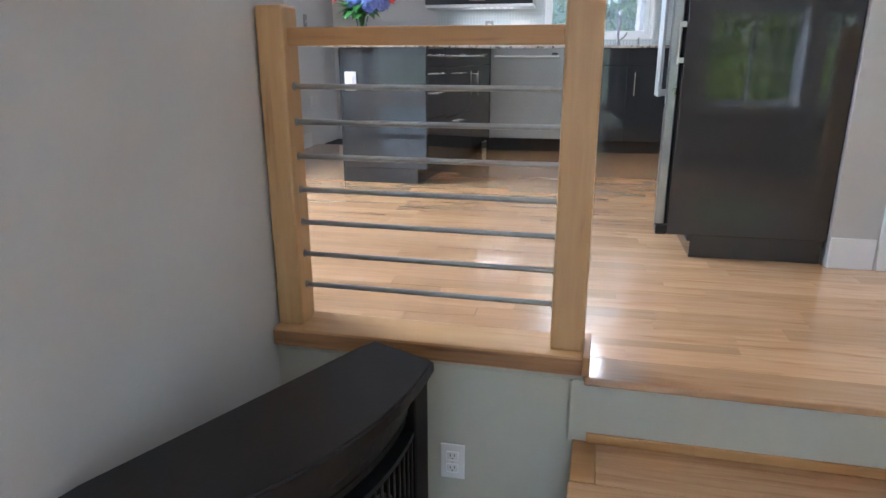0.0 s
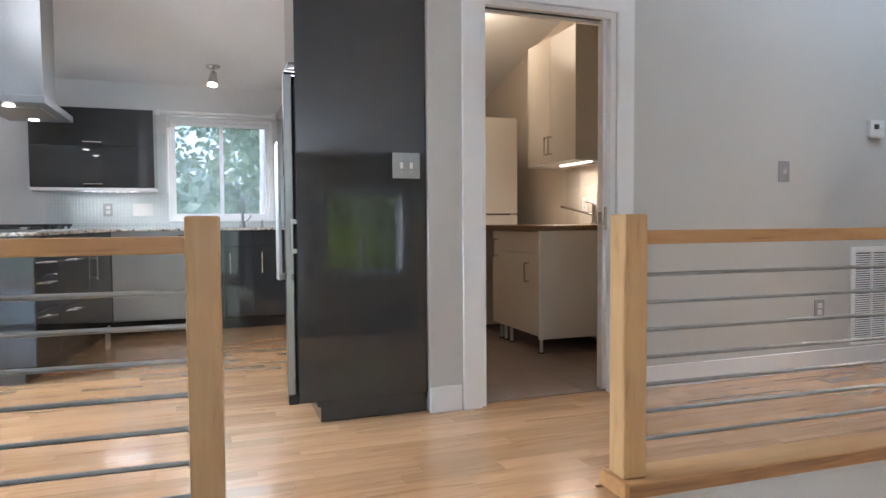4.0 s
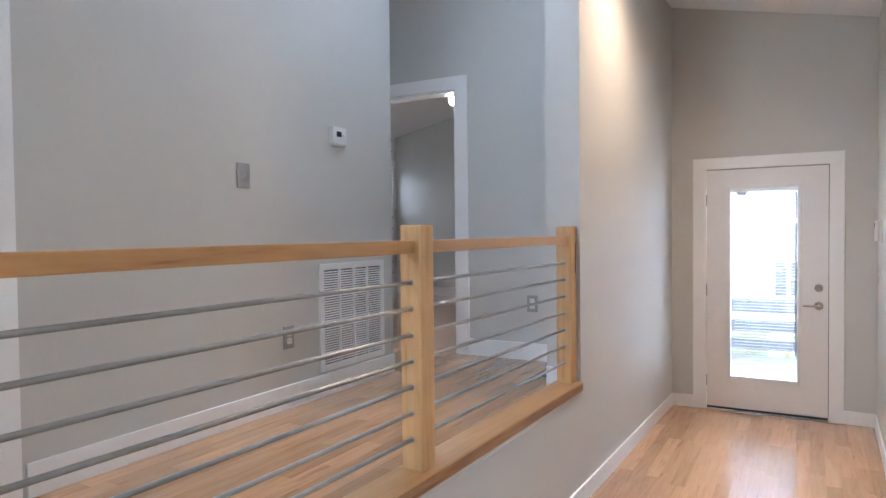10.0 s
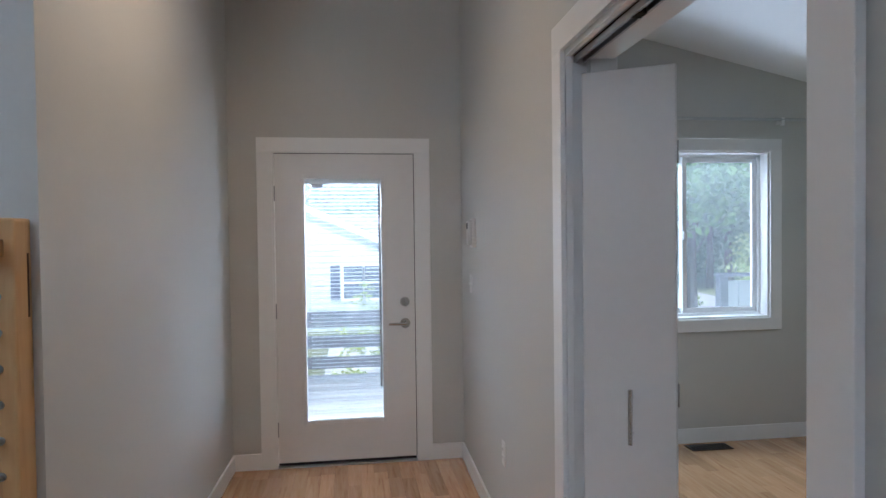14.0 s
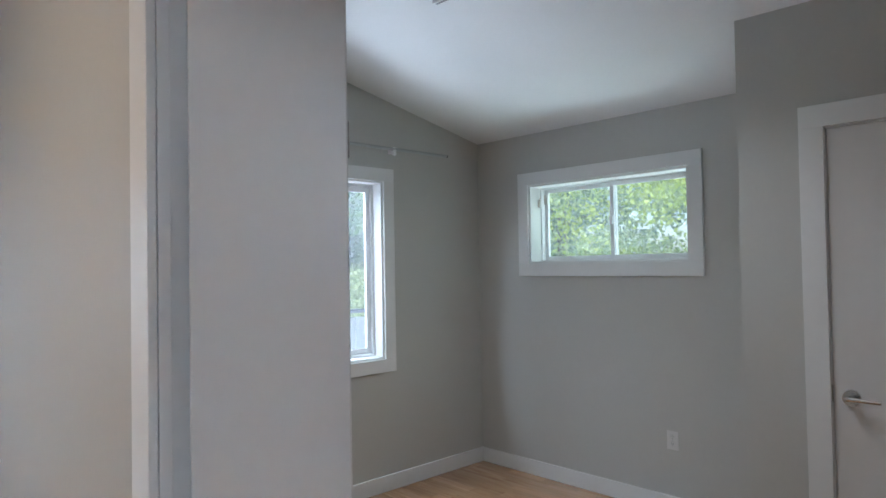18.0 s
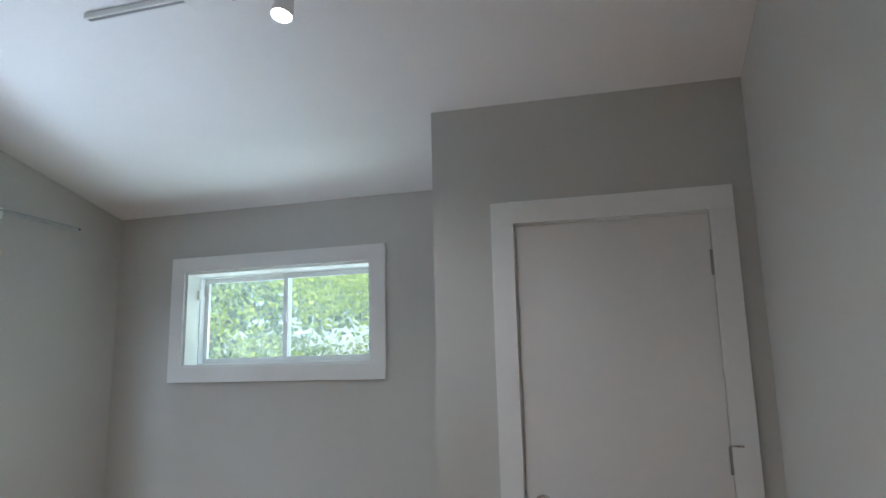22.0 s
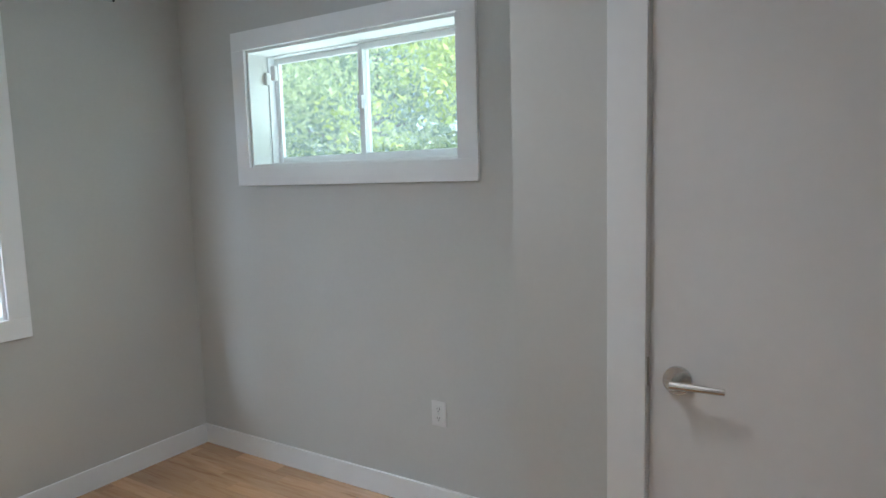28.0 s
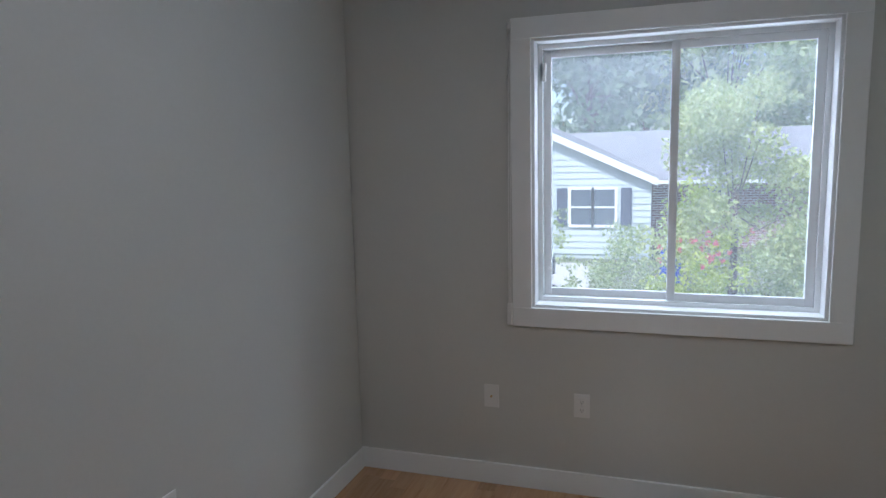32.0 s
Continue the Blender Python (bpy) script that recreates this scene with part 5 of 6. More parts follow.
for c, d in (((-0.17, -0.02, 0.285), (-1, -0.6, 0.3)), ((-0.12, -0.05, 0.31), (-0.6, -1, 0.2)), ((-0.09, -0.06, 0.33), (-0.2, -1, 0.5)), ((-0.065, -0.03, 0.40), (-0.5, -0.8, 0.8)), ((0.07, -0.02, 0.41), (0.4, -0.8, 0.6)), ((0.13, 0.0, 0.44), (0.3, -0.6, 0.9)), ((0.19, -0.01, 0.355), (1, -0.7, 0.5)), ((0.215, 0.0, 0.275), (1, -0.7, 0.1))):
    c = (c[0] * 0.85, c[1] * 0.85, 0.17 + (c[2] - 0.17) * 0.84)
    bm = bmesh.new()
    q = Vector(d).to_track_quat("Z", "Y").to_matrix()
    for k in range(6):
        a = Matrix.Rotation(k * math.pi / 3, 3, "Z")
        pts = [Vector(c) + q @ (a @ Vector(o)) for o in ((0, 0, 0), (0.014, -0.011, 0.02), (0.033, 0, 0.03), (0.014, 0.011, 0.02))]
        quads(bm, [tuple(o) for o in pts], ((0, 1, 2, 3),))
    part("lily", bm, RED, vs, "red lily bloom")
    part("stem", tube([(-c[0] * 0.05, -c[1] * 0.05, 0.03), (c[0] * 0.12, c[1] * 0.12, 0.17), (c[0] * 0.5, c[1] * 0.5, 0.17 + (c[2] - 0.17) * 0.7), c], 0.0025, 6), STEM, vs)
for k in range(44):
    a = k * 0.571 + 0.2
    r0, r1 = 0.02, rng.uniform(0.10, 0.17)
    z0, z1 = rng.uniform(0.175, 0.24), rng.uniform(0.14, 0.25)
    bm = bmesh.new()
    d, s = Vector((math.cos(a), math.sin(a), 0)), Vector((-math.sin(a), math.cos(a), 0)) * 0.04
    m0 = d * (r0 + r1) / 2 + Vector((0, 0, (z0 + z1) / 2 + 0.025))
    quads(bm, [tuple(d * r0 + Vector((0, 0, z0))), tuple(m0 - s), tuple(d * r1 + Vector((0, 0, z1))), tuple(m0 + s), tuple(m0 + Vector((0, 0, -0.008)))], ((0, 1, 4), (1, 2, 4), (2, 3, 4), (3, 0, 4)))
    part("leaf", bm, LEAF, vs, "broad green leaf")

# ---- laundry room ----
lfl = structure("floor_laundry", cube(1.31, 2.78, 2.90, 6.4, U, U + 0.002), plain("tile_grout", (0.13, 0.115, 0.105), 0.8), "brown-grey tiled floor of the laundry", category="floor")
tile_me = None
for i in range(5):
    for j in range(12):
        if tile_me is None:
            t0 = part("floor_tile", cube(-0.1455, 0.1455, -0.1435, 0.1435, 0.0005, 0.006, bevel=0.001, seg=1), SLATE, lfl)
            tile_me = t0.data
        else:
            t0 = new("floor_tile", tile_me)
            t0.parent = lfl
        t0.matrix_basis = Matrix.Translation((1.457 + i * 0.294, 3.046 + j * 0.29, U))
BUTCHER = wood("butcher_block", (0.13, 0.065, 0.03), (0.24, 0.13, 0.06), (0.32, 0.19, 0.095), 0.35, 1, tone=0.3)
LX = 2.09
for k, (y0, y1, hx) in enumerate(((3.80, 4.36, 0.42), (4.36, 4.54, 0.09))):
    root = unit("laundry_cabinet", pose(LX, y1, 0, 0, 0, -90), y1 - y0, 0.66, 0.70, U + 0.13,
                [(0, y1 - y0, U + 0.13, U + 0.68, "v", hx, U + 0.55), (0, y1 - y0, U + 0.68, U + 0.83, "")] if k == 0 else [(0, y1 - y0, U + 0.13, U + 0.83, "v", hx, U + 0.70)], "cream laminate laundry cabinet on steel legs", CREAM, plinth=False, group="laundry cabinets")
    for x in (0.05, y1 - y0 - 0.05):
        for yy in (0.05, 0.58):
            lg = part("leg", rod(bmesh.new(), (x, yy, U + 0.012), (x, yy, U + 0.13), 0.012, 12), STEEL, root, "steel leg")
            part("leg_foot", rod(bmesh.new(), (x, yy, U + 0.004), (x, yy, U + 0.014), 0.02, 14), DARK, lg)
    if k == 0:
        part("side_panel", cube(y1 - y0 - 0.002, y1 - y0 + 0.014, 0, 0.66, U + 0.11, U + 0.832, bevel=0.002), CREAM, root, "cream laminate side panel")
lt = part("laundry_worktop", cube(LX - 0.03, 2.775, 3.77, 5.0, U + 0.833, U + 0.868, bevel=0.004), BUTCHER, None)
tagged(lt, "dark wooden laundry worktop with a sink", "worktop")
lu = unit("laundry_wall_cabinet", pose(2.43, 4.62, 0, 0, 0, -90), 0.72, 0.34, 0.92, 1.965,
          [(0, 0.36, 1.965, 2.885, "v", 0.33, 2.09), (0.36, 0.72, 1.965, 2.885, "v", 0.39, 2.09)], "cream laminate laundry wall cabinet with two doors", CREAM, plinth=False, group="laundry cabinets")
part("light_pelmet", cube(0, 0.72, 0, 0.34, 1.953, 1.9649), TRIM, lu)
part("led_bar", cube(0.3, 0.71, 0.12, 0.14, 1.945, 1.9525), glow("laundry_led", (1.0, 0.88, 0.7), 0.85), lu, "glowing under-cabinet lamp")
ll = new("laundry_under_lamp", bpy.data.lights.new("laundry_under_lamp", "AREA"))
ll.data.shape, ll.data.size, ll.data.size_y, ll.data.energy, ll.data.color = "RECTANGLE", 0.04, 0.45, 0.9, (1, 0.80, 0.56)
ll.matrix_world = pose(2.57, 4.12, 1.93)
lc = thing("laundry_ceiling_lamp", pose(0, 0, 0), "small round ceiling lamp in the laundry", "ceiling light")
part("dome", lathe([(0.06, 0), (0.058, -0.03), (0.04, -0.05), (0.004, -0.056)], 24), glow("laundry_dome", (1, 0.88, 0.7), 3.0), lc, "", Matrix.Translation((1.95, 4.62, cz(4.62) - 0.012)))
part("base", lathe([(0.07, -0.008), (0.07, 0.01)], 24), TRIM, lc, "", Matrix.Translation((1.95, 4.62, cz(4.62) - 0.012)))
lp = new("laundry_lamp", bpy.data.lights.new("laundry_lamp", "POINT"))
lp.data.energy, lp.data.color, lp.data.shadow_soft_size = 2.1, (1, 0.73, 0.46), 0.2
lp.location = (1.95, 4.62, cz(4.62) - 0.22)
LT = plain("laundry_wall_tile", (0.66, 0.60, 0.52), 0.25, grain=0.06, bump=0.005)
lbs = thing("laundry_backsplash", pose(0, 0, 0), "cream wall tiles above the laundry worktop", "tiles")
for i in range(4):
    for j in range(3):
        part("tile", cube(2.772, 2.779, 3.80 + i * 0.205, 4.003 + i * 0.205, U + 0.869 + j * 0.148, U + 1.015 + j * 0.148, bevel=0.0015, seg=1), LT, lbs)
tall = thing("stacked_dryer", pose(0, 0, 0), "tall white enamelled appliance beyond the worktop", "appliance")
part("upper_body", cube(1.98, 2.53, 5.01, 5.6, 1.60, 2.41, bevel=0.01), CREAM, tall)
part("lower_body", cube(1.98, 2.53, 5.01, 5.6, U + 0.02, 1.59, bevel=0.01), CREAM, tall)
part("seam", cube(1.99, 2.46, 5.02, 5.59, 1.585, 1.605), DARK, tall)
lf = thing("laundry_tap", pose(2.66, 4.02, U + 0.868), "chrome laundry tap with a long swivel spout", "tap")
part("body", lathe([(0.026, 0), (0.026, 0.01), (0.02, 0.02), (0.02, 0.13), (0.016, 0.15)]), CHROME, lf)
part("spout", tube([(0, 0, 0.07), (-0.05, 0.06, 0.09), (-0.16, 0.2, 0.135)], 0.009), CHROME, lf)
part("lever", tube([(0, 0, 0.15), (-0.03, 0.03, 0.165), (-0.06, 0.03, 0.162)], 0.006), CHROME, lf)
plate("wall_outlet", (2.772, 4.33, U + 1.02), "y", -1, 0.07, 0.115, PLASTIC, "white outlet plate on the laundry tiles", "outlet", "outlet")

# ---- bedroom beyond the landing ----
WP, n, l, b = node_mat("trellis_wallpaper")
co = n.new("ShaderNodeTexCoord")
sp = n.new("ShaderNodeSeparateXYZ")
l.new(co.outputs["Object"], sp.inputs[0])


def wp_math(op, x, y=0.0, z=0.0):
    q = n.new("ShaderNodeMath")
    q.operation = op
    for k, v in enumerate((x, y, z)):
        if isinstance(v, (int, float)):
            q.inputs[k].default_value = v
        else:
            l.new(v, q.inputs[k])
    return q.outputs[0]


wu = wp_math("SUBTRACT", wp_math("FRACT", wp_math("DIVIDE", sp.outputs["X"], 0.105)), 0.5)
wv = wp_math("SUBTRACT", wp_math("FRACT", wp_math("DIVIDE", sp.outputs["Z"], 0.16)), 0.5)
oval = wp_math("ADD", wp_math("POWER", wp_math("ABSOLUTE", wp_math("DIVIDE", wu, 0.44)), 2.6), wp_math("POWER", wp_math("ABSOLUTE", wp_math("DIVIDE", wv, 0.47)), 2.6))
ring = wp_math("LESS_THAN", wp_math("ABSOLUTE", wp_math("SUBTRACT", oval, 1.0)), 0.2)
dash = wp_math("MULTIPLY", wp_math("LESS_THAN", wp_math("ABSOLUTE", wu), 0.2), wp_math("GREATER_THAN", wp_math("ABSOLUTE", wv), 0.46))
ink = wp_math("MINIMUM", wp_math("MULTIPLY_ADD", ring, 0.3, dash), 1.0)
tint = n.new("ShaderNodeMix")
tint.data_type = "RGBA"
l.new(ink, tint.inputs[0])
tint.inputs[6].default_value, tint.inputs[7].default_value = (0.70, 0.69, 0.67, 1), (0.22, 0.21, 0.21, 1)
l.new(tint.outputs[2], b.inputs["Base Color"])
b.inputs["Roughness"].default_value = 0.6
structure("wallpaper", wall("x", 5.30, 8.962, 5.796, 5.8, U + 0.121, [(7.96, 8.962, 1.88, 2.59)]), WP, "white wallpaper with a grey oval lattice pattern", category="wallpaper")
fl = thing("ceiling_spot", pose(0, 0, 0), "small ceiling lamp on a wire in the far bedroom", "ceiling light", "ceiling spots")
part("wire", tube([(5.75, 3.108, 2.70), (6.4, 3.9, 2.93), (6.8, 4.4, 3.22)], 0.004), DARK, fl)
part("hanger", rod(bmesh.new(), (5.75, 3.108, 2.70), (5.75, 3.108, 3.50), 0.004, 8), DARK, fl)
part("can", rod(bmesh.new(), (5.75, 3.108, 2.725), (5.75, 3.108, 2.675), 0.02, 14, 0.03), CHROME, fl)
part("lens", lathe([(0.004, -0.04), (0.014, -0.039), (0.025, -0.028), (0.031, -0.005), (0.03, 0.02), (0.026, 0.038)]), BULB, fl, "", pose(5.75, 3.108, 2.638))
fp2 = new("far_room_lamp", bpy.data.lights.new("far_room_lamp", "POINT"))
fp2.data.energy, fp2.data.color, fp2.data.shadow_soft_size = 5.5, (1, 0.96, 0.9), 0.06
fp2.location = (5.75, 3.108, 2.54)

# ---- black stove in the corner below the railing ----
a0 = math.degrees(math.atan2(0.90, 0.433))
SM = pose(-0.775, 0.925, 0, 0, 0, a0)
sv = thing("electric_stove", SM, "black iron stove with a bowed front and open grate", "stove")
W, D = 0.775, 0.19


def bow(u0, u1, d, bulge, z0, z1, bevel=0.0, back=0.0, seg=16):
    """A plate with a straight back at y=-back and a bowed front at y=-d-bulge."""
    bm = bmesh.new()
    us = [u0 + (u1 - u0) * k / seg for k in range(seg + 1)]
    def fy(u):
        s = (2 * (u - u0) / (u1 - u0) - 1)
        return -d - bulge * (1 - s * s)
    for z in (z0, z1):
        for u in us:
            bm.verts.new((u, -back, z))
        for u in us:
            bm.verts.new((u, fy(u), z))
    bm.verts.ensure_lookup_table()
    v, n1 = bm.verts, seg + 1
    for k in range(seg):
        for base, flip in ((0, 0), (2 * n1, 1)):
            f = [v[base + k], v[base + k + 1], v[base + n1 + k + 1], v[base + n1 + k]]
            bm.faces.new(f if flip else f[::-1])
        bm.faces.new((v[n1 + k], v[n1 + k + 1], v[3 * n1 + k + 1], v[3 * n1 + k]))
        bm.faces.new((v[k], v[2 * n1 + k], v[2 * n1 + k + 1], v[k + 1]))
    bm.faces.new((v[0], v[n1], v[3 * n1], v[2 * n1]))
    bm.faces.new((v[seg], v[2 * n1 + seg], v[3 * n1 + seg], v[n1 + seg]))
    if bevel:
        bmesh.ops.bevel(bm, geom=[e for e in bm.edges if abs(e.verts[0].co.z - e.verts[1].co.z) < 1e-6 and len(e.link_faces) == 2 and abs(e.link_faces[0].normal.dot(e.link_faces[1].normal)) < 0.5], offset=bevel, segments=3, affect="EDGES")
    return bm


part("top", bow(0, W, D, 0.085, 0.715, 0.75, 0.006), BLACK, sv, "satin black bowed top plate")
part("back", cube(0.03, W - 0.03, -0.03, 0, 0.05, 0.715), BLACK, sv)
for u in (0.014, W - 0.066):
    part("pillar", cube(u, u + 0.052, -D + 0.006, -0.03, 0.03, 0.7145, bevel=0.006), BLACK, sv)
for k, (z0, z1, ins) in enumerate(((0.685, 0.705, 0.01), (0.655, 0.675, 0.022), (0.628, 0.645, 0.03), (0.60, 0.616, 0.036))):
    part("louvre", bow(0.06, W - 0.06, D - ins, 0.078, z0, z1, 0, D - ins - 0.02), BLACK, sv, "curved black louvre")
part("base", bow(0.0, W, D, 0.085, 0.0, 0.07, 0.006), BLACK, sv)
part("hearth", bow(0.05, W - 0.05, D - 0.02, 0.07, 0.07, 0.13), BLACK, sv)
part("grate_rail", bow(0.06, W - 0.06, D - 0.012, 0.078, 0.572, 0.586, 0, D - 0.024), BLACK, sv)
part("grate_rail", bow(0.06, W - 0.06, D - 0.012, 0.078, 0.14, 0.155, 0, D - 0.024), BLACK, sv)
for k in range(24):
    u = 0.075 + k * (W - 0.15) / 23
    s = 2 * (u - 0.06) / (W - 0.12) - 1
    y = -(D - 0.018) - 0.078 * (1 - s * s)
    part("grate_bar", rod(bmesh.new(), (u, y, 0.15), (u, y, 0.576), 0.004, 6), BLACK, sv)
BARK = plain("log_bark", (0.22, 0.16, 0.12), 0.85, grain=0.5, scale=50, bump=0.2)
for k, (u0, u1, y, z, r) in enumerate(((0.14, 0.62, -0.13, 0.185, 0.055), (0.18, 0.60, -0.185, 0.18, 0.05), (0.2, 0.58, -0.155, 0.28, 0.05), (0.24, 0.66, -0.17, 0.375, 0.045))):
    part("log", rod(bmesh.new(), (u0, y, z), (u1, y + 0.03, z + 0.015), r, 10, r * 0.85), BARK, sv, "brown imitation log")
part("glass_back", cube(0.09, W - 0.09, -0.05, -0.04, 0.14, 0.6), plain("dark_glass", (0.01, 0.01, 0.012), 0.08), sv)

# ---- outdoors ----
GRASS, n, l, b = node_mat("lawn")
co, no, n2 = n.new("ShaderNodeTexCoord"), n.new("ShaderNodeTexNoise"), n.new("ShaderNodeTexNoise")
no.inputs["Scale"].default_value, n2.inputs["Scale"].default_value = 0.35, 25
l.new(co.outputs["Object"], no.inputs["Vector"])
l.new(co.outputs["Object"], n2.inputs["Vector"])
ra = n.new("ShaderNodeValToRGB")
ra.color_ramp.elements[0].color, ra.color_ramp.elements[1].color = (0.07, 0.09, 0.035, 1), (0.16, 0.17, 0.08, 1)
l.new(no.outputs["Fac"], ra.inputs[0])
l.new(ra.outputs[0], b.inputs["Base Color"])
b.inputs["Roughness"].default_value = 0.9
GZ = -0.75
gd = bmesh.new()
gxs, gzs = (-1500, 10, 17, 1500), (GZ, GZ, -1.75, -1.75)
quads(gd, [(x, y, z) for x, z in zip(gxs, gzs) for y in (-1500, 1500)], [(2 * k, 2 * k + 2, 2 * k + 3, 2 * k + 1) for k in range(3)])
structure("ground", gd, GRASS, "mown lawn with dry patches", category="ground")

DECKM = wood("weathered_deck", (0.42, 0.40, 0.37), (0.56, 0.53, 0.50), (0.64, 0.61, 0.57), 0.7, 1, tone=0.2)
FENCE = wood("grey_fence", (0.10, 0.10, 0.12), (0.15, 0.15, 0.18), (0.20, 0.20, 0.23), 0.7, 1, tone=0.15)
deck = thing("deck", pose(0, 0, 0), "weathered grey boards of the entry deck", "deck")
for k in range(19):
    part("board", cube(7.08 + k * 0.145, 7.08 + k * 0.145 + 0.139, -0.7, 3.2, -0.06, -0.03, bevel=0.003, seg=1), DECKM, deck)
part("skirt", cube(7.1, 9.8, -0.68, 3.18, GZ, -0.062), DECKM, deck)
rl = thing("deck_railing", pose(0, 0, 0), "grey wooden deck railing with wide horizontal boards", "railing")
for y in (-0.6, 2.6):
    part("post", cube(9.72, 9.81, y - 0.045, y + 0.045, -0.06, 0.70, bevel=0.004), FENCE, rl)
for z, zt in ((0.067, 0.191), (0.289, 0.425), (0.518, 0.684)):
    part("board", cube(9.695, 9.72, -0.7, 3.2, z, zt, bevel=0.003, seg=1), FENCE, rl)

SIDING = plain("pale_siding", (0.50, 0.55, 0.56), 0.6, grain=0.04)
ROOFM = plain("grey_shingles", (0.21, 0.21, 0.225), 0.85, grain=0.25, scale=12)
SHUT = plain("dark_shutter", (0.05, 0.06, 0.10), 0.6)
BRICKM, n, l, b = node_mat("brown_brick")
co, sp, cb, br = n.new("ShaderNodeTexCoord"), n.new("ShaderNodeSeparateXYZ"), n.new("ShaderNodeCombineXYZ"), n.new("ShaderNodeTexBrick")
br.inputs["Scale"].default_value = 1.0
br.inputs["Color1"].default_value, br.inputs["Color2"].default_value, br.inputs["Mortar"].default_value = (0.25, 0.12, 0.10, 1), (0.17, 0.085, 0.07, 1), (0.50, 0.46, 0.43, 1)
br.inputs["Mortar Size"].default_value, br.inputs["Brick Width"].default_value, br.inputs["Row Height"].default_value = 0.012, 0.22, 0.085
l.new(co.outputs["Object"], sp.inputs[0])
l.new(sp.outputs["Y"], cb.inputs["X"])
l.new(sp.outputs["Z"], cb.inputs["Y"])
l.new(cb.outputs[0], br.inputs["Vector"])
l.new(br.outputs["Color"], b.inputs["Base Color"])
b.inputs["Roughness"].default_value = 0.85
DGLASS = plain("house_glass", (0.08, 0.10, 0.13), 0.08)
hs2 = thing("neighbour_house", pose(0, 0, 0), "single-storey pale sided house with a grey gable roof and dark shutters", "house")
HX = 25.0
gy0, gy1, ez, rz = -1.45, 7.5, 0.66, 2.72
gy = (gy0 + gy1) / 2
gb = bmesh.new()
quads(gb, [(HX, gy0, -1.8), (HX, gy1, -1.8), (HX, gy1, ez), (HX, gy, rz), (HX, gy0, ez), (HX + 7, gy0, -1.8), (HX + 7, gy1, -1.8), (HX + 7, gy1, ez), (HX + 7, gy, rz), (HX + 7, gy0, ez)],
      ((0, 1, 2, 3, 4), (9, 8, 7, 6, 5), (0, 5, 6, 1), (1, 6, 7, 2), (4, 9, 5, 0)))
part("wall", gb, SIDING, hs2)
nb = 24
for k in range(nb):
    z0 = -1.6 + k * 0.2
    half = (gy1 - gy0) / 2 if z0 < ez else (gy1 - gy0) / 2 * max(0.02, (rz - z0 - 0.25) / (rz - ez))
    if z0 > rz - 0.3:
        break
    sb = bmesh.new()
    quads(sb, [(HX - 0.035, gy - half, z0), (HX - 0.035, gy + half, z0), (HX - 0.012, gy + half, z0 + 0.196), (HX - 0.012, gy - half, z0 + 0.196), (HX, gy - half, z0), (HX, gy + half, z0), (HX, gy + half, z0 + 0.196), (HX, gy - half, z0 + 0.196)], HEX)
    part("siding_board", sb, SIDING, hs2)


def roof(y0, y1, x0, x1, e, r, over):
    """Two slopes about a ridge along x."""
    c, out = (y0 + y1) / 2, []
    for sgn, yy in ((-1, y0), (1, y1)):
        slope = (r - e) / ((y1 - y0) / 2)
        ye, ze = yy + sgn * over, e - over * slope
        bm = bmesh.new()
        quads(bm, [(x0 - over, c, r + 0.06), (x1, c, r + 0.06), (x1, ye, ze + 0.06), (x0 - over, ye, ze + 0.06), (x0 - over, c, r + 0.2), (x1, c, r + 0.2), (x1, ye, ze + 0.2), (x0 - over, ye, ze + 0.2)], HEX)
        part("roof", bm, ROOFM, hs2)
        bm = bmesh.new()
        quads(bm, [(x0 - over - 0.04, c, r - 0.02), (x0 - over, c, r - 0.02), (x0 - over, ye, ze - 0.02), (x0 - over - 0.04, ye, ze - 0.02), (x0 - over - 0.04, c, r + 0.2), (x0 - over, c, r + 0.2), (x0 - over, ye, ze + 0.2), (x0 - over - 0.04, ye, ze + 0.2)], HEX)
        part("barge_board", bm, TRIM, hs2)


roof(gy0, gy1, HX, HX + 7, ez, rz, 0.2)
part("wing_wall", cube(HX + 3, HX + 9, -8.7, gy0, -1.8, 0.64), BRICKM, hs2, "brown brick wing wall")
wr = bmesh.new()
quads(wr, [(HX + 2.3, -9.1, 0.53), (HX + 2.3, 5.0, 0.53), (HX + 8, 5.0, 2.33), (HX + 8, -9.1, 2.33), (HX + 2.3, -9.1, 0.66), (HX + 2.3, 5.0, 0.66), (HX + 8, 5.0, 2.46), (HX + 8, -9.1, 2.46)], HEX)
part("wing_roof", wr, ROOFM, hs2)
part("gutter", cube(HX + 2.2, HX + 2.3, -9.1, gy0, 0.5, 0.62), TRIM, hs2)
for y0, y1, z0, z1, X in ((0.34, 0.98, -0.66, 0.45, HX), (-0.37, 0.26, -0.66, 0.45, HX), (-3.75, -3.1, -0.12, 0.37, HX + 3), (-7.99, -7.23, -0.12, 0.37, HX + 3)):
    wd = part("window", cube(X - 0.05, X - 0.04, y0, y1, z0, z1), DGLASS, hs2, "dark window pane")
    for sz in ((y0 - 0.08, y0, z0 - 0.08, z1 + 0.08), (y1, y1 + 0.08, z0 - 0.08, z1 + 0.08), (y0, y1, z1, z1 + 0.08), (y0, y1, z0 - 0.08, z0), (y0, y1, (z0 + z1) / 2 - 0.025, (z0 + z1) / 2 + 0.025)):
        part("window_frame", cube(X - 0.08, X - 0.03, *sz), TRIM, wd)
for y0, y1 in ((-0.88, -0.55), (1.10, 1.42)):
    part("shutter", cube(HX - 0.09, HX - 0.04, y0, y1, -0.68, 0.5), SHUT, hs2, "dark blue shutter")


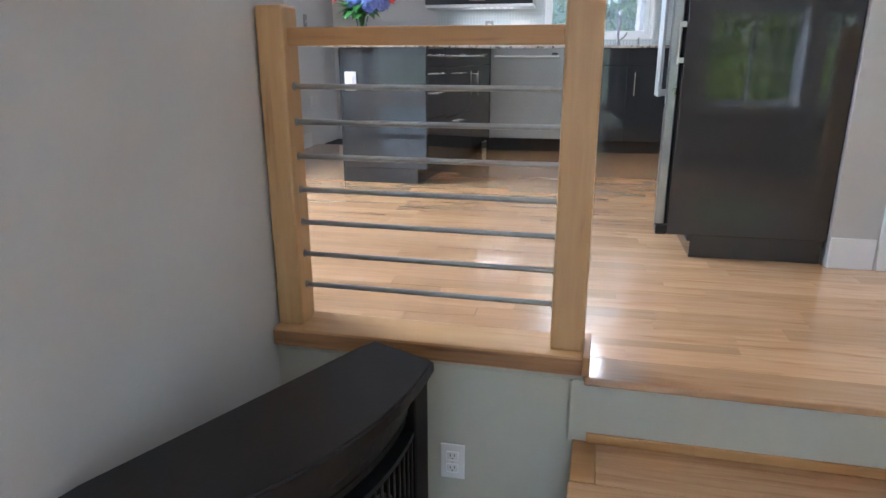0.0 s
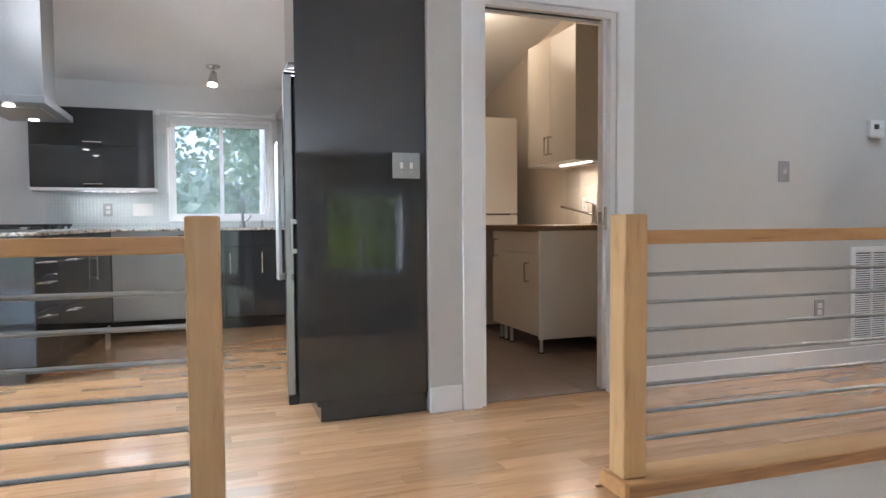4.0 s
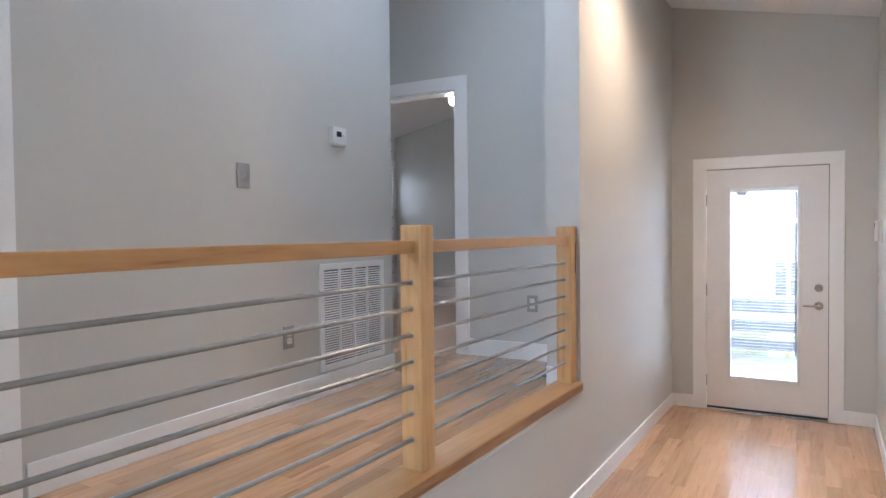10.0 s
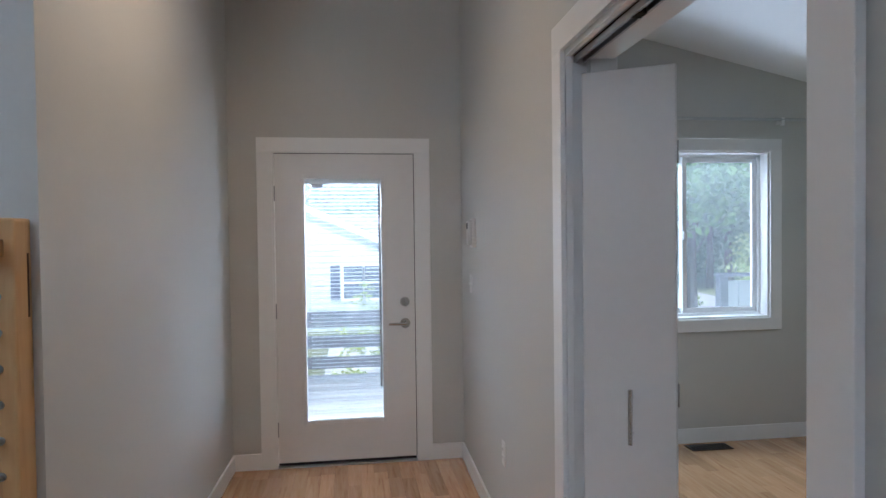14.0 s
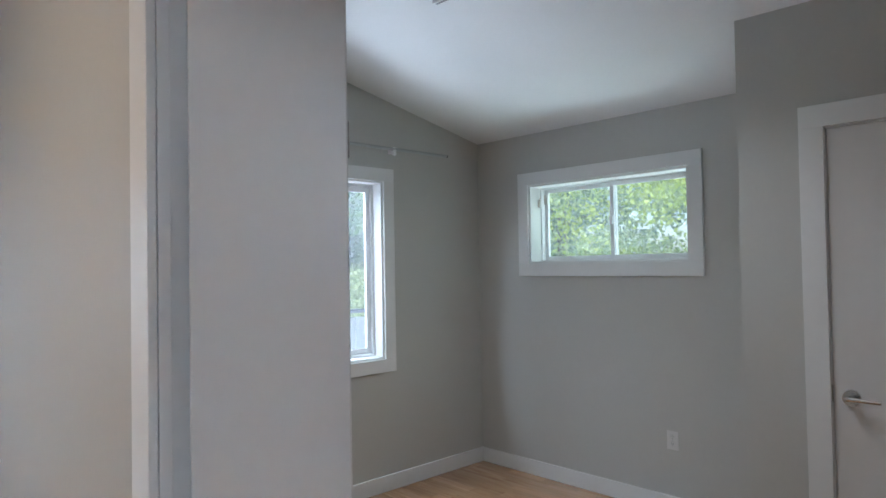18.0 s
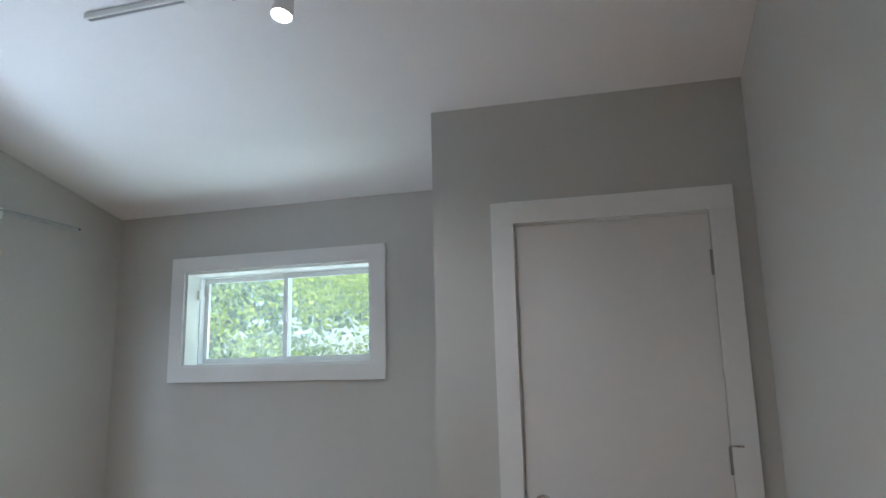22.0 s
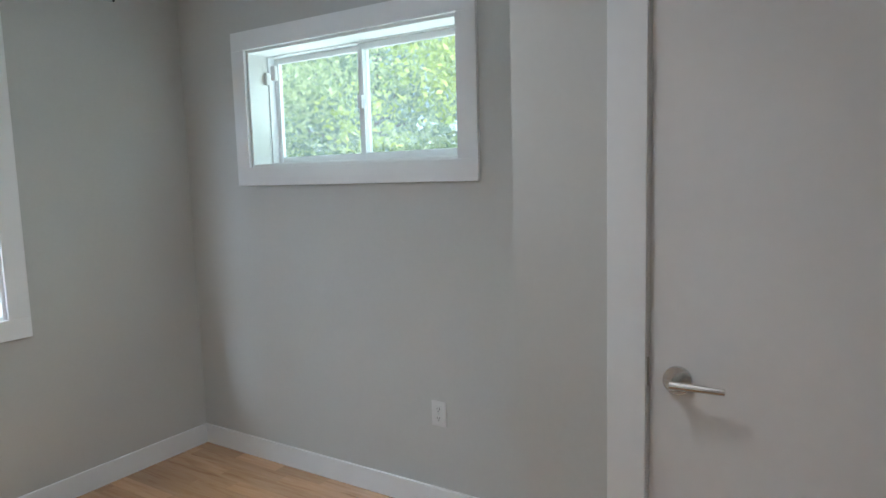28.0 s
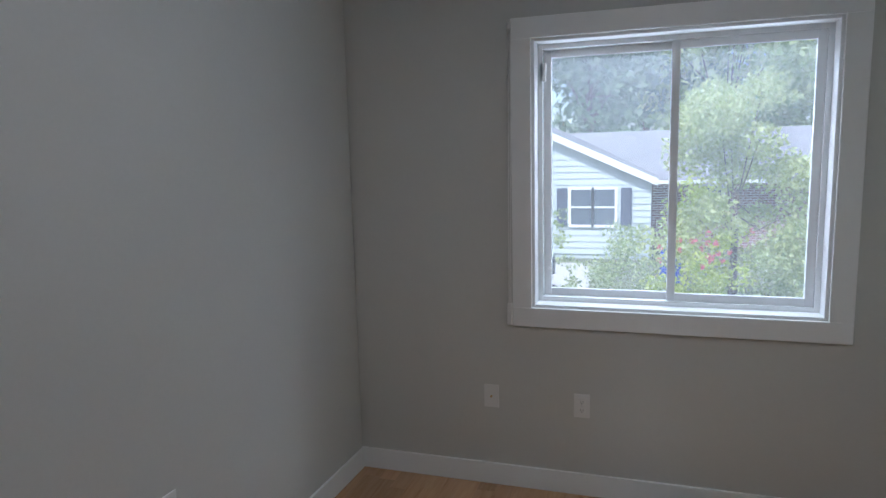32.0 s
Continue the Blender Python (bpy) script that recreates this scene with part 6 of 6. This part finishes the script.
# foliage: one leaf mesh per clump, many clumps to a crown
def leaf_mat(name, dark, light):
    m, n, l, b = node_mat(name)
    geo = n.new("ShaderNodeNewGeometry")
    ra = n.new("ShaderNodeValToRGB")
    ra.color_ramp.elements[0].color, ra.color_ramp.elements[1].color = (*dark, 1), (*light, 1)
    l.new(geo.outputs["Random Per Island"], ra.inputs[0])
    l.new(ra.outputs[0], b.inputs["Base Color"])
    b.inputs["Roughness"].default_value = 0.5
    b.inputs["Subsurface Weight"].default_value = 0.0
    tr = n.new("ShaderNodeBsdfTranslucent")
    l.new(ra.outputs[0], tr.inputs["Color"])
    mix = n.new("ShaderNodeMixShader")
    mix.inputs[0].default_value = 0.5
    l.new(b.outputs[0], mix.inputs[1])
    l.new(tr.outputs[0], mix.inputs[2])
    l.new(mix.outputs[0], n["Material Output"].inputs["Surface"])
    return m


DARK_LEAF = leaf_mat("tree_leaves", (0.10, 0.16, 0.08), (0.22, 0.30, 0.16))
LIGHT_LEAF = leaf_mat("shrub_leaves", (0.30, 0.40, 0.06), (0.64, 0.70, 0.17))
PALE_LEAF = leaf_mat("pale_leaves", (0.25, 0.34, 0.12), (0.55, 0.61, 0.29))
MID_LEAF = leaf_mat("oak_leaves", (0.09, 0.19, 0.05), (0.22, 0.36, 0.10))
PINK = leaf_mat("pink_blossom", (0.60, 0.14, 0.14), (0.78, 0.30, 0.30))
FROND_LEAF = leaf_mat("frond_leaves", (0.28, 0.42, 0.28), (0.54, 0.66, 0.50))
WOOD_LEAF = leaf_mat("wood_edge_leaves", (0.20, 0.33, 0.15), (0.46, 0.58, 0.30))
MYRTLE = leaf_mat("myrtle_leaves", (0.38, 0.45, 0.15), (0.66, 0.70, 0.33))
TRUNK = plain("bark", (0.11, 0.085, 0.065), 0.9, grain=0.4, scale=12, bump=0.2)


def leaves(blobs, size, seed, per):
    """Leaf quads scattered near the surface of uneven blobs (x, y, z, radius)."""
    g = np.random.default_rng(seed)
    cs = []
    for x, y, z, r in blobs:
        n = max(20, int(per * r * r))
        v = g.normal(size=(n, 3))
        v /= np.linalg.norm(v, axis=1)[:, None]
        rad = r * g.uniform(0.25, 1.28, n) ** 0.75
        cs.append(np.array((x, y, z)) + v * rad[:, None] * np.array((1, 1, 0.85)))
    c = np.concatenate(cs)
    n = len(c)
    a, b2 = g.normal(size=(n, 3)), g.normal(size=(n, 3))
    a /= np.linalg.norm(a, axis=1)[:, None]
    b2 -= (a * b2).sum(1)[:, None] * a
    b2 /= np.linalg.norm(b2, axis=1)[:, None]
    s = size * g.uniform(0.6, 1.3, (n, 1))
    pts = np.stack([c - a * s, c + b2 * s * 0.5, c + a * s, c - b2 * s * 0.5], 1).reshape(-1, 3)
    me = bpy.data.meshes.new("crown")
    me.from_pydata(pts.tolist(), [], np.arange(4 * n).reshape(-1, 4).tolist())
    return me


def gz(x):
    return GZ if x < 10 else -1.75 if x > 17 else GZ - (x - 10) / 7


def tree(x, y, h, r, seed, mat, size=0.09, per=260, name="tree", label="tall leafy garden tree", trunk=True, low=0.35):
    rg = random.Random(seed)
    root = thing(name, pose(x, y, gz(x)), label, "tree" if name == "tree" else "shrub", name + "s outdoors")
    blobs = []
    if trunk:
        tb = bmesh.new()
        rod(tb, (0, 0, 0), (0.05 * h * 0.1, 0, h * 0.55), 0.035 * h * 0.55, 10, 0.018 * h * 0.5)
        part("trunk", tb, TRUNK, root, "rough brown trunk")
    k = int(15 + r * 6)
    for i in range(k):
        a, e = rg.uniform(0, 6.283), rg.uniform(0, 1)
        rr = r * math.sqrt(rg.uniform(0.05, 1)) * (0.85 if e < 0.7 else 0.5)
        bx, by, bz = rr * math.cos(a), rr * math.sin(a), h * (low + (1 - low) * e * 0.92)
        blobs.append((bx, by, bz, r * rg.uniform(0.2, 0.42)))
        if trunk and i % 2 == 0:
            part("limb", rod(bmesh.new(), (0, 0, h * rg.uniform(0.25, 0.5)), (bx * 0.85, by * 0.85, bz), 0.006 * h * 0.5, 6, 0.008), TRUNK, root)
    me = leaves(blobs, size, seed, per)
    me.materials.append(mat)
    cr = new("crown", me)
    cr.parent = root
    return root


# south side, seen through the wide window
for k, (x, y, h, r) in enumerate(((4.9, -5.8, 3.9, 1.5), (6.6, -6.2, 4.2, 1.6), (8.3, -5.6, 3.6, 1.4), (7.6, -7.6, 4.6, 1.6), (5.6, -7.4, 4.6, 1.6), (3.4, -6.6, 4.0, 1.4))):
    tree(x, y, h, r, 10 + k, PALE_LEAF if k in (2, 3) else LIGHT_LEAF, 0.036, 1900, "shrub", "tall light green shrub beside the house", trunk=False, low=0.15)
for k, (x, y, h, r) in enumerate(((3.0, -14, 10, 3.4), (9.0, -15, 11, 3.6), (0.0, -13, 9, 3.2), (14, -14, 11, 3.6), (-4, -14, 10, 3.4))):
    tree(x, y, h, r, 30 + k, PALE_LEAF if k in (0, 2) else DARK_LEAF, 0.17, 110)
for k, (x, y, h, r) in enumerate(((1.9, -7.2, 4.6, 1.7), (0.2, -7.6, 4.4, 1.7), (-2.4, -7.4, 4.6, 1.8), (3.4, -9.0, 5.5, 1.9))):
    tree(x, y, h, r, 40 + k, LIGHT_LEAF if k < 2 else MID_LEAF, 0.06, 600, "shrub", "tall green shrub beside the lawn", trunk=False, low=0.1)
# east side, seen through the bedroom window and the entry door
for k, (x, y, h, r) in enumerate(((40, 9, 13, 4.5), (42, 2, 14, 5), (41, -5, 12, 4.4), (43, -11, 14, 5), (44, 15, 13, 4.6), (40, -17, 13, 4.6), (46, -1, 16, 5), (38, -25, 14, 5), (36, -20, 12, 4))):
    tree(x, y, h, r, 50 + k, PALE_LEAF if k in (2, 3) else DARK_LEAF, 0.30, 60)
tree(17.4, -3.0, 4.7, 1.45, 70, MYRTLE, 0.055, 2600, "tree", "pale green crape myrtle in bloom", low=0.22)
tree(16.6, -2.55, 1.75, 0.8, 71, LIGHT_LEAF, 0.045, 1600, "shrub", "rose bush with pink blossom", trunk=False, low=0.1)
tree(17.3, -3.9, 2.1, 0.9, 72, PALE_LEAF, 0.045, 1500, "shrub", "pale green garden shrub", trunk=False, low=0.1)
tree(18.2, -1.0, 1.85, 0.9, 73, PALE_LEAF, 0.04, 1900, "shrub", "round green garden shrub", trunk=False, low=0.05)
tree(17.5, 0.35, 2.2, 0.55, 74, PALE_LEAF, 0.045, 1300, "shrub", "thin flowering garden shrub", trunk=False, low=0.1)
tree(17.2, 0.9, 1.2, 0.5, 75, LIGHT_LEAF, 0.045, 1400, "shrub", "low pale garden shrub", trunk=False, low=0.05)
tree(19.5, -2.6, 3.0, 1.1, 83, LIGHT_LEAF, 0.06, 900, "shrub", "tall green garden shrub before the brick wing", trunk=False, low=0.1)
tree(19.2, -4.9, 1.9, 1.1, 84, PALE_LEAF, 0.06, 900, "shrub", "tall green garden shrub before the brick wing", trunk=False, low=0.1)
tree(16.4, -1.75, 1.0, 0.5, 79, LIGHT_LEAF, 0.04, 1500, "shrub", "low yellow-green garden shrub", trunk=False, low=0.05)
tree(17.8, 3.0, 1.8, 0.7, 80, PALE_LEAF, 0.05, 1200, "shrub", "pale green low garden shrub", trunk=False, low=0.05)
bm = bmesh.new()
rg = random.Random(9)
for k in range(22):
    petal_ball(bm, (15.5 + rg.uniform(-0.12, 0.2), -2.4 + rg.gauss(0, 0.34), -0.05 + rg.gauss(0, 0.2)), 0.04, 8, 0.036, rg)
rb = part("rose_blossom", bm, PINK, None)
tagged(rb, "pink rose blossom on a garden bush", "flowers", kind="stuff")
tree(19.0, -8.35, 9.5, 2.6, 76, MID_LEAF, 0.11, 520, low=0.42)
bb = thing("blue_bin", pose(21.5, -1.96, -1.75), "blue plastic bin beside the shrubs", "bin")
part("body", cube(-0.25, 0.25, -0.25, 0.25, 0, 0.95, bevel=0.03), plain("blue_plastic", (0.03, 0.07, 0.4), 0.5), bb)
part("lid", cube(-0.27, 0.27, -0.27, 0.27, 0.95, 1.02, bevel=0.02), MATS["blue_plastic"], bb)
pth = bmesh.new()
quads(pth, [(17.1, 0.0, -1.74), (24, 0.0, -1.74), (24, 1.4, -1.74), (17.1, 1.4, -1.74)], ((0, 1, 2, 3),))
structure("pavement", pth, plain("concrete", (0.42, 0.41, 0.39), 0.8, grain=0.1, scale=6), "pale concrete garden path", category="pavement")
PALE_F = wood("pale_fence_boards", (0.40, 0.41, 0.43), (0.52, 0.53, 0.55), (0.60, 0.61, 0.63), 0.7, 2, tone=0.12)
pl = thing("plank_fence", pose(8.8, -3.0, GZ), "grey plank screen with a dark cap outside the window", "fence")
for k in range(8):
    part("plank", cube(-0.012, 0.012, -0.02 - (k + 1) * 0.155, -0.02 - k * 0.155 - 0.008, 0.05, 1.74, bevel=0.003, seg=1), PALE_F, pl)
for x, y in ((0, 0), (0, -1.3)):
    part("post", cube(x - 0.045, x + 0.045, y - 0.045, y + 0.045, 0, 1.78, bevel=0.004), FENCE, pl)
part("cap", cube(-0.06, 0.06, -1.36, 0.06, 1.785, 1.815, bevel=0.004), FENCE, pl, "dark cap board")
tree(20.5, -9.2, 1.7, 0.35, 85, LIGHT_LEAF, 0.05, 1800, "shrub", "small conical evergreen at the roadside", trunk=False, low=0.1)
for k, (x, y, h, r) in enumerate(((27, -17, 3.2, 1.8), (31, -19, 3.4, 2.0), (24, -15, 2.6, 1.5), (34, -24, 9, 3.4), (28, -23, 10, 3.6), (23, -22, 9, 3.2), (39, -30, 11, 4), (38, -15.5, 11, 3.6), (37, -19.5, 12, 3.8), (40, -22.5, 13, 4.0), (42, -27, 13, 4.2), (36, -23.5, 6, 2.8), (44, -18, 14, 4.2))):
    tree(x, y, h, r, 120 + k, PALE_LEAF if h < 4 else DARK_LEAF, 0.10 if h < 4 else 0.2, 260 if h < 4 else 190, "shrub" if h < 4 else "tree", "rounded green shrub beyond the road" if h < 4 else "tall leafy garden tree", trunk=h > 4, low=0.1)
rd = bmesh.new()
quads(rd, [(15, -14.5, -1.70), (15, -9.9, -1.70), (36, -17.5, -1.70), (36, -12.9, -1.70)], ((0, 2, 3, 1),))
structure("road", rd, plain("sunlit_asphalt", (0.30, 0.30, 0.30), 0.85, grain=0.1, scale=8), "pale sunlit residential road", category="road")
# north side, seen through the kitchen window
for k, (x, y, h, r) in enumerate(((-1.5, 11, 7, 2.4), (1.7, 11.5, 7.5, 2.4), (0.1, 14, 10, 3.2), (-3.4, 13, 8, 2.6), (3.6, 13.5, 8.5, 2.8), (-4, 15, 10, 3.2), (4.5, 15, 10, 3.2), (9.5, 13, 8, 2.8), (13, 12, 9, 3), (15.2, 11.0, 8, 2.8), (18, 13.5, 9, 3))):
    tree(x, y, h, r, 90 + k, FROND_LEAF if k in (0, 3) else DARK_LEAF if k > 4 else WOOD_LEAF, 0.12 if k == 0 else 0.085 if k < 5 else 0.11, 520 if k == 0 else 1000 if k < 5 else 200, low=0.05, trunk=k > 4)
tk = thing("tree", pose(0.80, 9.6, GZ), "tall pale barked tree trunk outside the kitchen", "tree", "trees outdoors")
part("trunk", rod(bmesh.new(), (0, 0, 0), (0.1, 0, 9), 0.13, 14, 0.09), plain("pale_bark", (0.55, 0.49, 0.46), 0.9, grain=0.35, scale=10, bump=0.2), tk)
for k in range(6):
    part("limb", rod(bmesh.new(), (0.05, 0, 3 + k), (1.2 * (-1) ** k, 0.3 * k - 0.8, 4.5 + k), 0.05, 8, 0.015), MATS["pale_bark"], tk)

# ---- floor strips ----
def planks(name, label, areas, z, seed, near, width=0.0826):
    """Hardwood strips along x over rectangles (x0, x1, y0, y1[, edge]); those inside 'near' are parts, the rest one mesh."""
    rg = random.Random(seed)
    root = structure(name, cube(areas[0][0] + 0.02, areas[0][0] + 0.03, areas[0][2] + 0.02, areas[0][2] + 0.03, z - 0.019, z - 0.012), MAPLE, label, category="floor")
    meshes, rest, count = {}, [], 0
    for area in areas:
        x0, x1, y0, y1 = area[:4]
        n = int(math.ceil((y1 - y0) / width))
        for r in range(n):
            a = y0 + r * width
            b2 = min(a + width, y1)
            lo = x0
            x = lo - rg.uniform(0, 0.8)
            while x < x1:
                ln = rg.choice((0.3, 0.38, 0.45, 0.55, 0.65, 0.8, 1.0))
                xa, xb = max(x, lo), min(x + ln, x1)
                x += ln
                if xb - xa < 0.02:
                    continue
                up = rg.uniform(-0.00015, 0.00015)
                if near[0] < (xa + xb) / 2 < near[1] and near[2] < a < near[3] and count < 300:
                    key = (round(xb - xa, 2), round(b2 - a, 4))
                    if key not in meshes:
                        bm = bmesh.new()
                        lx, ly, c = key[0] / 2 - 0.0001, key[1] / 2 - 0.0001, 0.00025
                        quads(bm, [(-lx, -ly, -0.018), (lx, -ly, -0.018), (lx, ly, -0.018), (-lx, ly, -0.018), (-lx, -ly, -c), (lx, -ly, -c), (lx, ly, -c), (-lx, ly, -c), (-lx + c, -ly + c, 0), (lx - c, -ly + c, 0), (lx - c, ly - c, 0), (-lx + c, ly - c, 0)],
                              ((0, 1, 5, 4), (1, 2, 6, 5), (2, 3, 7, 6), (3, 0, 4, 7), (4, 5, 9, 8), (5, 6, 10, 9), (6, 7, 11, 10), (7, 4, 8, 11), (8, 9, 10, 11)))
                        me = bpy.data.meshes.new("floorboard")
                        bm.to_mesh(me)
                        bm.free()
                        me.materials.append(MAPLE)
                        meshes[key] = me
                    o = new("floorboard", meshes[key])
                    o.parent = root
                    o.matrix_basis = Matrix.Translation(((xa + xb) / 2, (a + b2) / 2, z + up))
                    count += 1
                else:
                    rest.append((xa + 0.0001, xb - 0.0001, a + 0.0001, b2 - 0.0001, z + up))
    vs, fs = [], []
    for xa, xb, ya, yb, zz in rest:
        k, c = len(vs), 0.00025
        vs += [(xa, ya, zz - 0.01), (xb, ya, zz - 0.01), (xb, yb, zz - 0.01), (xa, yb, zz - 0.01), (xa, ya, zz - c), (xb, ya, zz - c), (xb, yb, zz - c), (xa, yb, zz - c), (xa + c, ya + c, zz), (xb - c, ya + c, zz), (xb - c, yb - c, zz), (xa + c, yb - c, zz)]
        fs += [tuple(k + q for q in f) for f in ((0, 1, 5, 4), (1, 2, 6, 5), (2, 3, 7, 6), (3, 0, 4, 7), (4, 5, 9, 8), (5, 6, 10, 9), (6, 7, 11, 10), (7, 4, 8, 11), (8, 9, 10, 11))]
    me = bpy.data.meshes.new("floorboards")
    me.from_pydata(vs, [], fs)
    me.materials.append(MAPLE)
    o = new("floorboards", me)
    o.parent = root
    tagged(o, "maple strip flooring", "", "", "stuff")
    return root


planks("floor_boards_lower", "maple strip floor of entry hall and bedroom", [(-0.79, 6.88, -3.14, 1.86)], 0.0, 3, (2.2, 6.9, -3.2, 1.7))
planks("floor_boards_upper", "maple strip floor of kitchen and landing", [(-0.90, 4.7, 1.87, 2.0), (-2.3, 5.16, 2.0, 2.965), (-2.3, 1.2, 2.965, 5.85), (4.42, 8.97, 2.965, 5.8), (5.16, 8.97, 1.85, 2.965)], U, 5, (-1.5, 5.2, 1.9, 3.4))
structure("floor_edge", cube(0.08, 1.27, 0.10, 0.20, U - 0.02, U, bevel=0.001), MAPLE, "maple boards at the head of the steps", RAILM, "floor")
structure("floor_edge_west", cube(-0.85, 0.08, 0.13, 0.20, U - 0.02, U), MAPLE, "maple boards behind the railing", RAILM, "floor")
structure("floor_edge_east", cube(1.27, 4.6, 0.13, 0.32, U - 0.02, U - 0.001), MAPLE, "maple boards behind the railing", RAILM, "floor")
